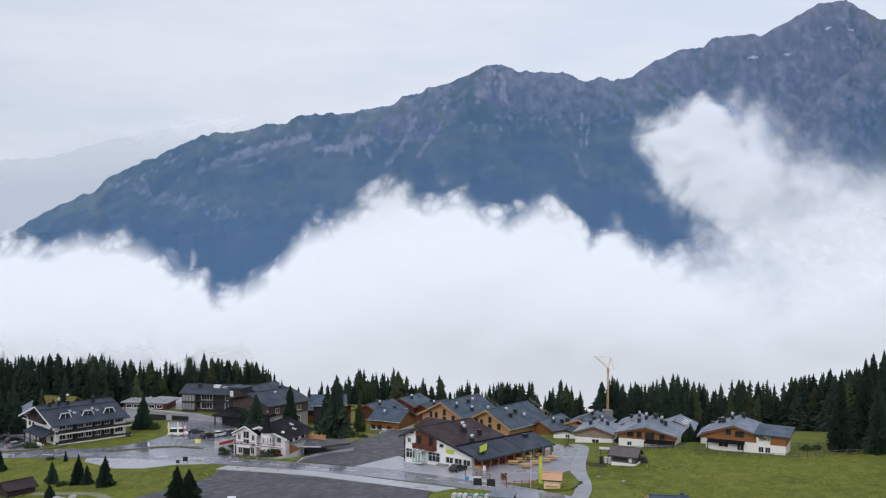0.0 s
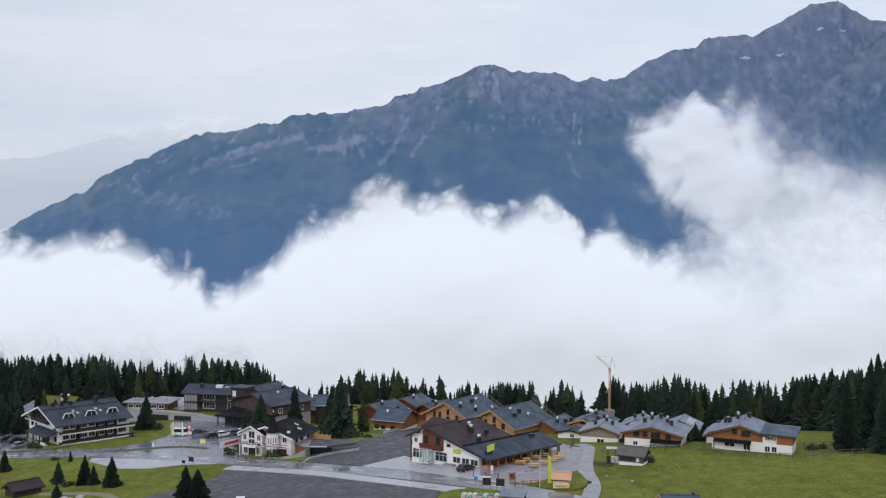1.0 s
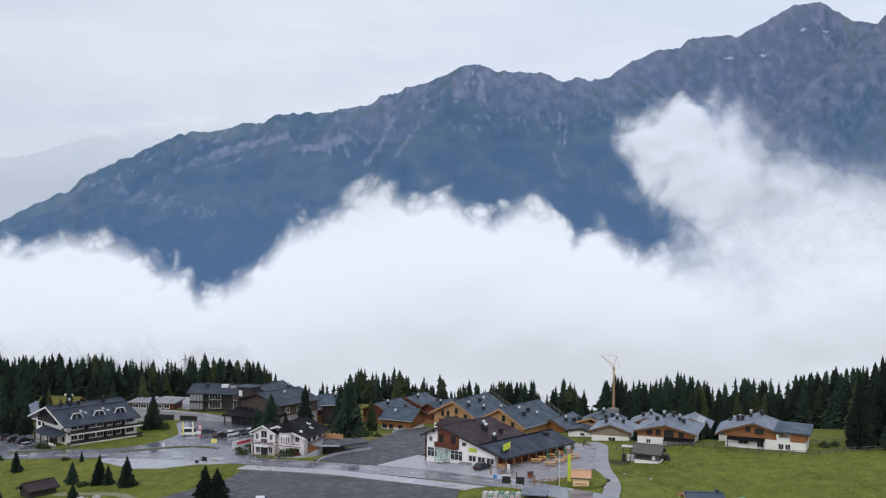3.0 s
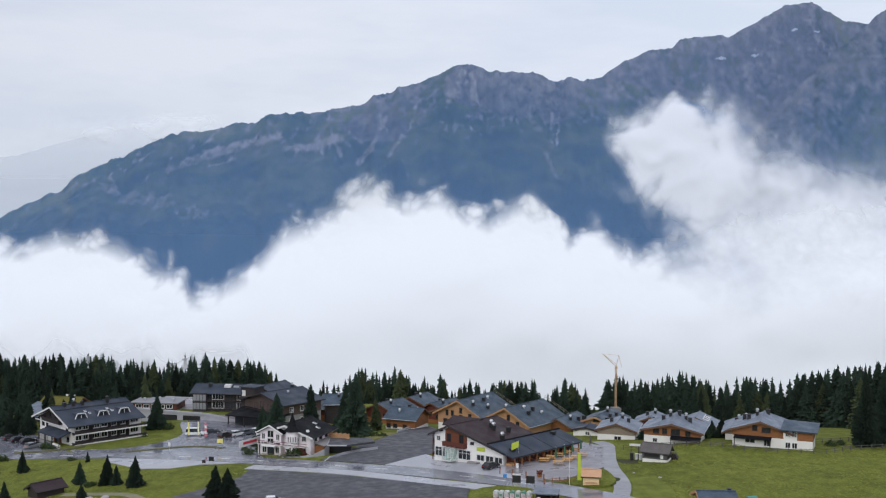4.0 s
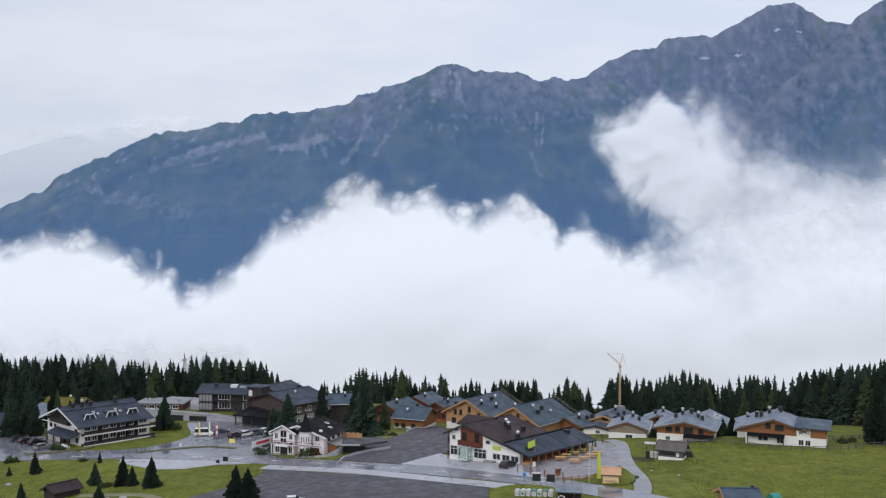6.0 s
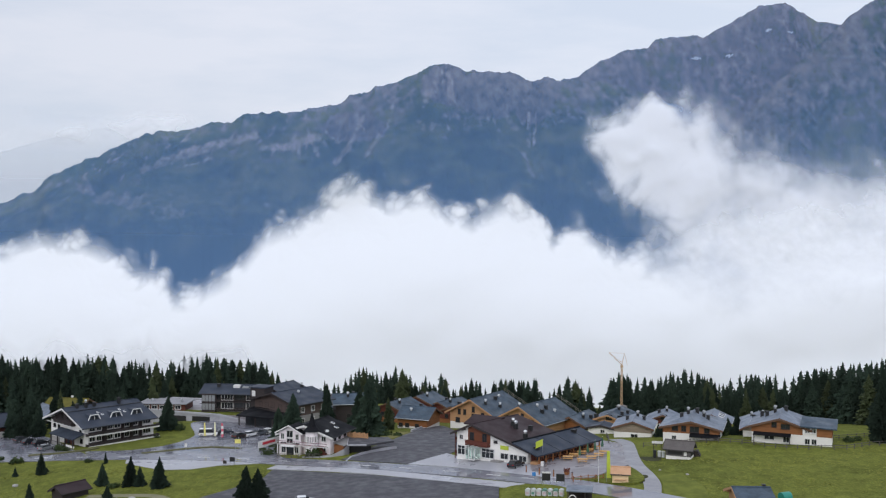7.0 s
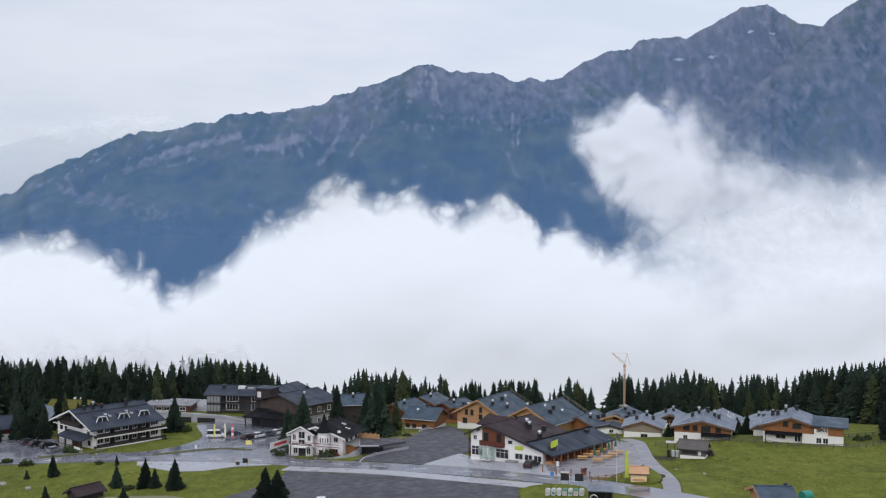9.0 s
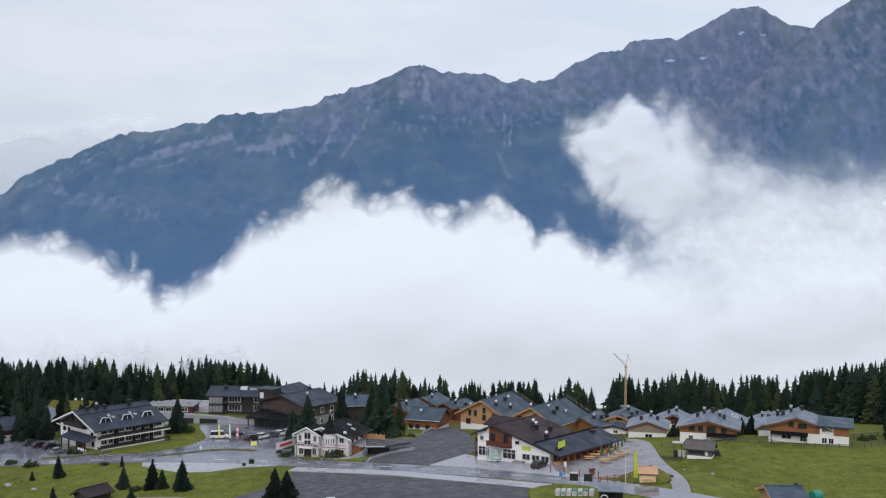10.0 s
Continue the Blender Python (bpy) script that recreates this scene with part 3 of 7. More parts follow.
# Only a half-clear sheet: this ridge's haze is painted as its colour and opacity.
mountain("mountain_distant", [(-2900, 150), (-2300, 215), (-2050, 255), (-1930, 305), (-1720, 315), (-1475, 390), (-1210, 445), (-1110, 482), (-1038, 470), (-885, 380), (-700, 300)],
         4500, 150, -150, "faint distant mountain drawn as a half-clear haze-tinted sheet", seed=21, nu=160, nv=20, rough=0.6, folds=0.0, mat=M_HAZEPALE)


# ---- clouds ----
def cloud_material(name, wisp, ragged, thick, low=0.0, high=1.0, tint=(0.865, 0.887, 0.93), body_normal=0.35, back=0.06, facing=(-0.1, -0.62, 0.72), uneven_light=0.5):
    """White vapour: dense inside, breaking up into wisps towards its outline."""
    m = bpy.data.materials.new(name)
    m.use_nodes = True
    nd, lk = m.node_tree.nodes, m.node_tree.links
    nd.clear()
    out, mix, clear = nd.new("ShaderNodeOutputMaterial"), nd.new("ShaderNodeMixShader"), nd.new("ShaderNodeBsdfTransparent")
    inside = nd.new("ShaderNodeAttribute")
    inside.attribute_name = "inside"
    geo = nd.new("ShaderNodeNewGeometry")
    n1, n2 = nd.new("ShaderNodeTexNoise"), nd.new("ShaderNodeTexNoise")
    n1.inputs["Scale"].default_value, n1.inputs["Detail"].default_value, n1.inputs["Roughness"].default_value = wisp, 5.0, 0.5
    n2.inputs["Scale"].default_value, n2.inputs["Detail"].default_value = wisp * 0.3, 4.0
    n1.inputs["Distortion"].default_value = 0.25
    lk.new(geo.outputs["Position"], n1.inputs["Vector"])
    lk.new(geo.outputs["Position"], n2.inputs["Vector"])
    s = nd.new("ShaderNodeMath")
    s.operation = "ADD"
    lk.new(n1.outputs["Fac"], s.inputs[0])
    lk.new(n2.outputs["Fac"], s.inputs[1])
    c = nd.new("ShaderNodeMath")
    c.operation = "MULTIPLY_ADD"
    c.inputs[1].default_value, c.inputs[2].default_value = ragged, -ragged
    lk.new(s.outputs[0], c.inputs[0])
    a = nd.new("ShaderNodeMath")
    a.operation = "ADD"
    lk.new(inside.outputs["Fac"], a.inputs[0])
    lk.new(c.outputs[0], a.inputs[1])
    r = nd.new("ShaderNodeMapRange")
    r.interpolation_type = "SMOOTHSTEP"
    r.inputs["From Min"].default_value, r.inputs["From Max"].default_value = low, high
    r.inputs["To Max"].default_value = thick
    lk.new(a.outputs[0], r.inputs["Value"])
    d, tr, body = nd.new("ShaderNodeBsdfDiffuse"), nd.new("ShaderNodeBsdfTranslucent"), nd.new("ShaderNodeMixShader")
    d.inputs["Color"].default_value = (*tint, 1)
    tr.inputs["Color"].default_value = (*tint, 1)
    body.inputs[0].default_value = back
    # vapour has no hard faces: it scatters the light of the whole sky as well as that on its bulges
    uneven = nd.new("ShaderNodeTexNoise")
    uneven.inputs["Scale"].default_value, uneven.inputs["Detail"].default_value = wisp * 0.18, 4.0
    lk.new(geo.outputs["Position"], uneven.inputs["Vector"])
    tilt = nd.new("ShaderNodeVectorMath")
    tilt.operation = "MULTIPLY_ADD"
    tilt.inputs[1].default_value, tilt.inputs[2].default_value = (uneven_light, 0.2, uneven_light), (facing[0] - uneven_light / 2, facing[1] - 0.1, facing[2] - uneven_light / 2)
    lk.new(uneven.outputs["Color"], tilt.inputs[0])
    shape = nd.new("ShaderNodeVectorMath")
    shape.operation = "MULTIPLY_ADD"
    shape.inputs[1].default_value = (body_normal, body_normal, body_normal)
    lk.new(geo.outputs["Normal"], shape.inputs[0])
    lk.new(tilt.outputs[0], shape.inputs[2])
    unit = nd.new("ShaderNodeVectorMath")
    unit.operation = "NORMALIZE"
    lk.new(shape.outputs[0], unit.inputs[0])
    lk.new(unit.outputs[0], d.inputs["Normal"])
    lk.new(unit.outputs[0], tr.inputs["Normal"])
    lk.new(d.outputs[0], body.inputs[1])
    lk.new(tr.outputs[0], body.inputs[2])
    lk.new(r.outputs[0], mix.inputs[0])
    lk.new(clear.outputs[0], mix.inputs[1])
    lk.new(body.outputs[0], mix.inputs[2])
    lk.new(mix.outputs[0], out.inputs["Surface"])
    return m


def heads(x, z, size, seed):
    """Rounded cauliflower heads with creases between them, about -0.7 to 1.3."""
    total = 0.0
    for k, (f, amp) in enumerate(((1.0, 2.0), (2.3, 1.0), (5.1, 0.35))):
        total += amp * abs(noise.noise((x / size * f, z / size * f, seed + 3.7 * k)))
    return total - 0.75


def vapour(name, grid, values, mat, label):
    """A sheet of vapour from a grid of points and how deep each lies inside the cloud."""
    nv, nu = len(grid), len(grid[0])
    me = bpy.data.meshes.new(name)
    faces = [(j * nu + i, j * nu + i + 1, (j + 1) * nu + i + 1, (j + 1) * nu + i) for j in range(nv - 1) for i in range(nu - 1)]
    me.from_pydata([p for row in grid for p in row], [], faces)
    me.polygons.foreach_set("use_smooth", [True] * len(faces))
    me.attributes.new("inside", "FLOAT", "POINT").data.foreach_set("value", values)
    me.materials.append(mat)
    return tagged(new(name, me), label, "cloud", kind="structure")


def cloud_bank(name, crest, y0, z0, soften, puff, mat, label, nu=900, fine=100, coarse=50, lift=0.0, seed=1.5):
    """A bank of vapour whose billowing front stands at y0 and rounds back towards its top.
    crest: (x, z) of its uneven upper outline; soften: (x, metres) over which its edge thins out."""
    xs, zs = [p[0] for p in crest], [p[1] for p in crest]
    sx, sm = [p[0] for p in soften], [p[1] for p in soften]
    # the body follows the outline only loosely
    span = np.linspace(xs[0] - 200, xs[-1] + 200, 400)
    loose = np.convolve(np.interp(span, xs, zs), np.ones(61) / 61, "same")
    loose[:31], loose[-31:] = loose[31], loose[-32]
    grid, values = [], []
    for j in range(fine + coarse + 1):
        row = []
        for i in range(nu + 1):
            x = xs[0] + (xs[-1] - xs[0]) * i / nu
            top, edge = float(np.interp(x, xs, zs)) + lift, float(np.interp(x, sx, sm))
            upper, lower = top + 20 + 1.2 * edge, top - 50 - 2.0 * edge
            z = lower + (upper - lower) * (j - coarse) / fine if j > coarse else z0 + (lower - z0) * j / coarse
            depth, level = top - z, float(np.interp(x, span, loose)) + lift
            wx = x + 9 * noise.noise((x / 40, z / 40, seed + 9))
            bump = heads(wx, z, puff, seed)
            big = noise.fractal((x / 150, z / 110, seed + 5), 0.9, 2.0, 3)
            bulge = 1.3 * bump * soft(120, 5, depth) + 6 * big * soft(-20, 60, level - z)
            back = 70 * soft(160, -20, level - z) ** 2
            row.append((x, y0 + back - bulge, z))
            values.append(max(-3.0, min((depth + 0.62 * puff * max(bump, -0.2) * soft(60, 10, depth) - 2.0) / edge, 4.0)))
        grid.append(row)
    return vapour(name, grid, values, mat, label)


M_CLOUD = cloud_material("cloud_vapour", 0.05, 0.7, 1.0, low=-1.0, high=1.6, uneven_light=0.12)
M_CLOUDWISP = cloud_material("wispy_cloud_vapour", 0.03, 1.5, 0.42, low=0.1, high=2.2)
M_CLOUDTHIN = cloud_material("thin_cloud_vapour", 0.006, 0.8, 0.7, low=-0.2, high=1.6, body_normal=0.1)
M_CLOUDFAR = cloud_material("far_cloud_vapour", 0.022, 1.35, 0.94, low=-0.55, high=2.0, tint=(0.845, 0.868, 0.93), body_normal=0.3, facing=(-0.1, -0.6, 0.42), uneven_light=0.7)
BANK = [(-1218, 43), (-536, 34), (-477, 37), (-446, 29), (-411, 44), (-363, 41), (-333, 28), (-304, 6), (-270, 0), (-258, -16), (-243, -18), (-207, 1), (-183, 20), (-159, 52), (-130, 59), (-89, 87), (-59, 104), (-44, 87), (-30, 82), (12, 96), (42, 73), (66, 66), (107, 89), (156, 45), (194, 56), (215, 33), (246, 25), (288, 37), (330, 50), (372, 60), (415, 65), (492, 75), (610, 85)]
cloud_bank("cloud", BANK, 1100, -390, [(-1218, 14), (200, 14), (245, 18), (290, 42), (360, 70), (610, 70)], 26, M_CLOUD, "dense white bank of low valley cloud below the mountain", lift=-7)
cloud_bank("cloud", BANK[1:26], 1125, -60, [(-1218, 30), (250, 30), (330, 60), (610, 60)], 60, M_CLOUDWISP, "thin drifting wisps along the top of the cloud bank", nu=320, fine=50, coarse=10, lift=0, seed=6.5)


def cloud_puff(name, blobs, y0, soften, puff, mat, label, step=5.0, rough=0.2):
    """A free cloud made of overlapping billows (x, z, half width, half height); soften: (x, metres) of its edge."""
    x0, x1 = min(b[0] - b[2] for b in blobs) - 90, max(b[0] + b[2] for b in blobs) + 90
    z0, z1 = min(b[1] - b[3] for b in blobs) - 90, max(b[1] + b[3] for b in blobs) + 90
    nu, nv = int((x1 - x0) / step), int((z1 - z0) / step)
    sx, sm = [p[0] for p in soften], [p[1] for p in soften]
    grid, values = [], []
    for j in range(nv + 1):
        row = []
        for i in range(nu + 1):
            x, z = x0 + (x1 - x0) * i / nu, z0 + (z1 - z0) * j / nv
            edge = float(np.interp(x, sx, sm))
            wx, wz = x + 0.4 * puff * noise.noise((x / puff, z / puff, 1)), z + 0.4 * puff * noise.noise((x / puff, z / puff, 7))
            near = sorted((1 - math.hypot((wx - bx) / rx, (wz - bz) / rz)) * min(rx, rz) for bx, bz, rx, rz in blobs)
            d = near[-1] + 0.35 * max(0.0, near[-2])
            body = 40 * math.log(sum(math.exp(min(v, 160) / 40) for v in near))
            bump = heads(wx, wz, puff, 2.0)
            big = noise.fractal((x / (2.4 * puff), z / (2.0 * puff), 3.0), 0.9, 2.0, 3)
            row.append((x, y0 - 0.3 * min(max(body, -40), 140) - 0.02 * puff * bump - 0.12 * puff * big, z))
            values.append(max(-3.0, min((d + rough * puff * bump * soft(160, 20, d) + 0.5 * rough * puff * big) / edge, 4.0)))
        grid.append(row)
    return vapour(name, grid, values, mat, label)


cloud_puff("cloud", [(532, 205, 118, 110), (622, 240, 80, 76), (470, 222, 82, 66), (474, 180, 82, 74), (522, 118, 80, 62), (640, 180, 100, 105), (620, 115, 155, 104), (740, 130, 140, 100), (835, 90, 170, 75), (720, 30, 190, 100), (940, 85, 190, 110), (1100, 70, 250, 110), (1080, -60, 480, 170), (880, 0, 310, 130), (880, 60, 320, 130)],
           2200, [(400, 24), (560, 28), (700, 60), (900, 75)], 62, M_CLOUDFAR, "towering white cloud drifting up the mountainside", rough=0.34)
cloud_puff("cloud", [(-930, 448, 140, 46), (-1090, 425, 170, 50), (-1010, 395, 130, 60), (-1330, 400, 220, 60)], 4300, [(-1500, 90), (-1000, 45), (-800, 40)], 120, M_CLOUDTHIN, "soft white cloud resting on the far ridge", step=9.0, rough=0.08)


# ---- buildings ----
def thing(name, x, y, z, turn, label, category, group=""):
    ob = new(name)
    ob.empty_display_size = 0.5
    ob.matrix_world = pose(x, y, z, 0, 0, turn)
    return tagged(ob, label, category, group)


def on_wall(side, along, up, w=0.0, l=0.0):
    """A place on a house wall: its x runs along the wall, its -y points outwards."""
    if side == "front":
        return pose(along, 0, up)
    if side == "right":
        return pose(w / 2, along, up, 0, 0, 90)
    if side == "left":
        return pose(-w / 2, along, up, 0, 0, -90)
    return pose(along, l, up, 0, 0, 180)


def window(house, m, w, h, frame_mat=None, name="window", bars=1, deep=0.0, edge=0.11):
    """A framed window with glazing, sill and glazing bars, its middle at m."""
    frame_mat = frame_mat or M_FRAME
    e, d0 = edge, -0.1 - deep
    bm = bmesh.new()
    rings = []
    for y in (d0, 0.1):
        for hw, hh in ((w / 2 + e, h / 2 + e), (w / 2, h / 2)):
            rings.append([bm.verts.new(q) for q in ((-hw, y, -hh), (hw, y, -hh), (hw, y, hh), (-hw, y, hh))])
    for ra, rb in ((0, 1), (1, 3), (3, 2), (2, 0)):
        for k in range(4):
            bm.faces.new([rings[ra][k], rings[ra][(k + 1) % 4], rings[rb][(k + 1) % 4], rings[rb][k]])
    bmesh.ops.transform(bm, matrix=m, verts=bm.verts)
    win = part(name, bm, frame_mat, house)
    for k in range(bars):
        bm = bmesh.new()
        x = -w / 2 + w * (k + 1) / (bars + 1)
        box(bm, x - 0.035, x + 0.035, d0 + 0.03, 0.05, -h / 2, h / 2, m)
        part("glazing_bar", bm, frame_mat, win)
    bm = bmesh.new()
    box(bm, -w / 2, w / 2, -0.03 - deep, 0.04, -h / 2, h / 2, m)
    part("pane", bm, M_GLASS, win, "dark reflecting glass")
    bm = bmesh.new()
    box(bm, -w / 2 - 0.15, w / 2 + 0.15, -0.2 - deep, 0.05, -h / 2 - 0.17, -h / 2 - e - 0.005, m)
    part("sill", bm, frame_mat, win)
    return win


def chimney(house, x, y, z, w=0.7, h=1.3, cowl=True, mat=None):
    bm = bmesh.new()
    box(bm, x - w / 2, x + w / 2, y - w / 2, y + w / 2, z - 1.0, z + h)
    box(bm, x - w / 2 - 0.08, x + w / 2 + 0.08, y - w / 2 - 0.08, y + w / 2 + 0.08, z + h, z + h + 0.12)
    c = part("chimney", bm, mat or M_BLACK, house)
    if cowl:
        bm = bmesh.new()
        tube(bm, (x, y, z + h + 0.12), (x, y, z + h + 0.5), 0.22)
        tube(bm, (x, y, z + h + 0.5), (x, y, z + h + 0.85), 0.42, 0.3)
        part("cowl", bm, M_METAL, c, "bright metal chimney cowl")


def roof_vent(house, x, y, z, mat=None):
    bm = bmesh.new()
    tube(bm, (x, y, z - 0.5), (x, y, z + 0.35), 0.3)
    tube(bm, (x, y, z + 0.35), (x, y, z + 0.75), 0.48, 0.36)
    part("roof_vent", bm, mat or M_METAL, house, "round metal roof vent")


def balcony(house, m, w, depth, mat, rail_mat=None, high=0.88):
    """A timber balcony with floor, boarded parapet and top rail."""
    bm = bmesh.new()
    box(bm, -w / 2, w / 2, -depth, 0.1, -0.16, 0, m)
    b = part("balcony", bm, mat, house)
    bm = bmesh.new()
    n = max(4, int(w / 0.5))
    for k in range(n):
        x = -w / 2 + w * k / n
        box(bm, x + 0.02, x + w / n - 0.02, -depth, -depth + 0.06, 0.1, high, m)
    for y in (-w / 2, w / 2 - 0.06):
        box(bm, y, y + 0.06, -depth, 0, 0.1, high, m)
    part("parapet", bm, mat, b)
    bm = bmesh.new()
    box(bm, -w / 2 - 0.05, w / 2 + 0.05, -depth - 0.06, -depth + 0.12, high + 0.02, high + 0.12, m)
    part("rail", bm, rail_mat or mat, b)
    return b


def gable_house(name, x, y, z, turn, w, l, eave, ridge, wall_low, wall_high, split, roof_mat, label, over=1.1, fascia=None, ridge_x=0.0, eave_r=None, peak=None, hip=0.0, sunk=4.0, category="house", group="", thick=0.28, back_over=0.6):
    """A house whose gable front stands on the x axis of its place and whose ridge runs back along y.
    split: height at which the upper wall begins; peak: ridge height at the back; hip: how far the back is hipped."""
    h = thing(name, x, y, z, turn, label, category, group)
    eave_r = eave if eave_r is None else eave_r
    peak = ridge if peak is None else peak
    # wall heights under the roof planes
    bm = bmesh.new()
    top_l, top_r = min(split, eave), min(split, eave_r)
    prism(bm, [(-w / 2, -sunk), (w / 2, -sunk), (w / 2, top_r), (-w / 2, top_l)], 0, l)
    part("wall", bm, wall_low, h)
    bm = bmesh.new()
    s = split
    e = 0.05 if wall_low is not wall_high else 0.0
    if eave > s:
        prism(bm, [(-w / 2 - e, s), (w / 2 + e, s), (w / 2 + e, eave_r - thick), (ridge_x, ridge - thick), (-w / 2 - e, eave - thick)], -e, l)
    else:
        kl = (s - eave) / (ridge - eave) * (w / 2 + ridge_x)
        kr = (s - eave_r) / (ridge - eave_r) * (w / 2 - ridge_x)
        prism(bm, [(-w / 2 + kl, s), (w / 2 - kr, s), (ridge_x, ridge - thick)], -e, l)
    part("gable_wall", bm, wall_high, h)
    # roof
    sl = (ridge - eave) / (w / 2 + ridge_x)
    sr = (ridge - eave_r) / (w / 2 - ridge_x)
    fl = (-w / 2 - over, -over, eave - sl * over)
    fr = (w / 2 + over, -over, eave_r - sr * over)
    bl = (-w / 2 - over, l + back_over, eave - sl * over)
    br = (w / 2 + over, l + back_over, eave_r - sr * over)
    a = (ridge_x, -over, ridge)
    b = (ridge_x, l + back_over - hip, peak)
    bm = bmesh.new()
    slab(bm, [fl, a, b, bl][::-1], thick)
    part("roof", bm, roof_mat, h)
    bm = bmesh.new()
    slab(bm, [a, fr, br, b], thick)
    part("roof", bm, roof_mat, h)
    if hip:
        bm = bmesh.new()
        slab(bm, [br, (br[0] - 0.01, br[1], br[2]), bl, b], thick)
        part("roof", bm, roof_mat, h)
    bm = bmesh.new()
    tube(bm, (a[0], a[1], a[2] + 0.02), (b[0], b[1], b[2] + 0.02), 0.14, n=6)
    part("ridge_cap", bm, roof_mat, h)
    # verge boards, gutters, purlin ends
    for p, q in ((fl, a), (a, fr)):
        bm = bmesh.new()
        n = 0.06
        vs = [bm.verts.new(v) for v in ((p[0], p[1] - n, p[2] + 0.03), (q[0], q[1] - n, q[2] + 0.03), (q[0], q[1] - n, q[2] - thick - 0.16), (p[0], p[1] - n, p[2] - thick - 0.16))]
        f = bm.faces.new(vs)
        ext = bmesh.ops.extrude_face_region(bm, geom=[f])
        bmesh.ops.translate(bm, vec=(0, 0.05, 0), verts=[v for v in ext["geom"] if isinstance(v, bmesh.types.BMVert)])
        part("verge_board", bm, fascia or M_WOODDARK, h)
    for p, q in ((fl, bl), (fr, br)):
        bm = bmesh.new()
        tube(bm, (p[0], p[1], p[2] - 0.12), (q[0], q[1], q[2] - 0.12), 0.1, n=6)
        part("gutter", bm, M_METAL if roof_mat in (M_ROOFGREY, M_ROOFPALE) else M_BLACK, h)
    for f in (0.12, 0.5, 0.88):
        px = -w / 2 + w * f
        pz = (eave + sl * (px + w / 2)) if px < ridge_x else (eave_r + sr * (w / 2 - px))
        bm = bmesh.new()
        box(bm, px - 0.11, px + 0.11, -over + 0.1, 0.2, pz - thick - 0.34, pz - thick - 0.06)
        part("purlin", bm, fascia or M_WOODDARK, h)
    return h


def roof_at(w, eave, ridge, x, ridge_x=0.0):
    return ridge - abs(x - ridge_x) * (ridge - eave) / (w / 2)


def skewed(h, k):
    """Skew a house's plan: its depth runs off square by k."""
    done = set()
    for o in h.children_recursive:
        if o.data.name not in done:
            done.add(o.data.name)
            o.data.transform(Matrix(((1, k, 0, 0), (0, 1, 0, 0), (0, 0, 1, 0), (0, 0, 0, 1))))


def skylight(house, x, y, z, tilt, w=0.9, l=1.1, turn=0):
    """A framed roof window lying in a slope that falls towards +x by tilt degrees."""
    m = pose(x, y, z, 0, tilt, turn)
    bm = bmesh.new()
    box(bm, -l / 2, l / 2, -w / 2, w / 2, -0.1, 0.09, m)
    sky = part("skylight", bm, M_FRAME, house, "white-framed roof window")
    bm = bmesh.new()
    box(bm, -l / 2 + 0.12, l / 2 - 0.12, -w / 2 + 0.12, w / 2 - 0.12, 0.02, 0.11, m)
    part("pane", bm, M_SKYGLASS, sky, "sky-reflecting glass")
    return sky


M_SKYGLASS = material("roof_window_glass", (0.16, 0.18, 0.21), (0.12, 0.135, 0.16), 0.1, scale=0.6, bump=0)


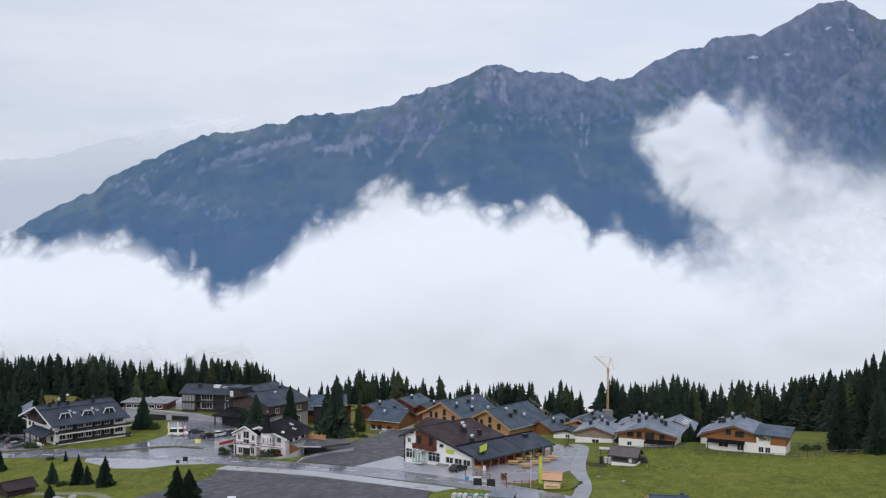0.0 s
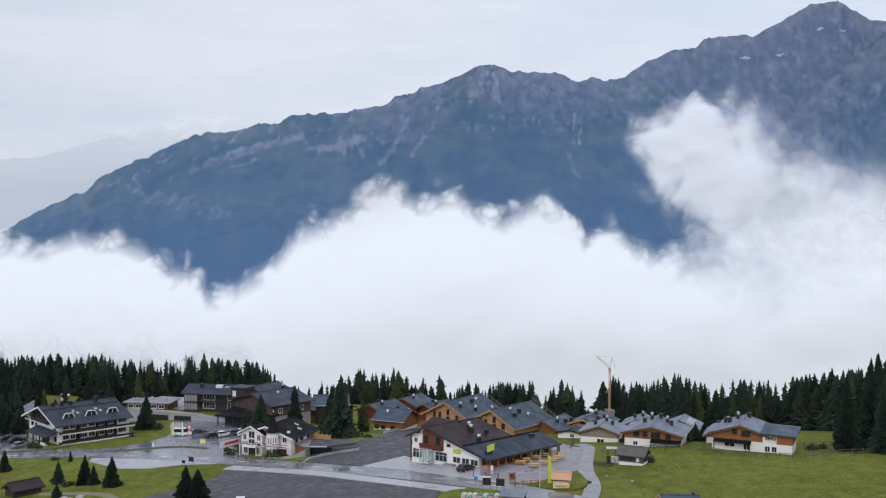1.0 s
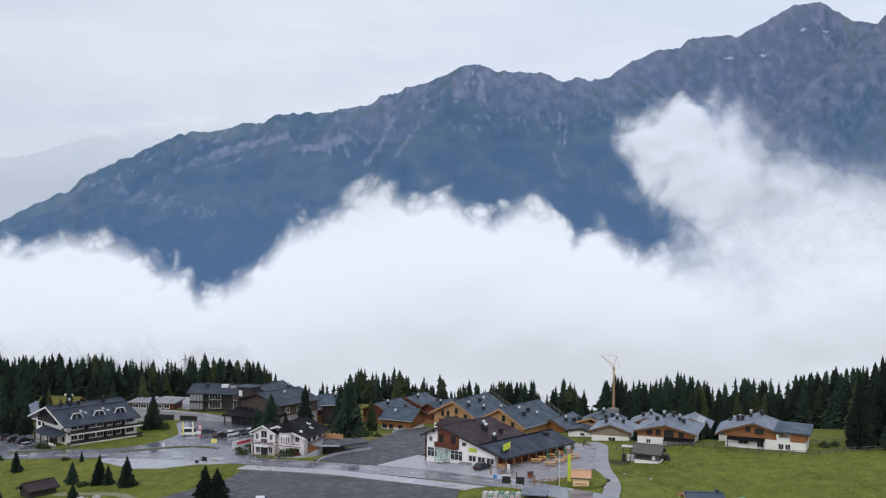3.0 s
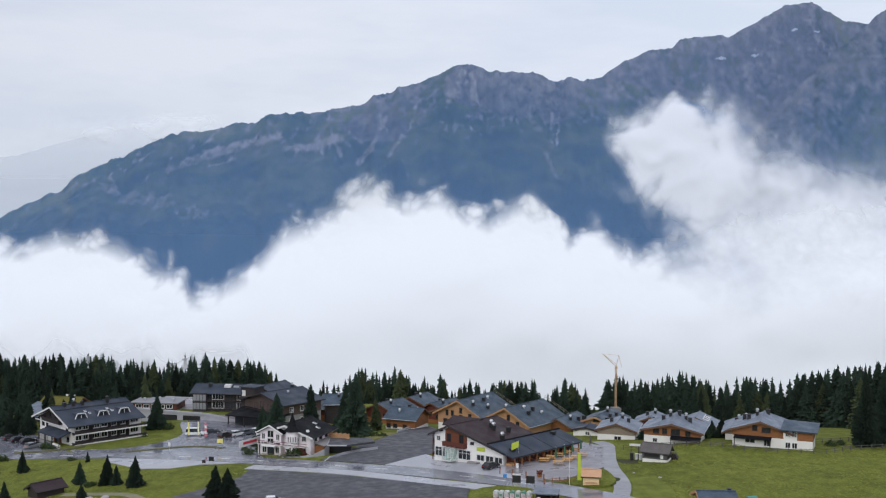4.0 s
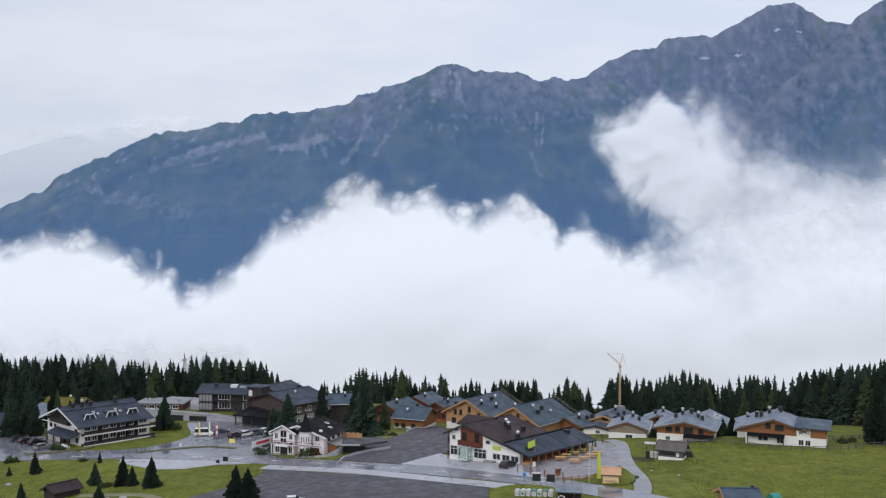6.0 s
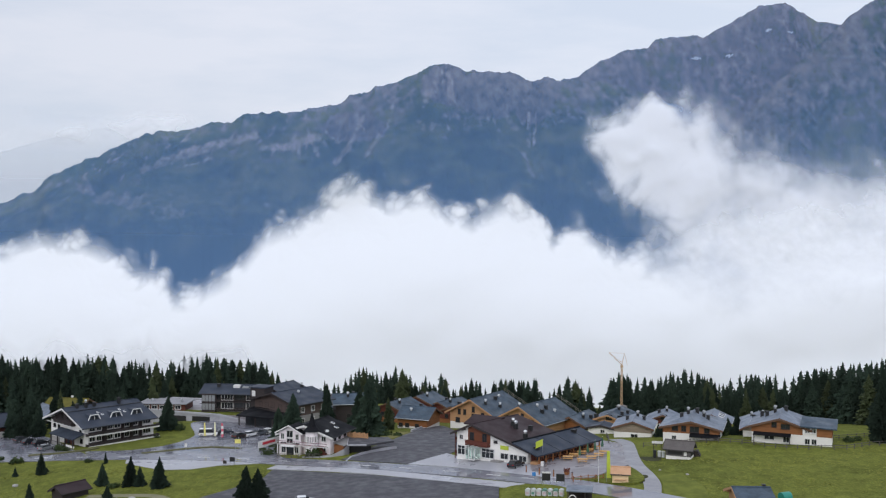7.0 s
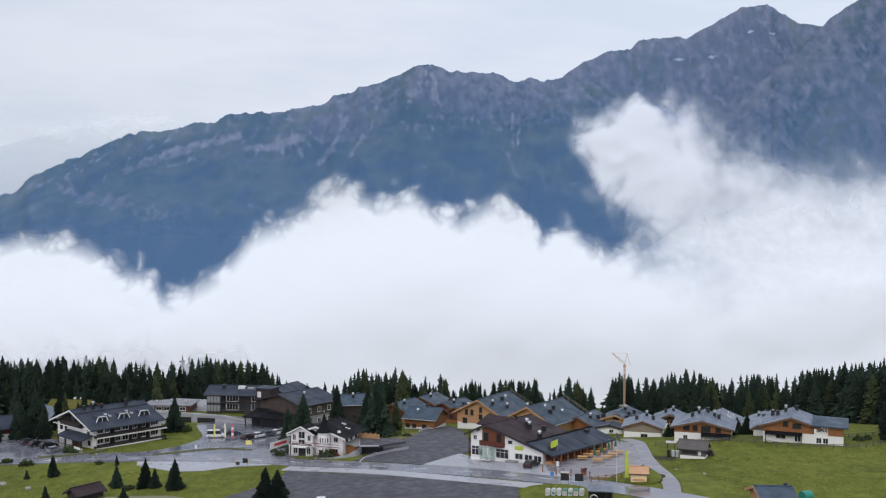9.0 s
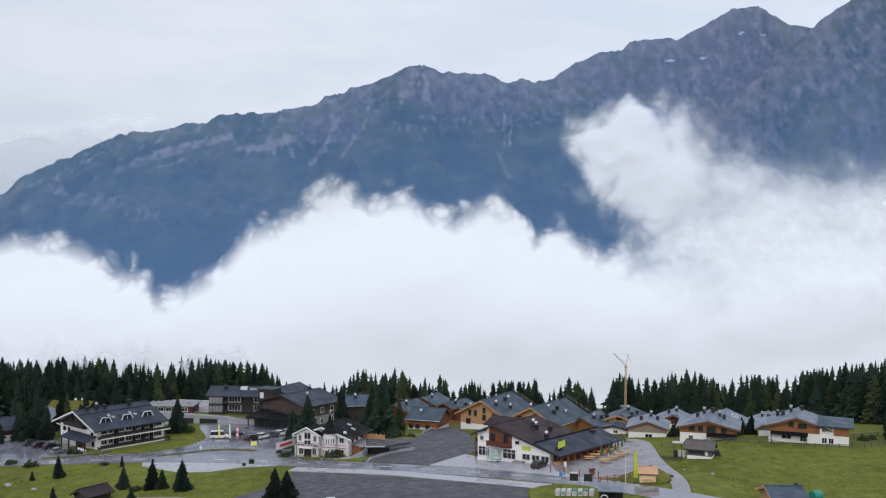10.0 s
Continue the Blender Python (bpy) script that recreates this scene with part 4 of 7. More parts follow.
# the balconied hotel beside the road
def balcony_hotel():
    w, l, e, r = 18.0, 19.6, 5.9, 9.1
    h = gable_house("hotel", -107.8, 275.6, -6.6, -46, w, l, e, r, M_PLASTER, M_PLASTER, 5.0, M_ROOFDARK, "white alpine hotel with dark balconies and slate-grey roof", over=1.6, fascia=M_FRAME, eave_r=5.75, category="hotel")
    bm = bmesh.new()
    prism(bm, [(-8.6, 5.0), (8.6, 5.0), (8.6, 5.6), (0, 8.75), (-8.6, 5.6)], -0.14, 0.0)
    part("gable_boarding", bm, M_WOODDARK, h, "dark timber boarded gable")
    balcony(h, on_wall("front", -0.6, 4.9) @ pose(0, -0.14, 0), 9.6, 1.1, M_WOODDARK)
    bm = bmesh.new()
    box(bm, -8.9, 8.9, -1.34, -1.2, 4.66, 4.9)
    part("white_edge", bm, M_FRAME, h, "white balcony edge board")
    for a in (-2.4, 0.6):
        window(h, on_wall("front", a, 6.6) @ pose(0, -0.14, 0), 1.0, 1.3, M_WOODDARK)
    # dark cladding between white window bays along the balconies
    bm = bmesh.new()
    box(bm, w / 2, w / 2 + 0.12, 0.9, l, -1.6, 5.35)
    part("side_boarding", bm, M_WOODDARK, h, "dark timber cladding behind the balconies")
    for up in (0.35, 3.0):
        m = on_wall("right", l / 2 + 0.5, up, w + 0.2)
        balcony(h, m, l + 0.8, 1.6, M_WOODDARK, high=0.5)
        bm = bmesh.new()
        box(bm, -l / 2 - 0.4, l / 2 + 0.4, -1.7, -1.58, -0.26, 0.05, m)
        part("white_edge", bm, M_FRAME, h, "white balcony edge board")
        for y, wide in ((0.0, 0.9), (l - 3.9, 3.9)):
            bm = bmesh.new()
            box(bm, w / 2 + 0.1, w / 2 + 0.16, y, y + wide, up - 0.1, up + 2.3)
            part("white_bay", bm, M_PLASTER, h, "white rendered end bay")
        for y, ww in ((1.9, 1.5), (3.8, 1.2), (6.6, 2.0), (9.0, 1.6), (11.4, 1.9), (14.2, 1.3), (17.6, 2.1)):
            window(h, on_wall("right", y, up + 1.5, w + 0.3), ww, 1.15, bars=2 if ww > 1.7 else 1, edge=0.2)
        for y in (5.2, 10.2, 12.8, 15.4):
            bm = bmesh.new()
            box(bm, w / 2 + 0.1, w / 2 + 1.5, y - 0.06, y + 0.06, up, up + 2.2)
            part("balcony_divider", bm, M_WOODDARK, h)
    for a, u, ww in ((-6.9, 3.7, 1.1), (-6.9, 1.6, 1.1), (-4.6, 3.7, 0.9), (6.8, 4.0, 1.0), (7.3, 1.4, 1.0), (-3.6, 1.6, 1.0)):
        window(h, on_wall("front", a, u), ww, 0.95, M_WOODDARK)
    bm = bmesh.new()
    box(bm, -9.1, -4.2, -0.12, 0.02, -2.5, 0.7)
    part("plinth", bm, M_STONE, h, "grey stone plinth")
    bm = bmesh.new()
    slab(bm, [(-3.4, -3.4, 2.5), (9.1, -3.4, 2.5), (9.1, -0.05, 3.6), (-3.4, -0.05, 3.6)], 0.22)
    part("porch_roof", bm, M_ROOFDARK, h)
    for px in (-3.0, 0.6, 4.6, 8.7):
        bm = bmesh.new()
        box(bm, px - 0.14, px + 0.14, -3.2, -2.92, -2.5, 2.45)
        part("porch_post", bm, M_WOODDARK, h)
    bm = bmesh.new()
    box(bm, -0.8, 3.6, -0.14, 0.02, -1.0, 2.7)
    door = part("entrance", bm, M_WOODRED, h, "red-brown timber entrance wall")
    bm = bmesh.new()
    box(bm, 0.2, 1.5, -0.2, -0.12, -0.9, 1.6)
    part("door", bm, M_GLASS, door, "dark glazed door")
    bm = bmesh.new()
    box(bm, -2.8, 0.2, -3.1, -2.95, -2.0, 0.4)
    part("porch_wall", bm, M_GREYWALL, h)
    bm = bmesh.new()
    box(bm, 5.0, 9.0, -3.1, -2.9, -2.5, 0.7)
    part("porch_wall", bm, M_PLASTER, h)
    slope = (r - 5.75) / (w / 2)
    for y in (3.6, 9.8, 15.8):
        place = pose(7.2, y, r - slope * 7.2 + 0.05, 0, 0, 90)
        bm = bmesh.new()
        prism(bm, [(-1.75, -0.5), (1.75, -0.5), (1.05, 1.15), (-1.05, 1.15)], 0, 4.2)
        bmesh.ops.transform(bm, matrix=place, verts=bm.verts)
        d = part("dormer", bm, M_ROOFDARK, h, "sloping roof dormer with white trim")
        bm = bmesh.new()
        for p, q in (((-1.8, -0.35), (-1.08, 1.18)), ((-1.08, 1.18), (1.08, 1.18)), ((1.08, 1.18), (1.8, -0.35))):
            tube(bm, (p[0], -0.06, p[1]), (q[0], -0.06, q[1]), 0.13, n=6)
        bmesh.ops.transform(bm, matrix=place, verts=bm.verts)
        part("trim", bm, M_FRAME, d, "white dormer trim")
        bm = bmesh.new()
        prism(bm, [(-1.15, -0.2), (1.15, -0.2), (0.75, 0.85), (-0.75, 0.85)], -0.05, 0.05)
        bmesh.ops.transform(bm, matrix=place, verts=bm.verts)
        part("pane", bm, M_GLASS, d)
        bm = bmesh.new()
        box(bm, -0.05, 0.05, -0.08, 0.02, -0.2, 0.85)
        bmesh.ops.transform(bm, matrix=place, verts=bm.verts)
        part("glazing_bar", bm, M_FRAME, d)
    for x, y in ((4.2, 6.2), (5.3, 6.9), (4.2, 12.4), (5.4, 13.2)):
        skylight(h, x, y, r - slope * x + 0.03, math.degrees(math.atan(slope)), 0.6, 0.75)
    bm = bmesh.new()
    tube(bm, (2.4, -1.3, r - slope * 2.4 + 0.16), (2.4, l + 0.4, r - slope * 2.4 + 0.16), 0.09, n=6)
    part("snow_guard", bm, M_BLACK, h, "dark snow guard rail")
    for x, y, c, hh in ((0.9, 4.6, True, 1.1), (0.7, 2.2, False, 0.9), (0.9, 7.0, False, 0.9), (1.2, 14.0, False, 1.5)):
        chimney(h, x, y, roof_at(w, 5.8, r, x), h=hh, cowl=c)
    return h


# the restaurant with its terrace annex
def restaurant():
    w, l = 17.6, 14.5
    h = gable_house("restaurant", -1.95, 224.65, -0.4, -35.5, w, l, 5.6, 7.6, M_PLASTER, M_PLASTER, 3.2, M_ROOFBROWN, "white-walled restaurant with brown shingle roof and timber balcony", over=1.0, ridge_x=-4.6, eave_r=3.6, fascia=M_WOODDARK, category="restaurant", back_over=0.6)
    k = 0.19
    # balcony bay and glazed porch
    bm = bmesh.new()
    prism(bm, [(-5.9, 2.9), (-0.3, 2.9), (-0.3, 5.85), (-4.6, 7.15), (-5.9, 6.5)], -0.12, 0.02)
    part("timber_bay", bm, M_WOODCHESTNUT, h, "reddish timber boarded bay")
    balcony(h, on_wall("front", -3.1, 3.05), 5.6, 1.1, M_WOODRED)
    for a in (-4.9, -1.7):
        window(h, on_wall("front", a, 4.7), 0.9, 1.7, M_WOODDARK, deep=0.1)
    window(h, on_wall("front", -7.7, 4.3), 0.8, 0.9)
    for a, ww in ((-7.2, 2.6), (-0.9, 3.0)):
        window(h, on_wall("front", a, 1.45), ww, 1.9, bars=2, edge=0.2, deep=0.04)
        bm = bmesh.new()
        box(bm, a - ww / 2, a + ww / 2, -0.13, 0.05, 1.75, 1.83)
        part("transom", bm, M_FRAME, h)
    for a in (3.2, 5.5, 7.7):
        window(h, on_wall("front", a, 1.35), 1.75, 1.15, edge=0.18, deep=0.04)
    window(h, on_wall("front", 1.0, 4.2), 0.7, 0.35, M_WOODDARK)
    bm = bmesh.new()
    box(bm, -5.0, -2.7, -2.1, 0, 0.0, 0.18)
    porch = part("porch", bm, M_FRAME, h, "white-framed glass entrance porch")
    bm = bmesh.new()
    for px in (-5.0, -4.25, -3.5, -2.78):
        for py in (-2.1, -0.1):
            box(bm, px, px + 0.1, py, py + 0.1, 0.18, 2.7)
    for py in (-2.1, -1.1, -0.1):
        box(bm, -5.0, -2.68, py, py + 0.1, 2.6, 2.72)
    for px in (-5.0, -3.9, -2.78):
        tube(bm, (px + 0.05, -2.4, 2.7), (px + 0.05, 0, 3.25), 0.06, n=6)
    part("porch_frame", bm, M_FRAME, porch, "white porch frame")
    bm = bmesh.new()
    box(bm, -4.95, -2.73, -2.06, -2.03, 0.2, 2.6)
    box(bm, -4.95, -4.92, -2.06, -0.05, 0.2, 2.6)
    box(bm, -2.76, -2.73, -2.06, -0.05, 0.2, 2.6)
    part("porch_glass", bm, M_PORCHGLASS, porch, "clear porch glazing")
    bm = bmesh.new()
    slab(bm, [(-5.1, -2.2, 2.76), (-2.6, -2.2, 2.76), (-2.6, 0, 3.2), (-5.1, 0, 3.2)], 0.04)
    part("porch_roof", bm, M_PORCHGLASS, porch, "sloping glass porch roof")
    # timber side galleries by the corner
    for up in (0.0, 2.9):
        bm = bmesh.new()
        box(bm, -9.9, -8.8, 0.6, 6.5, up - 0.12, up)
        g = part("side_gallery", bm, M_WOODRED, h, "dark red timber side gallery")
        bm = bmesh.new()
        for y in (0.6, 2.5, 4.4, 6.3):
            box(bm, -9.9, -9.76, y, y + 0.14, up - 1.5, up + 2.6)
        part("gallery_post", bm, M_WOODRED, g)
        bm = bmesh.new()
        box(bm, -9.9, -9.82, 0.6, 6.5, up + 0.15, up + 0.95)
        part("gallery_parapet", bm, M_WOODRED, g)
    # lime sign on the wall
    bm = bmesh.new()
    box(bm, 2.2, 4.2, -0.12, -0.01, 2.75, 3.6)
    part("wall_sign", bm, M_LIME, h, "lime green wall sign")
    # stone steps, plinth
    bm = bmesh.new()
    box(bm, 0.6, 3.0, -1.2, 0, -0.6, 0.35)
    part("planter", bm, M_GREYWALL, h)
    for x, y, c in ((-0.6, 8.0, True), (0.6, 7.2, True), (2.4, 9.8, False), (4.9, 4.6, True)):
        chimney(h, x, y, 7.6 - abs(x + 4.6) * 0.3, w=0.7, h=0.9, cowl=c)
    # rear cross wing
    bm = bmesh.new()
    for sgn in (-1, 1):
        slab(bm, ([(-11.5, 9, 7.8), (-4.0, 9, 7.8), (-4.0, 5.4, 6.2), (-11.5, 5.4, 6.2)] if sgn < 0 else [(-11.5, 12.6, 6.2), (-4.0, 12.6, 6.2), (-4.0, 9, 7.8), (-11.5, 9, 7.8)])[::-1], 0.25)
    part("cross_roof", bm, M_ROOFBROWN, h)
    bm = bmesh.new()
    prism(bm, [(-3.0, -3.0), (3.0, -3.0), (3.0, 6.2), (0, 7.5), (-3.0, 6.2)], 0, 5)
    bmesh.ops.transform(bm, matrix=pose(-10.6, 9, 0, 0, 0, -90), verts=bm.verts)
    part("cross_wall", bm, M_WOODRED, h)
    skewed(h, k)
    # annex under the long grey roof
    a = thing("terrace_annex", -1.95, 224.65, -0.4, -35.5, "dark-roofed restaurant annex open to the terrace", "restaurant annex")
    y1 = 22.6
    x0, x1, zt, zb = 5.9, 11.9, 4.82, 2.66
    fall = (zt - zb) / (x1 - x0)
    bm = bmesh.new()
    slab(bm, [(x0, -1.15, zt), (x1, -1.15, zb), (x1, y1, zb), (x0, y1, zt)], 0.28)
    part("roof", bm, M_ROOFDARK, a, "long dark grey sheet roof")
    bm = bmesh.new()
    slab(bm, [(3.6, l + 0.4, 4.1), (x0 + 0.3, l + 0.4, 4.7), (x0 + 0.3, y1, 4.7), (3.6, y1, 4.1)], 0.28)
    part("roof", bm, M_ROOFDARK, a)
    bm = bmesh.new()
    tube(bm, (x0, -1.2, zt + 0.05), (x0, y1, zt + 0.05), 0.2, n=6)
    part("ridge_cap", bm, M_ROOFBLACK, a)
    bm = bmesh.new()
    prism(bm, [(4.6, -3), (9.6, -3), (9.6, zt - (9.6 - x0) * fall - 0.3), (x0, zt - 0.3), (4.6, 3.9)], l + 0.2, y1 - 0.5)
    part("wall", bm, M_PLASTER, a)
    bm = bmesh.new()
    box(bm, 9.6, 9.7, 0.0, y1 - 0.6, -0.4, 2.9)
    part("timber_front", bm, M_WOODRED, a, "dark red timber terrace front")
    for q in range(8):
        window(a, pose(9.72, 2.4 + q * 2.5, 1.5, 0, 0, 90), 1.7, 1.1, M_WOODORANGE)
    for q in range(10):
        bm = bmesh.new()
        yy = 0.2 + q * 2.4
        box(bm, 11.2, 11.44, yy, yy + 0.24, -2.2, zb)
        part("post", bm, M_WOODORANGE, a, "orange-brown timber post")
    bm = bmesh.new()
    box(bm, 11.15, 11.5, 0.0, y1 - 0.4, zb - 0.5, zb - 0.24)
    part("beam", bm, M_WOODORANGE, a)
    bm = bmesh.new()
    box(bm, 9.8, 11.3, -0.5, 1.2, -0.6, 1.1)
    part("bar_counter", bm, M_WOODLIGHT, a, "honey timber terrace bar")
    for x, y in ((8.6, 4.2), (9.8, 1.6), (7.2, 18.5)):
        chimney(a, x, y, zt - (x - x0) * fall, w=0.9, h=0.5, cowl=False)
    for y in (6.5, 12.5, 18.5):
        bm = bmesh.new()
        slab(bm, [(x0 + 0.2, y - 0.04, zt - 0.2 * fall + 0.03), (x1 - 0.05, y - 0.04, zb + 0.05 * fall + 0.03), (x1 - 0.05, y + 0.04, zb + 0.05 * fall + 0.03), (x0 + 0.2, y + 0.04, zt - 0.2 * fall + 0.03)], 0.06)
        part("seam", bm, M_ROOFBLACK, a)
    skewed(a, k)
    return h


# the small white guesthouse with a corner turret
def turret_house():
    w, l = 12.6, 11.5
    h = gable_house("guesthouse", -43.7, 246.2, -3.9, -22, w, l, 5.3, 7.4, M_PINKWHITE, M_PINKWHITE, 5.0, M_ROOFBLACK, "rose-white guesthouse with black roof and pointed turret", over=1.2, fascia=M_FRAME, category="guesthouse")
    # projecting gabled bay
    bm = bmesh.new()
    prism(bm, [(-6.2, -3), (-0.6, -3), (-0.6, 5.6), (-3.4, 7.0), (-6.2, 5.6)], -1.6, 0)
    bay = part("bay", bm, M_PINKWHITE, h)
    for pts in ([(-6.9, -2.3, 5.5), (-3.4, -2.3, 7.3), (-3.4, 3, 7.3), (-6.9, 3, 5.5)], [(-3.4, -2.3, 7.3), (0.1, -2.3, 5.5), (0.1, 3, 5.5), (-3.4, 3, 7.3)]):
        bm = bmesh.new()
        slab(bm, pts, 0.2)
        part("bay_roof", bm, M_ROOFBLACK, h)
    for p, q in (((-7.0, -2.36, 5.4), (-3.4, -2.36, 7.25)), ((-3.4, -2.36, 7.25), (0.2, -2.36, 5.4))):
        bm = bmesh.new()
        tube(bm, p, q, 0.17, n=6)
        part("verge_board", bm, M_FRAME, h)
    for a, u, ww, hh in ((-3.4, 5.2, 1.5, 1.5), (-5.3, 4.6, 0.7, 1.2), (-1.5, 4.6, 0.7, 1.2), (-3.4, 3.6, 1.5, 1.0), (-5.0, 1.5, 1.0, 1.4), (-1.6, 1.5, 0.9, 1.4)):
        window(h, pose(a, -1.6, u), ww, hh)
    bm = bmesh.new()
    box(bm, -4.2, -2.4, -1.72, -1.58, 0, 2.3)
    part("door", bm, M_GLASS, h, "dark glazed double door")
    bm = bmesh.new()
    slab(bm, [(-5.2, -3.2, 2.6), (-1.6, -3.2, 2.6), (-1.6, -1.6, 3.0), (-5.2, -1.6, 3.0)], 0.12)
    part("awning", bm, M_FRAME, h)
    bm = bmesh.new()
    box(bm, -5.9, -0.9, -1.66, -1.58, 2.95, 3.2)
    part("sign_board", bm, M_WOODDARK, h)
    # balcony with a wine-red rail across the bay
    bm = bmesh.new()
    box(bm, -6.4, 6.6, -2.5, -1.62, 2.78, 2.92)
    deck = part("balcony_floor", bm, M_FRAME, h)
    bm = bmesh.new()
    box(bm, -6.4, 6.6, -2.54, -2.46, 3.6, 3.7)
    box(bm, -6.4, 6.6, -2.52, -2.48, 2.98, 3.12)
    part("balcony_rail", bm, M_WINERED, deck, "wine-red balcony rail")
    for q in range(9):
        bm = bmesh.new()
        box(bm, -6.4 + q * 1.6, -6.3 + q * 1.6, -2.54, -2.46, 2.9, 3.7)
        part("rail_post", bm, M_FRAME, deck)
    for px in (-6.2, -0.6, 3.6):
        bm = bmesh.new()
        box(bm, px - 0.1, px + 0.1, -2.46, -2.26, -1.5, 2.78)
        part("balcony_post", bm, M_FRAME, deck)
    # turret
    bm = bmesh.new()
    tube(bm, (2.0, -0.9, -2), (2.0, -0.9, 6.4), 1.55, n=8)
    t = part("turret", bm, M_PINKWHITE, h, "rose-white octagonal turret")
    bm = bmesh.new()
    tube(bm, (2.0, -0.9, 6.2), (2.0, -0.9, 7.3), 2.1, 1.0, n=8)
    tube(bm, (2.0, -0.9, 7.3), (2.0, -0.9, 10.6), 1.0, 0.04, n=8)
    part("spire", bm, M_ROOFBLACK, t, "flared black turret spire")
    bm = bmesh.new()
    tube(bm, (2.0, -0.9, 10.5), (2.0, -0.9, 11.4), 0.04)
    bmesh.ops.create_icosphere(bm, subdivisions=1, radius=0.22, matrix=pose(2.0, -0.9, 11.0))
    part("finial", bm, M_METAL, t)
    for ang in (-90, -45, -135, 0):
        for u in (1.6, 4.4):
            m = pose(2.0, -0.9, u) @ pose(0, 0, 0, 0, 0, ang + 90) @ pose(0, -1.45, 0)
            window(h, m, 0.75, 1.2)
    for a, u in ((4.6, 1.6), (4.6, 4.3)):
        window(h, on_wall("front", a, u), 1.0, 1.1)
    for a, u in ((2.5, 4.2), (5.0, 4.2), (8.0, 4.2)):
        window(h, on_wall("right", a, u, w), 1.0, 1.1, M_WOODDARK)
    bm = bmesh.new()
    box(bm, w / 2, w / 2 + 2.4, 2.0, 9.0, -2, 2.7)
    part("side_annex", bm, M_WOODORANGE, h, "orange timber side annex")
    bm = bmesh.new()
    slab(bm, [(w / 2, 1.6, 3.3), (w / 2 + 2.9, 1.6, 2.7), (w / 2 + 2.9, 9.4, 2.7), (w / 2, 9.4, 3.3)], 0.16)
    part("annex_roof", bm, M_GREYWALL, h)
    bm = bmesh.new()
    for s in range(7):
        box(bm, 3.6 + s * 0.38, 4.0 + s * 0.38, -1.4, -0.2, -1, 2.6 - s * 0.36)
    part("outer_stair", bm, M_WOODRED, h, "red-brown outer stair")
    for x, y in ((3.0, 8.4), (4.8, 6.6)):
        skylight(h, x, y, roof_at(w, 5.3, 7.4, x) + 0.05, 18.4, 0.8, 1.0)
    roof_vent(h, 4.9, 1.2, roof_at(w, 5.3, 7.4, 4.9) - 0.3, M_FRAME)
    return h


M_WINERED = material("wine_red_paint", (0.16, 0.03, 0.05), (0.1, 0.02, 0.032), 0.6, scale=1.0)
M_WOODCHESTNUT = material("chestnut_timber", (0.19, 0.06, 0.025), (0.11, 0.032, 0.015), 0.7, scale=0.5, fine=3.0, stretch=(1, 1, 5), bump=0.3)
M_PORCHGLASS = bpy.data.materials.new("porch_glass")
M_PORCHGLASS.use_nodes = True
M_PORCHGLASS.node_tree.nodes["Principled BSDF"].inputs["Transmission Weight"].default_value = 0.95
M_PORCHGLASS.node_tree.nodes["Principled BSDF"].inputs["Roughness"].default_value = 0.05
M_PORCHGLASS.node_tree.nodes["Principled BSDF"].inputs["IOR"].default_value = 1.2
M_PORCHGLASS.node_tree.nodes["Principled BSDF"].inputs["Base Color"].default_value = (0.85, 0.95, 0.92, 1)

balcony_hotel()
restaurant()
turret_house()


M_WOODBEIGE = material("weathered_beige_timber", (0.3, 0.24, 0.18), (0.2, 0.16, 0.12), 0.8, scale=0.5, fine=3.0, stretch=(1, 1, 5), bump=0.3)


M_FASCIA = material("brown_verge_boards", (0.16, 0.085, 0.05), (0.1, 0.052, 0.03), 0.75, scale=0.5, fine=3.0, bump=0.2)
M_MOSSROOF = material("mossy_roof", (0.17, 0.15, 0.04), (0.09, 0.085, 0.025), 0.95, scale=0.5, fine=2.5, bump=0.4, spec=0.1)


# chalets
def chalet(x, y, z, turn, w, l, eave, ridge, low, high, split, roof, label, peak=None, hip=0.0, over=1.1, wins=(), vents=(), slant=0.0, fascia=None, awning=None):
    h = gable_house("chalet", x, y, z, turn, w, l, eave, ridge, low, high, split, roof, label, over=over, peak=peak, hip=hip, fascia=fascia or (M_WOODLIGHT if high is M_WOODLIGHT else M_FASCIA), category="chalet", group="chalets of the holiday village")
    for side, a, u, ww, hh in wins:
        window(h, on_wall(side, a, u, w + 0.1, l) @ pose(0, -0.05, 0), ww, hh, M_FRAME if low is M_PLASTER and u < split else M_WOODDARK)
    for vx, vy, kind in vents:
        pk = ridge if peak is None else ridge + (peak - ridge) * min(1, vy / max(1, l - hip))
        zz = pk - abs(vx) * (pk - eave) / (w / 2)
        if kind == "c":
            chimney(h, vx, vy, zz, w=0.65, h=0.6)
        elif kind == "b":
            chimney(h, vx, vy, zz, w=0.75, h=0.85, cowl=False)
        else:
            roof_vent(h, vx, vy, zz)
    if awning:
        x0, x1, zt, d = awning
        bm = bmesh.new()
        slab(bm, [(x0, -d, zt - 0.5), (x1, -d, zt - 0.5), (x1, 0, zt), (x0, 0, zt)], 0.15)
        part("awning", bm, M_ROOFBLACK, h, "dark lean-to awning")
        for px in (x0 + 0.2, x1 - 0.2):
            bm = bmesh.new()
            box(bm, px - 0.09, px + 0.09, -d + 0.1, -d + 0.28, -3, zt - 0.55)
            part("awning_post", bm, M_WOODDARK, h)
    if slant:
        skewed(h, slant)
    return h


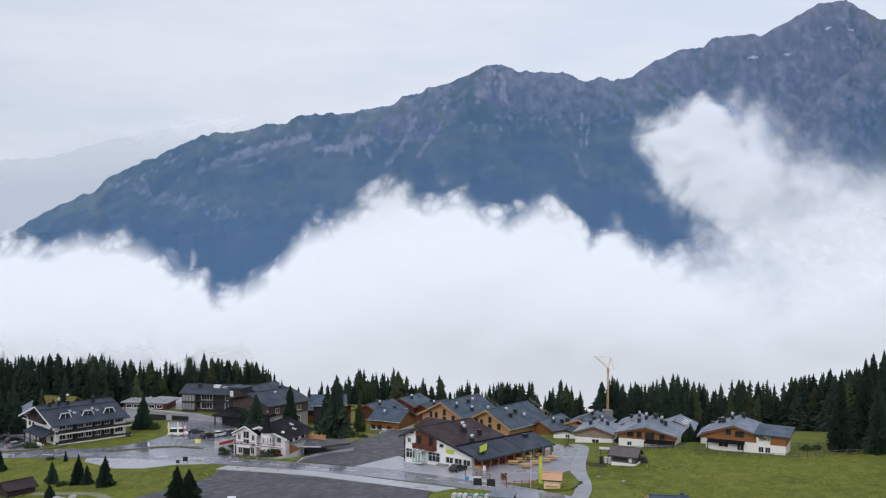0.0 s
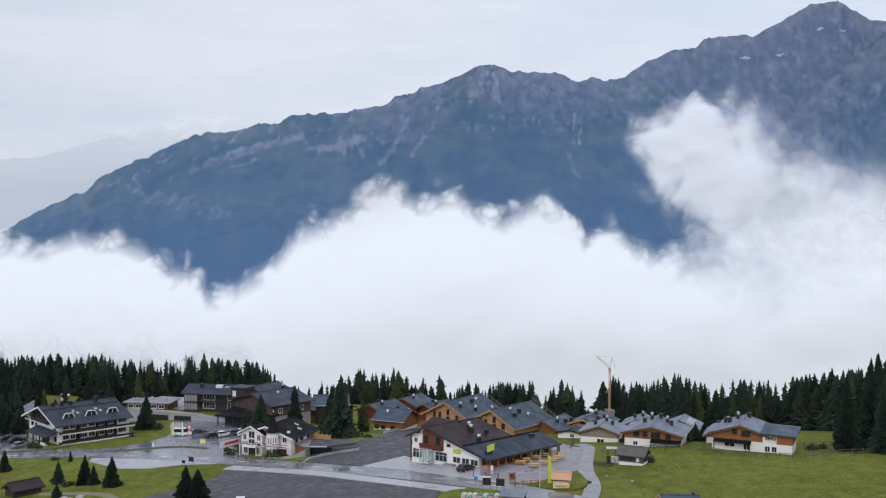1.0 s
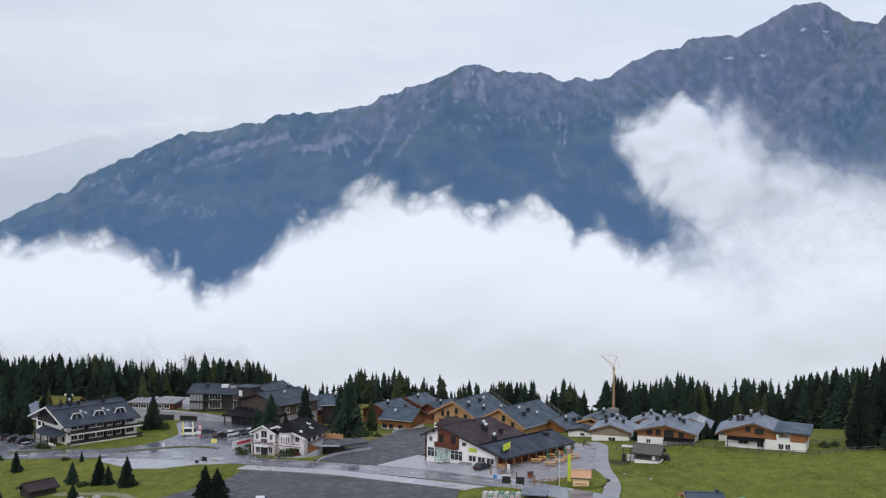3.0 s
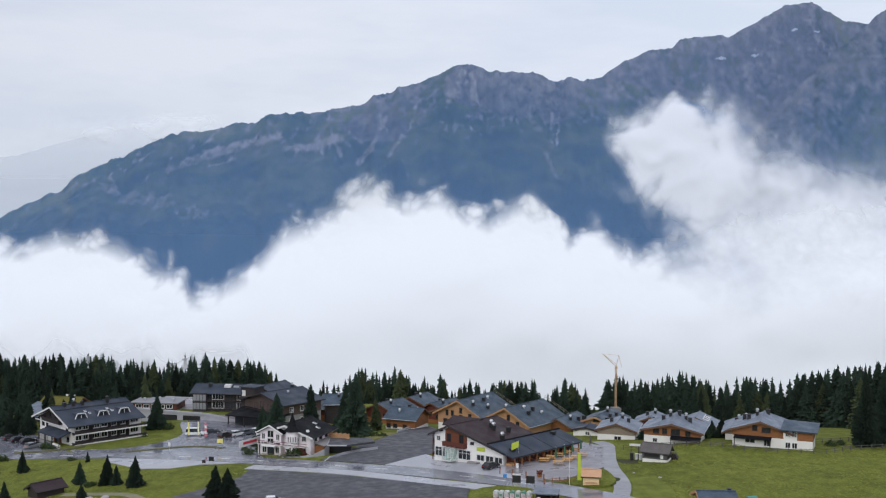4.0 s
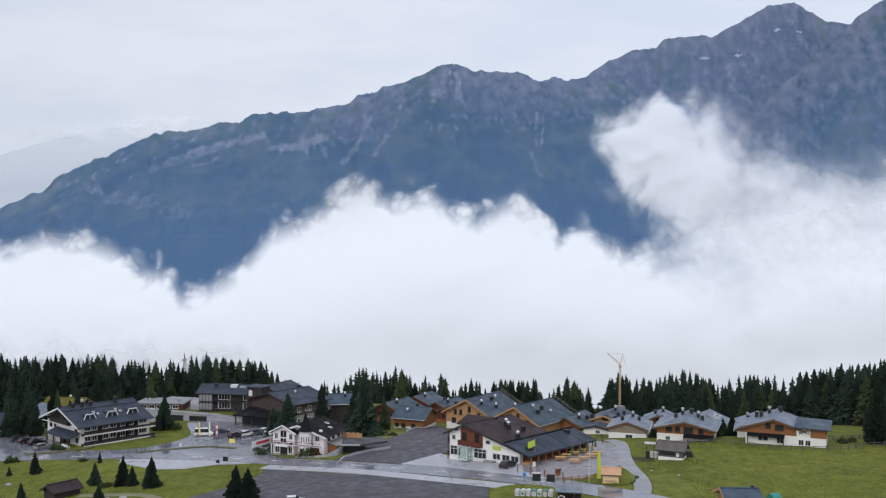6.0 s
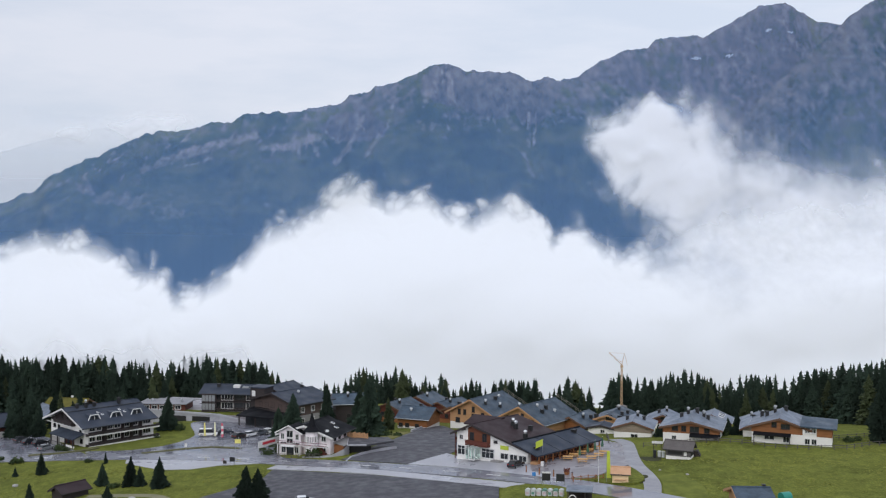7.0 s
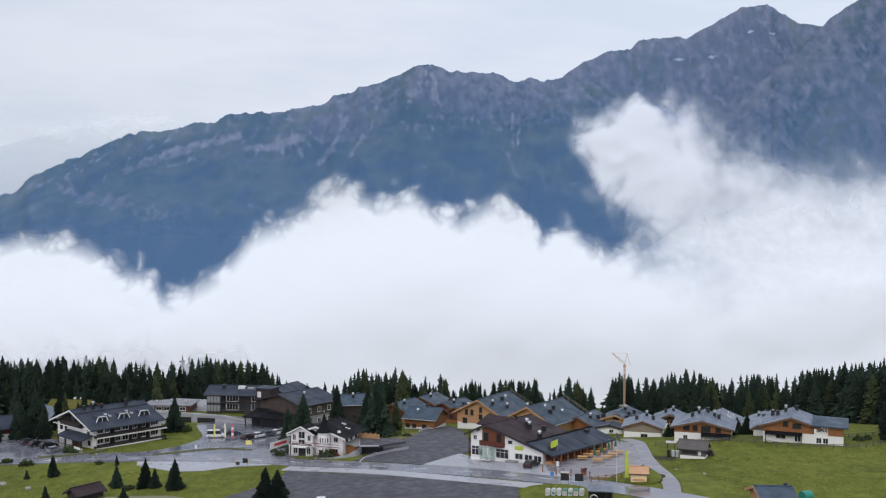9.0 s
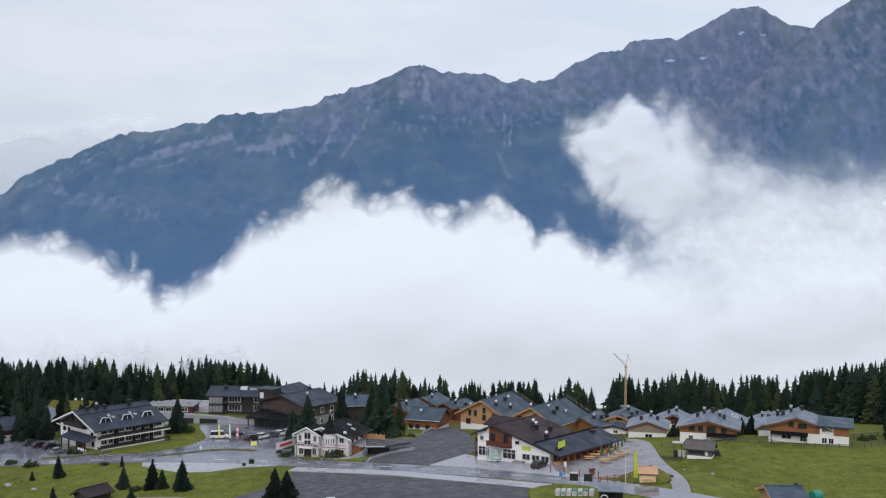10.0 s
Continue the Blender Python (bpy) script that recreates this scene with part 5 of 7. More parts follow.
W3 = (("front", -3.4, 3.6, 1.0, 1.1), ("front", 0.2, 3.6, 1.6, 1.2), ("front", 3.2, 3.6, 1.0, 1.1), ("front", -3.0, 1.0, 1.2, 1.0), ("front", 2.6, 1.0, 1.2, 1.0))
# row along the meadow fence
chalet(62.6, 227.4, 2.6, -25, 12.0, 12.0, 3.6, 5.5, M_PLASTER, M_WOODORANGE, 2.0, M_ROOFPALE, "chalet with white ground floor, orange timber gable and pale roof", peak=6.4, hip=4.5, over=0.85,
       wins=(("front", -1.2, 3.9, 0.9, 0.9), ("front", 1.2, 3.6, 1.7, 0.9), ("front", -2.2, 1.0, 2.0, 0.9), ("front", 1.4, 0.9, 1.2, 1.5)), vents=((-3.2, 6, "b"), (-1.5, 6.8, "c"), (0.8, 7.4, "b"), (-4.5, 8.5, "b")), awning=(-5.6, 2.4, 2.15, 1.4))
bm = bmesh.new()
wing = thing("chalet_wing", 62.0, 227.6, 2.4, -25, "white and timber chalet wing with blue-grey lean-to roof", "chalet wing")
box(bm, 5.55, 11.6, -0.6, 7.0, -3.0, 2.6)
part("wall", bm, M_PLASTER, wing)
bm = bmesh.new()
box(bm, 5.5, 8.4, -0.65, 6.0, 2.6, 4.25)
part("upper_wall", bm, M_PLASTER, wing)
bm = bmesh.new()
box(bm, 8.4, 11.65, -0.7, 6.0, 2.2, 4.1)
part("timber_wall", bm, M_WOODORANGE, wing, "orange timber upper corner")
bm = bmesh.new()
slab(bm, [(5.0, -1.5, 4.5), (12.6, -1.5, 4.3), (12.6, 6.8, 5.1), (5.0, 6.8, 5.3)], 0.28)
part("roof", bm, M_ROOFGREY, wing, "blue-grey sheet roof")
for a, u in ((6.5, 3.5), (7.8, 3.5), (6.5, 1.0), (7.9, 1.0)):
    window(wing, pose(a, -0.62, u), 0.95, 1.1)
chalet(45.2, 236.4, 0.9, -22, 12.6, 11.5, 3.4, 4.9, M_PLASTER, M_WOODORANGE, 1.9, M_ROOFPALE, "orange timber chalet with white base and pale blue-grey roof", peak=6.2, hip=4.5, over=0.9,
       wins=(("front", -3.6, 3.0, 1.2, 0.9), ("front", -1.6, 3.0, 0.9, 1.0), ("front", 0.8, 2.9, 1.9, 1.2), ("front", 3.6, 2.8, 1.0, 0.9), ("front", -3.8, 0.8, 0.9, 0.8)), vents=((-2.6, 4.8, "b"), (-1.2, 6.2, "c"), (0.8, 6.8, "b"), (2.4, 6.0, "c"), (3.4, 5.4, "b")), awning=(-0.2, 6.6, 2.1, 1.8))
chalet(35.9, 254.4, -2.5, -19, 9.2, 11.0, 3.3, 4.8, M_PLASTER, M_WOODBEIGE, 2.0, M_ROOFPALE, "low chalet with white base, weathered timber gable and pale roof", over=0.6,
       wins=(("front", 0.4, 1.2, 1.6, 0.8),), vents=((-1.8, 5, "b"), (0.5, 8.0, "c"), (2.2, 6.5, "b")), slant=0.0)
chalet(36.0, 283.6, -5.8, -28, 9.0, 14.0, 2.8, 4.4, M_WOODORANGE, M_WOODLIGHT, 2.0, M_ROOFGREY, "small timber chalet with honey-coloured gable and grey roof", wins=W3[:3], vents=((2.5, 5, "b"), (0.5, 9, "c"), (3.0, 9, "b")))
chalet(30.4, 266.5, -3.6, -22, 6.5, 5.0, 2.0, 2.7, M_PLASTER, M_PLASTER, 1.9, M_ROOFDARK, "low white outbuilding with dark roof", over=0.6, fascia=M_WOODDARK, wins=(("front", 0.5, 1.0, 1.0, 0.7),))
chalet(25.0, 281.0, -6.2, -35, 8.0, 12.0, 3.0, 4.8, M_WOODORANGE, M_WOODORANGE, 2.0, M_ROOFGREY, "brown timber chalet with dark grey roof", vents=((2, 4, "c"), (3, 7, "b")))
chalet(50.0, 279.0, -5.0, -20, 8.0, 10.0, 2.8, 4.4, M_PLASTER, M_WOODRED, 1.8, M_ROOFPALE, "small red-brown chalet with pale roof behind the row", wins=W3[1:2], vents=((-1.5, 5, "b"), (0.5, 6, "c")))
chalet(70.6, 264.0, -2.9, -22, 9.0, 9.0, 2.4, 4.2, M_PLASTER, M_WOODORANGE, 1.8, M_ROOFPALE, "pale-roofed chalet behind the meadow row", wins=W3[3:], vents=((-1.5, 3, "c"), (2, 4, "b")))
chalet(61.5, 236.6, 0.6, -20, 7.6, 9.0, 3.4, 5.6, M_PLASTER, M_WOODBEIGE, 2.6, M_ROOFPALE, "pale-roofed chalet with white base tucked beside its neighbour", over=0.8, wins=(("front", 1.6, 1.1, 1.2, 0.9),), vents=((-1.5, 4, "b"), (0.6, 5, "c")))
# Dark timber even at the base, so shade on the rear wall is in its colour.
h = chalet(55.2, 253.0, -1.1, -22, 8.4, 8.0, 3.6, 5.3, M_WOODDARK, M_WOODDARK, 2.0, M_ROOFPALE, "rear chalet with pale roof and a row of roof windows", over=0.7)
for x, y in ((2.2, 2.0), (2.2, 4.0), (2.2, 6.0)):
    skylight(h, x, y, roof_at(9.0, 3.6, 5.3, x) + 0.06, 20.7, 1.3, 1.5)
# large timber chalets behind the restaurant
W6 = (("front", -4.0, 4.6, 0.7, 1.3), ("front", -2.2, 4.6, 0.7, 1.3), ("front", 0.6, 5.6, 0.7, 1.3), ("front", 0.6, 3.6, 0.9, 1.3), ("front", 3.6, 4.2, 0.8, 1.2), ("front", -4.5, 2.2, 1.2, 1.2), ("front", 3.0, 2.0, 1.2, 1.2))
chalet(-1.2, 290.0, -6.6, -36, 14.0, 17.0, 4.9, 8.5, M_PLASTER, M_WOODLIGHT, 1.6, M_ROOFGREY, "large new chalet in honey timber with blue-grey roof", wins=W6, over=1.2, vents=((2.4, 9.0, "b"), (5.4, 6.5, "c"), (3.0, 2.5, "c"), (1.8, 12, "x")))
chalet(11.0, 277.8, -6.3, -40, 14.0, 17.5, 4.7, 8.3, M_WOODLIGHT, M_WOODLIGHT, 1.6, M_ROOFGREY, "large honey timber chalet with teal-grey roof and scaffold rail", wins=W6, over=1.2, vents=((-2.0, 2.5, "c"), (1.5, 6, "x"), (4.6, 10, "x"), (3.0, 8, "b"), (4.0, 4.5, "b")))
M_RAIL = material("weathered_rail_timber", (0.3, 0.27, 0.22), (0.2, 0.18, 0.15), 0.8, scale=1.0)
for ex, ey, ez, et, el in ((-1.2, 290.0, -6.6, -36, 17.6), (11.0, 277.8, -6.3, -40, 18.1)):
    sc = thing("scaffold_rail", ex, ey, ez, et, "thin timber safety rail along the roof verge", "scaffold")
    for q in range(6):
        qx = 0.4 + q * 1.55
        qz = 8.5 - qx * 0.51
        bm = bmesh.new()
        tube(bm, (qx, el, qz - 0.4), (qx, el, qz + 1.1), 0.035, n=5)
        part("upright", bm, M_RAIL, sc)
    for up in (0.55, 1.05):
        bm = bmesh.new()
        tube(bm, (0.4, el, 8.3 + up), (8.15, el, 4.35 + up), 0.04, n=5)
        part("rail", bm, M_RAIL, sc)
# older chalets on the slope behind
chalet(-11.6, 297.0, -7.9, 66, 9.6, 9.0, 4.0, 6.2, M_PLASTER, M_WOODORANGE, 1.3, M_ROOFGREY, "red-brown timber chalet with skylight in its roof", over=0.9, wins=(("left", 3.0, 1.6, 1.0, 0.9), ("left", 6.0, 1.6, 1.0, 0.9), ("left", 8.0, 1.6, 1.0, 0.9)), vents=((0.5, 4, "b"), (-2, 6, "x")))
for cx, cy, cz, ct, cw, cl, cr in ((-15.0, 341, -12.4, -30, 10, 11, 6.6), (-8.0, 338, -13.0, -40, 11, 12, 5.8), (-5.0, 318, -10.5, -38, 11, 13, 5.4), (-33.0, 325, -10.0, 60, 10, 12, 5.6), (-24.5, 322, -10.4, -35, 10, 12, 5.8), (-41.0, 320, -9.3, -82, 9, 9.5, 7.8)):
    chalet(cx, cy, cz, ct, cw, cl, cr - 2.0, cr, M_WOODDARK if cx < -40 else M_WOODORANGE, M_WOODDARK if cx < -40 else M_WOODRED, 1.2, M_ROOFGREY, "dark timber house with blue-grey sheet roof" if cx < -40 else "older timber chalet with blue-grey sheet roof", over=0.9, wins=(("front", -2, 2.2, 1.0, 1.0), ("front", 2, 2.2, 1.0, 1.0), ("right", 4, 1.8, 1.0, 0.9), ("left", 4, 1.8, 1.0, 0.9)), vents=((1.5, 4, "c"), (-1.5, 6, "b")))
# house with a mossy roof at the edge of the wood
mossy = chalet(-119.5, 334.0, -10.6, 80, 10.0, 12.0, 3.4, 5.6, M_WOODDARK, M_WOODDARK, 2.0, M_MOSSROOF, "low dark house with a yellowed mossy roof", over=0.8)
# White vents added as stand-ins for the two lights on this roof.
for y in (3.0, 5.2):
    roof_vent(mossy, 0.3, -y + 8.0, 5.6, M_FRAME)
# red farmhouse at the far end of the forecourt
chalet(-140.5, 288.0, -8.4, -60, 9.0, 12.0, 4.0, 6.2, M_PLASTER, M_WOODRED, 2.0, M_ROOFDARK, "farmhouse with white base and red timber upper floor", wins=W3[3:])
chalet(-124.0, 322.0, -11.5, 40, 9.0, 13.0, 3.4, 5.4, M_WOODDARK, M_WOODDARK, 1.5, M_ROOFPALE, "dark chalet with pale teal roof among the trees", fascia=M_FRAME)


# ---- trees ----
def spruce_meshes(kind, seed, height=18.0, spread=2.9, boughs=640, ragged=0.5, slim=0.85, fine=1.0):
    """Trunk and crown of one spruce: ragged, drooping boughs in loose clusters that thin out to a spire."""
    rnd = random.Random(seed)
    bm = bmesh.new()
    tube(bm, (0, 0, -0.5), (0, 0, height * 0.55), 0.26, 0.13, n=7)
    tube(bm, (0, 0, height * 0.55), (0, 0, height * 0.98), 0.13, 0.02, n=6)
    trunk = mesh_of(kind + "_trunk", bm, M_BARK)
    verts, faces = [], []

    def girth(f, a):
        lump = noise.noise((1.3 * math.cos(a) + seed, 1.3 * math.sin(a), f * height * 0.3)) + 0.6 * noise.noise((2.6 * math.cos(a), 2.6 * math.sin(a) + seed, f * height * 0.75))
        return (spread * (1 - f) ** slim * (0.86 + ragged * lump) + 0.14) * (0.75 if f < 0.05 else 1.0)

    for k in range(boughs):
        f = 1 - math.sqrt(rnd.uniform(0.0, 1.0)) if rnd.random() < 0.6 else rnd.random()
        a = rnd.uniform(0, 2 * math.pi)
        z, r = height * (0.05 + 0.92 * f), girth(f, a) * rnd.choice((0.62, 0.75, 0.85, 0.92, 1.0, 1.08, 1.18))
        wd, dz = fine * (0.105 * r + 0.08) * rnd.uniform(0.7, 1.4), -r * rnd.uniform(0.1, 0.55)
        ca, sa = math.cos(a), math.sin(a)

        def at(u, side, h):
            return (ca * u - sa * side, sa * u + ca * side, z + h)
        i, b = len(verts), (0.35 if fine == 1.0 else 0.55) * r
        verts += [at(b, 0, dz * 0.25 + 0.12), at(0.7 * r, -wd, dz * 0.8), at(0.7 * r, wd, dz * 0.8 - 0.05), at(r, rnd.uniform(-0.3, 0.3) * wd, dz * rnd.uniform(0.75, 1.0)),
                  at(0.72 * r, 0, dz * 0.45 + 0.08), at(0.86 * r, -wd * rnd.uniform(0.8, 1.5), dz * 1.05), at(0.88 * r, wd * rnd.uniform(0.8, 1.5), dz * 1.1), at(0.6 * r, 0, dz * 0.9 - (0.2 + 0.13 * r) * fine)]
        faces += [(i, i + 1, i + 4), (i, i + 4, i + 2), (i + 4, i + 5, i + 3), (i + 4, i + 3, i + 6), (i, i + 7, i + 3)]
    # the dark heart of the crown and its leader
    rings = []
    for q in range(10):
        f = q / 9
        base = len(verts)
        for k in range(8):
            ang = k * math.pi / 4
            rr = 0.45 * girth(f, ang) * rnd.uniform(0.8, 1.1) if q < 9 else 0.03
            verts.append((rr * math.cos(ang), rr * math.sin(ang), height * (0.06 + 0.92 * f) + rnd.uniform(-0.25, 0.25)))
        rings.append(base)
    for p, q in zip(rings, rings[1:]):
        for k in range(8):
            faces.append((p + k, p + (k + 1) % 8, q + (k + 1) % 8, q + k))
    me = bpy.data.meshes.new(kind + "_crown")
    me.from_pydata(verts, [], faces)
    me.materials.append(M_LARCH if kind == "larch" else M_NEEDLES)
    return trunk, me


SPRUCES = [spruce_meshes("spruce", k, 18, sp * 1.08, 780, rg, sl) for k, sp, rg, sl in ((1, 3.6, 0.55, 0.85), (2, 3.0, 0.6, 0.8), (3, 4.0, 0.5, 0.95), (4, 2.7, 0.65, 0.75), (5, 3.5, 0.75, 0.85), (6, 3.2, 0.5, 1.0), (7, 3.8, 0.7, 0.75), (8, 2.9, 0.8, 0.9), (9, 3.4, 0.6, 0.7))]
FINE_SPRUCES = [spruce_meshes("spruce", k, 18, sp, 2600, rg, sl, 0.55) for k, sp, rg, sl in ((21, 3.7, 0.5, 0.8), (22, 3.3, 0.65, 0.75), (23, 4.0, 0.6, 0.9), (24, 3.5, 0.75, 0.8))]
LARCHES = [spruce_meshes("larch", k, 18, sp, 750, 0.7, sl) for k, sp, sl in ((11, 3.9, 0.65), (12, 3.5, 0.75))]
tree_rnd = random.Random(77)
TREES = []


def tree(x, y, height, label, wide=1.0, larch=False, group="", near=False):
    trunk_me, crown_me = tree_rnd.choice(LARCHES if larch else FINE_SPRUCES if near else SPRUCES)
    z = ground_z(x, y) - 0.1
    t = new("larch_tree" if larch else "spruce_tree")
    t.empty_display_size = 0.5
    s = height / 18.0
    t.matrix_world = Matrix.LocRotScale((x, y, z), Euler((radians(tree_rnd.uniform(-1.5, 1.5)), radians(tree_rnd.uniform(-1.5, 1.5)), tree_rnd.uniform(0, 6.28))), (s * wide, s * wide, s))
    for nm, me in (("trunk", trunk_me), ("crown", crown_me)):
        o = new(nm, me)
        o.parent = t
    TREES.append(t)
    return tagged(t, label, "tree", group)


# single trees
for x, y, hh, wd in ((-84.4, 222.0, 5.0, 1.1), (-78.1, 219.9, 6.6, 1.1), (-75.9, 219.3, 4.4, 1.25), (-71.4, 217.2, 6.6, 1.15), (-89.8, 244.7, 2.8, 0.9), (-101.5, 236.0, 5.2, 1.0), (-107.0, 235.2, 2.2, 1.2), (-94.5, 207.5, 5.0, 1.1), (-80.0, 209.0, 3.2, 1.5)):
    tree(x, y, hh, "young dark spruce standing alone in the meadow", wd * 1.2, group="young meadow spruces", near=True)
for x, y, hh, wd in ((-51.0, 196.0, 8.4, 1.55), (-48.6, 196.5, 7.7, 1.6)):
    tree(x, y, hh, "dense spruce at the edge of the gravel lot", wd, near=True)
for x, y, hh, wd, la in ((-85.8, 293.5, 10.4, 1.35, False), (-48.4, 263.0, 13.2, 1.55, False), (-52.0, 266.0, 9.5, 1.4, False), (-39.9, 265.0, 15.2, 1.05, False), (-29.6, 276.0, 17.0, 1.25, False), (-32.0, 279.5, 14.0, 1.2, False), (-24.2, 290.0, 9.5, 1.1, True)):
    tree(x, y, hh, "broad dark spruce between the houses" if not la else "yellow-green larch between the houses", wd, la, near=True)
for x, y, hh, wd in ((85.4, 226.0, 17.5, 0.85), (91.5, 221.0, 16.5, 0.95), (93.0, 231.0, 20.5, 1.0), (99.0, 224.0, 20.0, 1.05), (98.0, 240.0, 21.5, 1.0), (106.0, 234.0, 23.0, 1.0), (114.0, 227.0, 23.0, 1.0), (110.0, 216.0, 21.0, 1.0), (120.0, 220.0, 22.0, 1.0), (103.0, 246.0, 22.0, 1.0), (112.0, 240.0, 23.0, 1.0)):
    tree(x, y, hh, "tall dark spruce at the meadow's edge", wd, near=True)

for x, y, hh, wd, la in ((-141, 306, 15, 0.9, False), (-134, 309, 16, 0.9, False), (-127, 305, 14, 0.9, False), (-121, 309, 15, 0.9, False), (-118, 303, 12, 0.9, True), (-137, 297, 9, 1.0, False), (-130, 298, 8, 1.1, False), (-123, 297, 11, 1.0, False), (-115, 312, 13, 0.9, False), (-146, 312, 16, 0.9, False), (-154, 306, 15, 0.9, False), (-123, 285, 9, 1.1, False), (-119.5, 289, 8, 1.1, False), (-127, 289, 11, 1.0, False), (-131, 284, 10, 1.1, False), (-116.5, 295, 7, 1.2, True), (-121, 293, 10, 1.0, False), (-125, 296, 12, 1.0, False), (-136, 290, 12, 1.0, False), (-113.5, 300, 9, 1.1, False), (-104, 318, 13, 0.9, False), (-97, 326, 15, 1.0, True), (-109, 322, 14, 0.9, False)):
    tree(x, y, hh, "larch beside the hotel forecourt" if la else "dark spruce beside the hotel forecourt", wd, la)

# upper outline of the forest against the cloud: bearing and slope from the eye's height
OUTLINE = [(-0.6, -0.112), (-0.45, -0.121), (-0.433, -0.129), (-0.402, -0.133), (-0.377, -0.129), (-0.351, -0.134), (-0.339, -0.129), (-0.313, -0.135), (-0.295, -0.133), (-0.294, -0.136), (-0.273, -0.132), (-0.261, -0.138), (-0.252, -0.131), (-0.236, -0.129), (-0.195, -0.135), (-0.182, -0.135), (-0.173, -0.142), (-0.161, -0.152), (-0.151, -0.158), (-0.133, -0.159), (-0.117, -0.155), (-0.108, -0.159), (-0.107, -0.153), (-0.1, -0.151), (-0.088, -0.143), (-0.062, -0.145), (-0.048, -0.141), (-0.037, -0.149), (-0.03, -0.155), (-0.022, -0.151), (-0.014, -0.159), (-0.008, -0.146), (-0.002, -0.158), (0.01, -0.159), (0.024, -0.147), (0.03, -0.157), (0.032, -0.158), (0.051, -0.153), (0.081, -0.154), (0.09, -0.172), (0.099, -0.157), (0.11, -0.149), (0.119, -0.153), (0.13, -0.159), (0.138, -0.175), (0.147, -0.149), (0.167, -0.148), (0.181, -0.154), (0.202, -0.149), (0.22, -0.144), (0.238, -0.149), (0.254, -0.161), (0.272, -0.148), (0.317, -0.152), (0.342, -0.143), (0.385, -0.137), (0.6, -0.12)]
OA, OS = [p[0] for p in OUTLINE], [p[1] for p in OUTLINE]


def forest_depth(a):
    return float(np.interp(a, [-0.6, -0.36, -0.2, -0.12, 0.05, 0.12, 0.2, 0.28, 0.36, 0.4, 0.6], [330, 345, 380, 400, 400, 350, 330, 320, 312, 270, 245]))


frnd = random.Random(5)
rest = []
for row in range(5):
    a = -0.52
    while a < 0.5:
        a += frnd.uniform(0.0048, 0.0095) * (1.0 if row < 4 else 1.3)
        y = forest_depth(a) + row * 9 + frnd.uniform(-4, 4)
        x = a * y
        top = 52 + y * (float(np.interp(a, OA, OS)) + frnd.choice((0.003, 0.001, 0, 0, -0.002, -0.004, -0.007, -0.011, -0.016)) - (0.012 if row == 0 else 0))
        hh = top - ground_z(x, y)
        if -0.165 < a < -0.1 and frnd.random() < 0.45 or 0.134 < a < 0.144 or hh < 5:
            continue
        hh = min(hh, 25)
        if len(TREES) < 290 and row < 3 and -0.45 < a < 0.44:
            tree(x, y, hh, "dark spruce at the edge of the mountain forest" if row else "lower spruce in front of the forest edge", frnd.choice((0.9, 1.0, 1.15, 1.3, 1.5)), frnd.random() < 0.13, "forest edge spruces")
        else:
            rest.append((x, y, hh))


def forest(places, label):
    """Trees of the wood that stand too deep to be told apart, joined."""
    vs, fs, n = [], [], 0
    tris = []
    for t, c in [spruce_meshes("spruce", 40 + q, 18, 3.3 + 0.2 * q, 340, 0.65, 0.75 + 0.06 * q) for q in range(5)]:
        co = np.empty(len(c.vertices) * 3)
        c.vertices.foreach_get("co", co)
        tris.append((co.reshape(-1, 3), [tuple(p.vertices) for p in c.polygons]))
    for x, y, hh in places:
        co, faces = tris[frnd.randrange(len(tris))]
        s, r = hh / 18.0, frnd.uniform(0, 6.28)
        w = s * frnd.uniform(1.0, 1.45)
        m = np.array([[w * math.cos(r), -w * math.sin(r), 0], [w * math.sin(r), w * math.cos(r), 0], [0, 0, s]])
        vs.append(co @ m.T + np.array([x, y, ground_z(x, y)]))
        fs += [tuple(i + n for i in f) for f in faces]
        n += len(co)
    me = bpy.data.meshes.new("forest")
    me.from_pydata(np.concatenate(vs).tolist(), [], fs)
    me.materials.append(M_NEEDLES)
    return tagged(new("forest", me), label, "forest", kind="stuff")


forest(rest, "dense dark spruce forest behind the village")


def mist():
    """Thin mist between the edge of the forest and the trees that stand deeper in it."""
    grid, values = [], []
    for j in range(31):
        row = []
        for i in range(161):
            a = -0.52 + i * 0.36 / 160
            y = forest_depth(a) + 52
            z = -45 + j * 3.0
            over = z - (52 + y * float(np.interp(a, OA, OS)))
            row.append((a * y, y, z))
            values.append(1.5 - 3.0 * soft(-0.2, -0.165, a) - 1.6 * soft(-6, 10, over + 8 * noise.fractal((a * 18, z * 0.03, 2.0), 0.9, 2.0, 3)))
        grid.append(row)
    vapour("mist", grid, values, M_MIST, "thin white mist drifting between the forest trees")


M_MIST = cloud_material("mist_vapour", 0.03, 0.7, 0.72, low=0.0, high=1.8)
mist()
deep = []
for k in range(60):
    a = frnd.uniform(-0.48, -0.17)
    y = forest_depth(a) + frnd.uniform(58, 75)
    top = 52 + y * (float(np.interp(a, OA, OS)) + frnd.choice((0.004, 0.002, 0.0, -0.003, -0.006)))
    deep.append((a * y, y, min(30, max(8.0, top - ground_z(a * y, y)))))
forest(deep, "spruces deeper in the forest, pale in the mist")


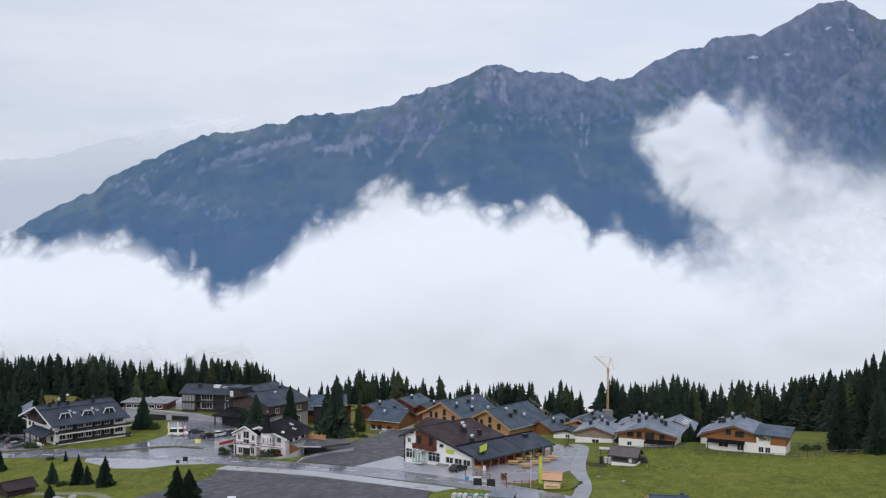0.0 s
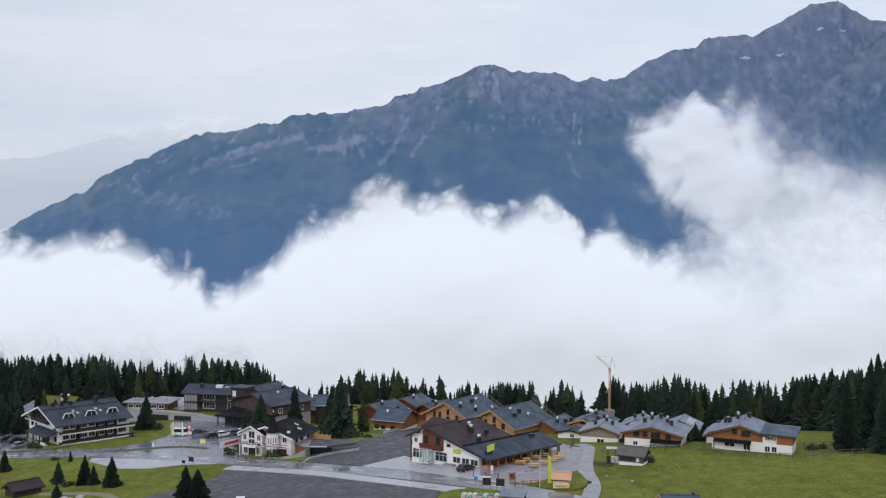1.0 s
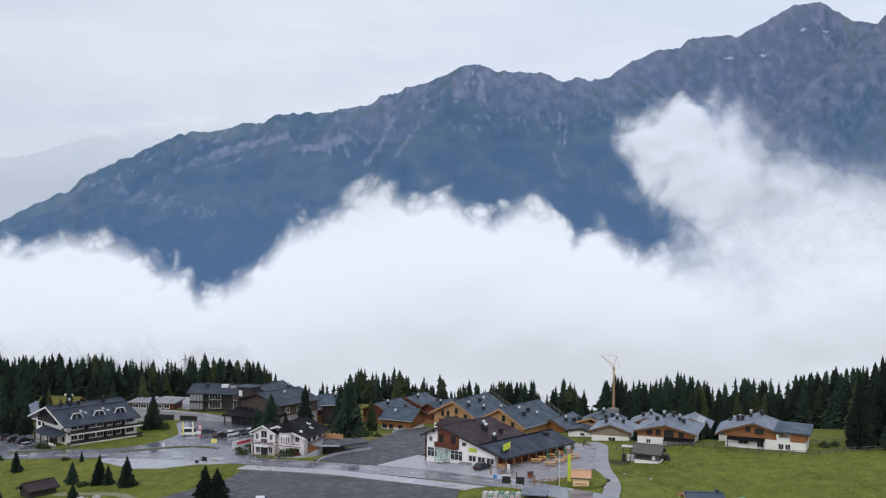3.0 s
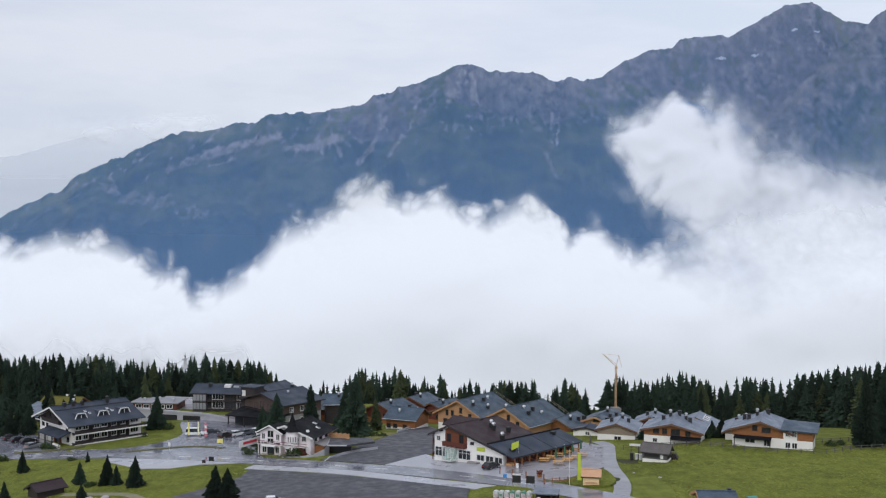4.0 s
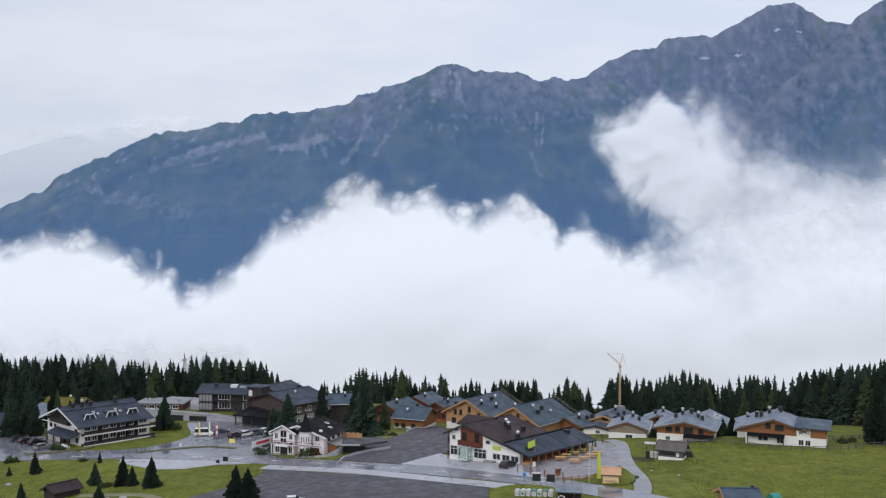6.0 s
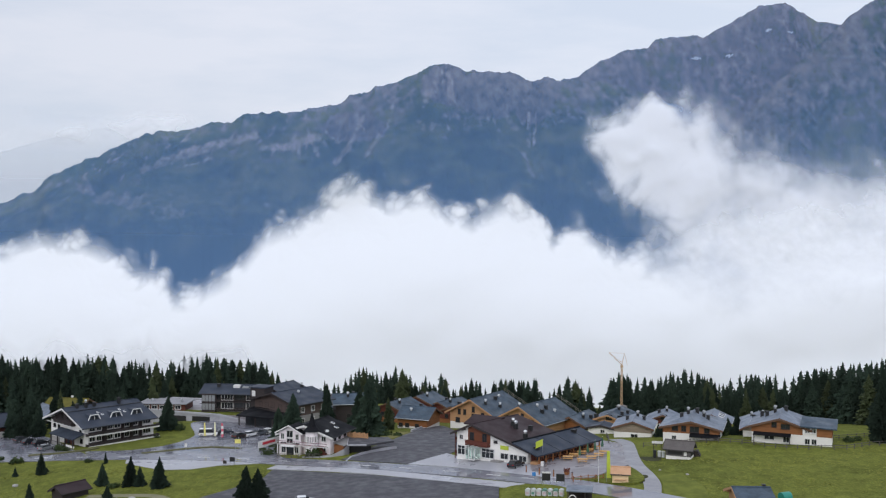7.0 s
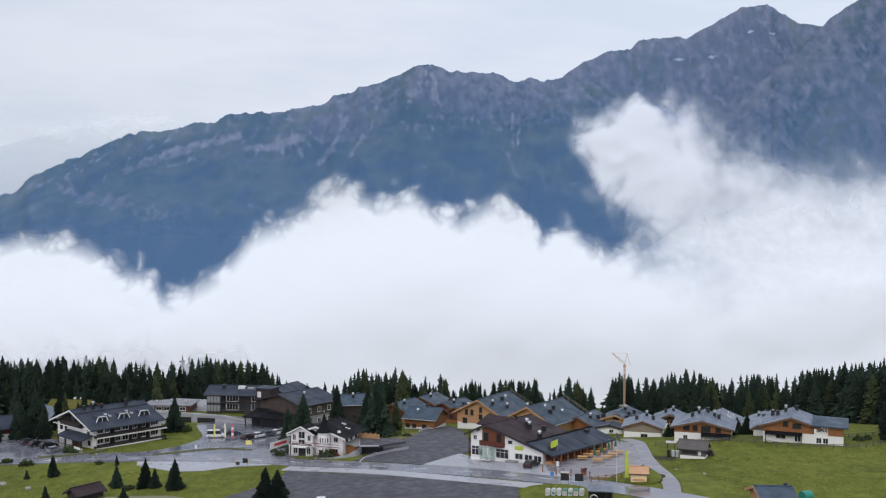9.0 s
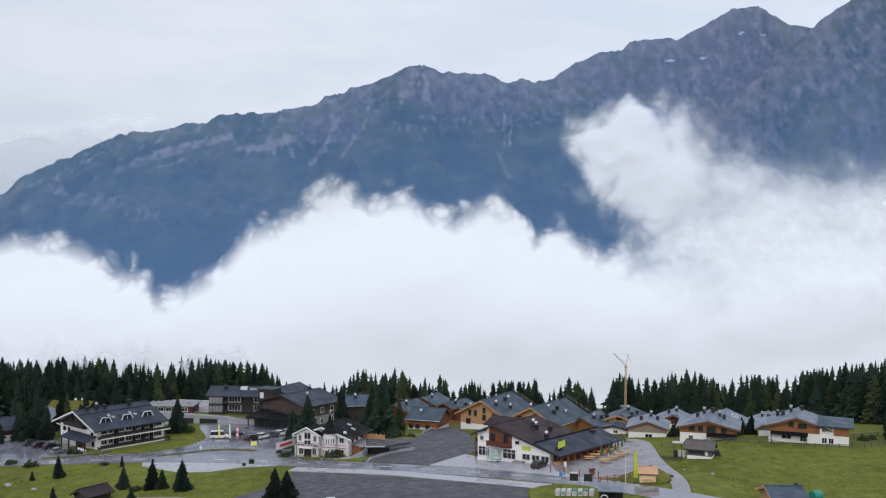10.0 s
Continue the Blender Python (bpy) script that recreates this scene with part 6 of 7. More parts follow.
# ---- the dark hotel on its terrace ----
def hotel_terrace():
    h = thing("hotel_terrace", -78, 311, -9.5, -15, "concrete garage terrace with ramp wall below the hotel", "terrace")
    bm = bmesh.new()
    slab(bm, [(-24, 0, 3.5), (20, 0, 3.5), (20, 26, 3.5), (-24, 26, 3.5)], 9.0)
    part("deck", bm, M_PAVING, h, "paved terrace deck")
    bm = bmesh.new()
    slab(bm, [(-19, 0.4, 3.6), (9, 0.4, 3.6), (9, 5.2, 3.6), (-8, 5.8, 3.6), (-19, 4.0, 3.6)], 0.09)
    part("lawn", bm, M_MOWN, h, "strip of lawn along the parapet")
    bm = bmesh.new()
    prism(bm, [(-20, -3), (14, -3), (14, 1.6), (4, 3.4), (-20, 4.0)], -0.5, 0.0)
    part("ramp_wall", bm, M_CONCRETE, h, "pale concrete ramp wall")
    bm = bmesh.new()
    prism(bm, [(-20.2, 3.9), (4, 3.3), (14.2, 1.5), (14.2, 2.0), (4, 3.85), (-20.2, 4.45)][::1], -0.75, 0.1)
    part("parapet", bm, M_CONCRETE, h, "pale concrete parapet")
    # Black panels on the wall paint the shade inside two garage openings.
    for x in (-12, -4.5):
        bm = bmesh.new()
        box(bm, x, x + 5.6, -0.56, -0.44, -1, 2.9)
        part("garage_door", bm, M_BLACK, h, "black panel standing in for a shaded garage opening")
    return h


hotel_terrace()


M_PALEWALL = material("pale_rose_render", (0.42, 0.38, 0.37), (0.32, 0.29, 0.285), 0.85, scale=0.3)
M_WOODBROWN = material("brown_weathered_timber", (0.1, 0.068, 0.058), (0.06, 0.042, 0.038), 0.8, scale=0.5, fine=3.0, stretch=(1, 1, 5), bump=0.3)


def long_block():
    w, l = 10.0, 16.0
    h = gable_house("hotel", -79.4, 320.5, -5.4, -98, w, l, 5.3, 7.0, M_PALEWALL, M_WOODBROWN, 2.6, M_ROOFDARK, "long two-storey dark hotel wing with glazed balconies", over=1.0, category="hotel", sunk=3)
    for up in (0.2, 2.75):
        bm = bmesh.new()
        box(bm, w / 2, w / 2 + 1.2, 0.3, l - 0.3, up - 0.18, up)
        part("balcony", bm, M_WOODDARK, h)
        bm = bmesh.new()
        for z in (0.3, 0.6, 0.9):
            box(bm, w / 2 + 1.14, w / 2 + 1.2, 4.4, l - 0.4, up + z - 0.04, up + z + 0.04)
        for q in range(9):
            y = 4.4 + (l - 4.9) * q / 8
            box(bm, w / 2 + 1.12, w / 2 + 1.22, y, y + 0.1, up, up + 2.5 if q % 2 == 0 else up + 0.95)
        part("balustrade", bm, M_WOODDARK, h, "dark open balcony rail with posts")
        for k, (ww, mat) in enumerate(((3.6, M_FRAME), (1.0, M_WOODDARK), (3.4, M_FRAME), (3.2, M_WOODDARK), (1.6, M_FRAME))):
            window(h, on_wall("right", (2.0, 4.9, 7.6, 11.4, 14.3)[k], up + 1.25, w + 0.1), ww, 1.7, mat, bars=3 if ww > 2 else 1)
    bm = bmesh.new()
    box(bm, w / 2 + 0.05, w / 2 + 1.1, 0.1, 4.2, -0.4, 4.9)
    bay = part("glazed_bay", bm, M_PALEGLASS, h, "pale glazed corner bay")
    for zz in (-0.4, 2.1, 4.6):
        bm = bmesh.new()
        box(bm, w / 2 + 0.02, w / 2 + 1.2, 0.05, 4.25, zz, zz + 0.4)
        part("floor_band", bm, M_WOODDARK, bay, "dark floor band")
    for q in range(5):
        bm = bmesh.new()
        box(bm, w / 2 + 1.06, w / 2 + 1.16, 0.1 + q * 1.0, 0.22 + q * 1.0, -0.4, 4.9)
        part("mullion", bm, M_WOODDARK, bay)
    chimney(h, 1.5, 4.0, 6.4, 0.9, 0.9, False)
    for y0, y1 in ((8.6, 10.6), (11.4, 14.0)):
        bm = bmesh.new()
        box(bm, 0.7, 2.2, y0, y1, 5.6, 7.1 if y0 < 10 else 6.7)
        part("roof_unit", bm, M_FRAME if y0 < 10 else M_METAL, h, "pale rooftop plant housing")
    return h


M_PALEGLASS = material("pale_reflecting_glass", (0.3, 0.31, 0.32), (0.2, 0.21, 0.22), 0.15, scale=0.5, bump=0)
long_block()


def lift_tower():
    h = thing("lift_tower", -63.0, 309.5, -7.4, -25, "dark boxy lift tower between the hotel wings", "tower")
    bm = bmesh.new()
    box(bm, -2.4, 2.4, 0, 5, -3, 9.4)
    part("shaft", bm, M_WOODDARK, h)
    bm = bmesh.new()
    box(bm, -2.8, 2.8, -0.4, 5.4, 9.4, 9.7)
    part("cap", bm, M_ROOFDARK, h)
    bm = bmesh.new()
    box(bm, -1.9, -0.7, -0.08, 0.05, 6.9, 8.6)
    part("sign_panel", bm, M_FRAME, h, "white sign panel")


lift_tower()


def hall():
    w, l = 17.0, 14.5
    h = gable_house("hotel_hall", -57.3, 303.5, -7.6, -42, w, l, 7.0, 9.3, M_GREYWALL, M_WOODBROWN, 3.2, M_ROOFDARK, "broad dark timber hotel hall with low slate roof", over=1.4, category="hotel", sunk=4)
    for a, u in ((-6, 5.2), (-3.4, 5.2), (-0.8, 5.6), (2.4, 5.2), (5.4, 5.0)):
        window(h, on_wall("front", a, u), 1.3, 1.5, M_WOODDARK)
    balcony(h, on_wall("front", -1.5, 3.3), 11, 1.2, M_WOODDARK)
    for a in (3, 7, 11):
        window(h, on_wall("right", a, 4.8, w + 0.1), 1.2, 1.3)
        window(h, on_wall("right", a, 1.6, w), 1.2, 1.3)
    roof_vent(h, 2.5, 7, 8.6)
    chimney(h, -2, 12.5, 8.7, 0.7, 1.0)
    return h


hall()
chalet(-60.5, 319.0, -7.6, -30, 12.0, 12.0, 6.6, 8.8, M_WOODDARK, M_WOODDARK, 3.0, M_ROOFDARK, "rear wing of the dark hotel with slate roof", fascia=M_WOODDARK)


def canopy():
    h = thing("entrance_canopy", -60.2, 297.2, -7.6, -25, "low black entrance canopy on posts", "canopy")
    bm = bmesh.new()
    slab(bm, [(-8.6, 0, 3.3), (9.0, 0, 3.3), (9.0, 9, 4.3), (-8.6, 9, 4.3)], 0.4)
    part("roof", bm, M_ROOFBLACK, h)
    for x in (-8, -2.6, 3, 8.4):
        bm = bmesh.new()
        box(bm, x - 0.15, x + 0.15, 0.5, 0.8, -1, 3.3)
        part("post", bm, M_WOODDARK, h)
    bm = bmesh.new()
    box(bm, -8, 8.5, 4, 4.3, -1, 3.5)
    part("glazed_front", bm, M_GLASS, h)


canopy()


def flat_annex():
    h = thing("flat_roof_annex", -91.5, 317.5, -7.2, -6, "low red-brown annex with white gravel roof", "annex")
    bm = bmesh.new()
    box(bm, -7.5, 6.0, 0, 8, -1, 3.2)
    part("wall", bm, M_WOODRED, h)
    bm = bmesh.new()
    box(bm, -8.2, 6.7, -0.9, 8.8, 3.2, 3.5)
    part("roof", bm, M_GRAVELROOF, h, "flat pale gravel roof")
    bm = bmesh.new()
    box(bm, -7.55, 6.05, -0.06, 0.0, -1, 1.2)
    part("base", bm, M_PLASTER, h, "white rendered base")
    for a in (-5.8, -3.4, -1.0, 1.4, 3.8):
        window(h, pose(a, 0, 2.25), 1.6, 0.9, edge=0.16)
    for a, b in ((-5, 3), (-1, 5), (4, 3)):
        roof_vent(h, a, b, 3.6)


M_GRAVELROOF = material("gravel_roof", (0.3, 0.3, 0.32), (0.2, 0.2, 0.215), 0.8, scale=0.4, fine=3.0, bump=0.1)
flat_annex()


# ---- the ramp into the underground garage ----
def garage_ramp():
    h = thing("garage_ramp", -34.0, 236.0, -3.0, 0, "concrete underground garage ramp with curved walls", "garage")
    def curb(points, tops, low, name, label):
        bm = bmesh.new()
        a = [[bm.verts.new((x + sx, y + sy, z)) for x, y, z in [(p[0], p[1], t) for p, t in zip(points, tops)]] for sx, sy in ((-0.2, -0.2), (0.2, 0.2))]
        b = [[bm.verts.new((x + sx, y + sy, low)) for x, y in points] for sx, sy in ((-0.2, -0.2), (0.2, 0.2))]
        for k in range(len(points) - 1):
            for q in ([a[0][k], a[0][k + 1], a[1][k + 1], a[1][k]], [b[0][k], b[0][k + 1], a[0][k + 1], a[0][k]], [a[1][k], a[1][k + 1], b[1][k + 1], b[1][k]]):
                bm.faces.new(q)
        for k in (0, len(points) - 1):
            bm.faces.new([a[0][k], a[1][k], b[1][k], b[0][k]])
        part(name, bm, M_CONCRETE, h, label)
    curb([(0.2, -1.6), (1.2, 1.5), (4.0, 5.5), (8.0, 9.5), (11.6, 12.0)], [0.5, 0.9, 1.0, 0.95, 0.9], -2, "ramp_wall", "pale curved ramp wall")
    curb([(-10.0, 5.0), (-6.0, 4.2), (-3.0, 4.6), (-0.6, 6.0), (0.4, 7.0)], [0.1, 0.3, 0.6, 1.5, 2.3], -2, "retaining_wall", "pale curved retaining wall")
    bm = bmesh.new()
    slab(bm, [(0.2, 7.0, 2.3), (4.3, 7.0, 2.3), (11.0, 12.6, 2.0), (9.6, 17.0, 2.0), (0.2, 15.0, 2.3)], 0.45)
    part("deck", bm, M_DARKLOT, h, "dark flat deck over the garage")
    bm = bmesh.new()
    tube(bm, (0.2, 6.9, 2.2), (4.6, 6.9, 2.2), 0.18, n=8)
    part("lintel", bm, M_CONCRETE, h, "pale rounded lintel")
    # A black panel under the deck paints the darkness of the garage mouth.
    bm = bmesh.new()
    box(bm, 0.4, 5.6, 9.5, 9.7, -1, 1.8)
    part("gate", bm, M_BLACK, h, "black panel standing in for the shade in the garage mouth")
    bm = bmesh.new()
    box(bm, 0.0, 0.3, 7.1, 15.0, -1.5, 2.2)
    part("side_wall", bm, M_CONCRETE, h)


garage_ramp()


ts = thing("timber_screen", -31.8, 251.5, -1.2, -20, "orange timber screen fence beside the guesthouse", "fence")
for q in range(14):
    bm = bmesh.new()
    box(bm, -2.8 + q * 0.4, -2.46 + q * 0.4, -0.04, 0.04, -2.0, 1.5 + 0.12 * (q % 3))
    part("board", bm, M_WOODLIGHT, ts)
bm = bmesh.new()
box(bm, -2.9, 2.8, 0.04, 0.12, 0.6, 0.75)
part("crossbar", bm, M_WOODLIGHT, ts)


# ---- small buildings ----
M_SHEDWALL = material("grey_weathered_boards", (0.13, 0.12, 0.12), (0.08, 0.075, 0.075), 0.85, scale=0.5, fine=3.0, stretch=(1, 1, 5), bump=0.3)


def meadow_shed():
    w, l = 3.6, 5.2
    h = gable_house("meadow_shed", 35.2, 219.2, 1.4, -117, w, l, 2.55, 3.75, M_PLASTER, M_SHEDWALL, 0.75, M_ROOFSHED, "small dark timber shed with white base and weathered roof", over=0.55, category="shed", sunk=1.5, fascia=M_WOODDARK)
    bm = bmesh.new()
    box(bm, w / 2 + 0.05, w / 2 + 0.13, 0.4, 3.5, 1.1, 2.1)
    part("shutter", bm, M_BLACK, h, "dark closed shutter")
    bm = bmesh.new()
    box(bm, w / 2 + 0.05, w / 2 + 0.13, 3.8, 4.4, 0.95, 2.15)
    part("notice", bm, M_FRAME, h, "white notice board")
    bm = bmesh.new()
    box(bm, -1.2, 1.2, l, l + 0.08, 0.85, 2.45)
    part("hatch", bm, M_BLACK, h)
    return h


M_ROOFSHED = material("weathered_shingle_roof", (0.13, 0.115, 0.11), (0.075, 0.066, 0.062), 0.8, scale=0.6, fine=4.0, bump=0.3)
meadow_shed()
M_PINE = material("pale_new_pine", (0.8, 0.6, 0.36), (0.68, 0.48, 0.26), 0.7, scale=0.6, fine=3.0, stretch=(1, 1, 4), bump=0.2)


M_PINEROOF = material("reddish_board_roof", (0.6, 0.36, 0.22), (0.48, 0.27, 0.15), 0.7, scale=0.6, fine=3.0, bump=0.2)


def kiosk():
    h = gable_house("timber_kiosk", 21.5, 196.4, 1.6, 78, 2.6, 3.0, 2.3, 3.1, M_PINE, M_PINE, 1.5, M_PINEROOF, "small pale pine kiosk with reddish board roof", over=0.4, category="kiosk", sunk=0.25, fascia=M_WOODLIGHT, thick=0.12, back_over=0.4)
    bm = bmesh.new()
    box(bm, -1.37, -1.3, 0.5, 2.5, 0.95, 1.85)
    part("shutter", bm, M_PINE, h)
    bm = bmesh.new()
    box(bm, -1.6, -1.3, 0.4, 2.6, 0.84, 0.92)
    part("counter_shelf", bm, M_PINEROOF, h)
    for x in (-1.2, 1.2):
        for y in (0.15, 2.85):
            bm = bmesh.new()
            box(bm, x - 0.08, x + 0.08, y - 0.08, y + 0.08, -0.9, -0.2)
            part("leg", bm, M_WOODDARK, h)


kiosk()
gable_house("hay_barn", -90.6, 212.0, -4.6, -41, 3.8, 5.8, 1.7, 2.7, M_WOODDARK, M_WOODDARK, 1.2, M_ROOFBROWN, "dark weathered hay barn with brown roof", over=0.6, category="barn", sunk=2, fascia=M_WOODDARK)


def roadside_shelter():
    h = thing("bin_shelter", 9.8, 184.2, 1.3, -14, "small flat-roofed shelter beside the bins", "shelter")
    bm = bmesh.new()
    slab(bm, [(-2.2, -2.0, 2.5), (2.4, -2.0, 2.5), (2.4, 2.0, 2.6), (-2.2, 2.0, 2.6)], 0.2)
    part("roof", bm, M_ROOFPALE, h, "pale grey flat roof")
    bm = bmesh.new()
    for q in range(8):
        a0, a1 = math.pi * q / 8, math.pi * (q + 1) / 8
        tube(bm, (-1.0 + 0.7 * math.cos(a0), -2.05, 0.9 + 0.9 * math.sin(a0)), (-1.0 + 0.7 * math.cos(a1), -2.05, 0.9 + 0.9 * math.sin(a1)), 0.09, n=6)
    part("arch", bm, M_FRAME, h, "white arched hoop")
    bm = bmesh.new()
    box(bm, -2.0, 2.2, 1.5, 1.65, -0.6, 2.4)
    box(bm, 1.0, 1.15, -1.6, 1.5, -0.6, 2.4)
    part("wall", bm, M_WOODDARK, h)
    for x in (-2.0, 2.1):
        bm = bmesh.new()
        box(bm, x, x + 0.12, -1.7, -1.58, -0.6, 2.35)
        part("post", bm, M_WOODDARK, h)


roadside_shelter()
M_BIN = material("pale_bin_plastic", (0.6, 0.62, 0.62), (0.45, 0.47, 0.47), 0.5, scale=1.5)
M_STICKER = material("pale_rose_sticker", (0.55, 0.42, 0.44), (0.45, 0.34, 0.36), 0.5, scale=1.5)
M_BINGREEN = material("green_bin_plastic", (0.12, 0.26, 0.2), (0.08, 0.2, 0.15), 0.5, scale=1.5)
for k in range(7):
    bx, by = 1.4 + k * 0.98, 190.2 - k * 0.36
    b = thing("recycling_bin", bx, by, ground_z(bx, by) + 0.28, -20, "pale recycling bin with rounded lid in a row", "bin", "row of recycling bins")
    bm = bmesh.new()
    box(bm, -0.42, 0.42, -0.45, 0.45, 0.05, 1.0)
    bmesh.ops.bevel(bm, geom=list(bm.edges), offset=0.08, segments=2, affect="EDGES")
    part("body", bm, M_BIN, b)
    bm = bmesh.new()
    prism(bm, [(-0.46, 1.0), (0.46, 1.0), (0.4, 1.22), (0.15, 1.34), (-0.15, 1.34), (-0.4, 1.22)], -0.48, 0.48)
    part("lid", bm, M_BINGREEN if k in (3, 5) else M_BIN, b)
    bm = bmesh.new()
    box(bm, -0.28, 0.28, -0.475, -0.455, 0.35, 0.8)
    part("sticker", bm, M_BINGREEN if k % 3 == 1 else M_STICKER, b, "coloured waste sticker")


def near_lodge():
    """Blue-grey roof of a lodge at the lower edge of the meadow."""
    h = gable_house("lodge", 33.4, 167.5, 2.6, 90 - 4, 9.0, 5.2, 2.2, 3.7, M_WOODLIGHT, M_WOODLIGHT, 1.2, M_ROOFGREY, "low lodge with blue-grey sheet roof in the meadow", over=0.8, category="lodge", sunk=2, fascia=M_WOODLIGHT)
    h.matrix_world = pose(34.2, 172.2, 3.3, 0, 0, -94)
    chimney(h, -0.2, 4.7, 3.5, 0.5, 0.5, False)


near_lodge()
M_TEAL = material("teal_tarpaulin", (0.03, 0.28, 0.22), (0.02, 0.2, 0.16), 0.5, scale=1.0)
tk = thing("round_tank", 43.2, 173.8, ground_z(42.6, 173.4), 20, "teal round water tank beside the lodge", "tank")
bm = bmesh.new()
tube(bm, (-0.8, 0, 1.0), (1.0, 0, 1.0), 0.85, n=16)
part("drum", bm, M_TEAL, tk, smooth=False)
for x in (-0.7, 1.1):
    bm = bmesh.new()
    box(bm, x - 0.12, x + 0.12, -0.8, 0.8, -0.4, 0.4)
    part("stand", bm, M_GREYWALL, tk)


# ---- low wall along the back of the car park ----
def lot_wall():
    line = rounded([(-18.2, 282.5), (-15.5, 291.2), (-12.0, 306.4)], closed=False)
    verts, faces = [], []
    for k, (x, y) in enumerate(line):
        z = ground_z(x, y)
        for dx, dz in ((-0.2, -0.6), (-0.2, 0.65), (0.2, 0.65), (0.2, -0.6)):
            verts.append((x + dx, y, z + dz))
    for k in range(len(line) - 1):
        for q in range(3):
            a = k * 4 + q
            faces.append((a, a + 1, a + 5, a + 4))
    faces += [(0, 1, 2, 3), (len(verts) - 1, len(verts) - 2, len(verts) - 3, len(verts) - 4)]
    me = bpy.data.meshes.new("retaining_wall")
    me.from_pydata(verts, [], faces)
    me.materials.append(M_CONCRETE)
    tagged(new("retaining_wall", me), "low pale concrete wall behind the car park", "wall")


lot_wall()


# ---- crane ----
def crane():
    h = thing("construction_crane", 52.5, 341.0, -20, 12, "orange luffing-jib construction crane behind the chalets", "crane")
    bm = bmesh.new()
    s, top = 0.22, 24.5
    for a in (-s, s):
        for b in (-s, s):
            tube(bm, (a, b, 0), (a, b, top), 0.06, n=5)
    n = 18
    for k in range(n):
        z0, z1 = top * k / n, top * (k + 1) / n
        f = 1 if k % 2 else -1
        for b in (-s, s):
            tube(bm, (-s * f, b, z0), (s * f, b, z1), 0.03, n=4)
            tube(bm, (b, -s * f, z0), (b, s * f, z1), 0.03, n=4)
    part("mast", bm, M_CRANE, h, "orange lattice mast")
    bm = bmesh.new()
    box(bm, -0.35, 0.35, -0.35, 0.35, 23.4, 24.2)
    part("cab", bm, M_CRANE, h)
    bm = bmesh.new()
    for b in (-0.25, 0.25):
        tube(bm, (0, b, 24.3), (-4.6, b, 28.4), 0.045, n=4)
    tube(bm, (0, 0, 25.1), (-4.6, 0, 28.5), 0.06, n=4)
    for k in range(6):
        f = k / 6
        tube(bm, (-4.6 * f, -0.25, 24.3 + 4.1 * f), (-4.6 * f - 0.4, 0.4, 24.7 + 4.1 * f), 0.05, n=4)
    part("jib", bm, M_CRANE, h, "raised orange jib")
    bm = bmesh.new()
    tube(bm, (0, 0, 24.2), (0.9, 0, 28.0), 0.08, n=5)
    tube(bm, (0.9, 0, 28.0), (-4.6, 0, 28.5), 0.03, n=4)
    tube(bm, (0.9, 0, 28.0), (2.0, 0, 24.0), 0.05, n=4)
    part("a_frame", bm, M_CRANE, h)
    bm = bmesh.new()
    box(bm, -1.4, 1.4, -1.4, 1.4, -2, 10.8)
    part("base", bm, M_GREYWALL, h, "grey ballast base")


crane()


# ---- vehicles ----
M_TYRE = material("tyre_rubber", (0.02, 0.02, 0.02), (0.012, 0.012, 0.012), 0.8, scale=3)
M_LAMP = material("lamp_lens", (0.7, 0.7, 0.68), (0.55, 0.55, 0.53), 0.1, scale=2)
M_REDLAMP = material("red_lamp_lens", (0.35, 0.02, 0.02), (0.25, 0.01, 0.01), 0.15, scale=2)
PAINTS = {}


def paint(colour):
    if colour not in PAINTS:
        PAINTS[colour] = material("car_paint", colour, tuple(c * 0.9 for c in colour), 0.22, scale=1.0, bump=0)
    return PAINTS[colour]


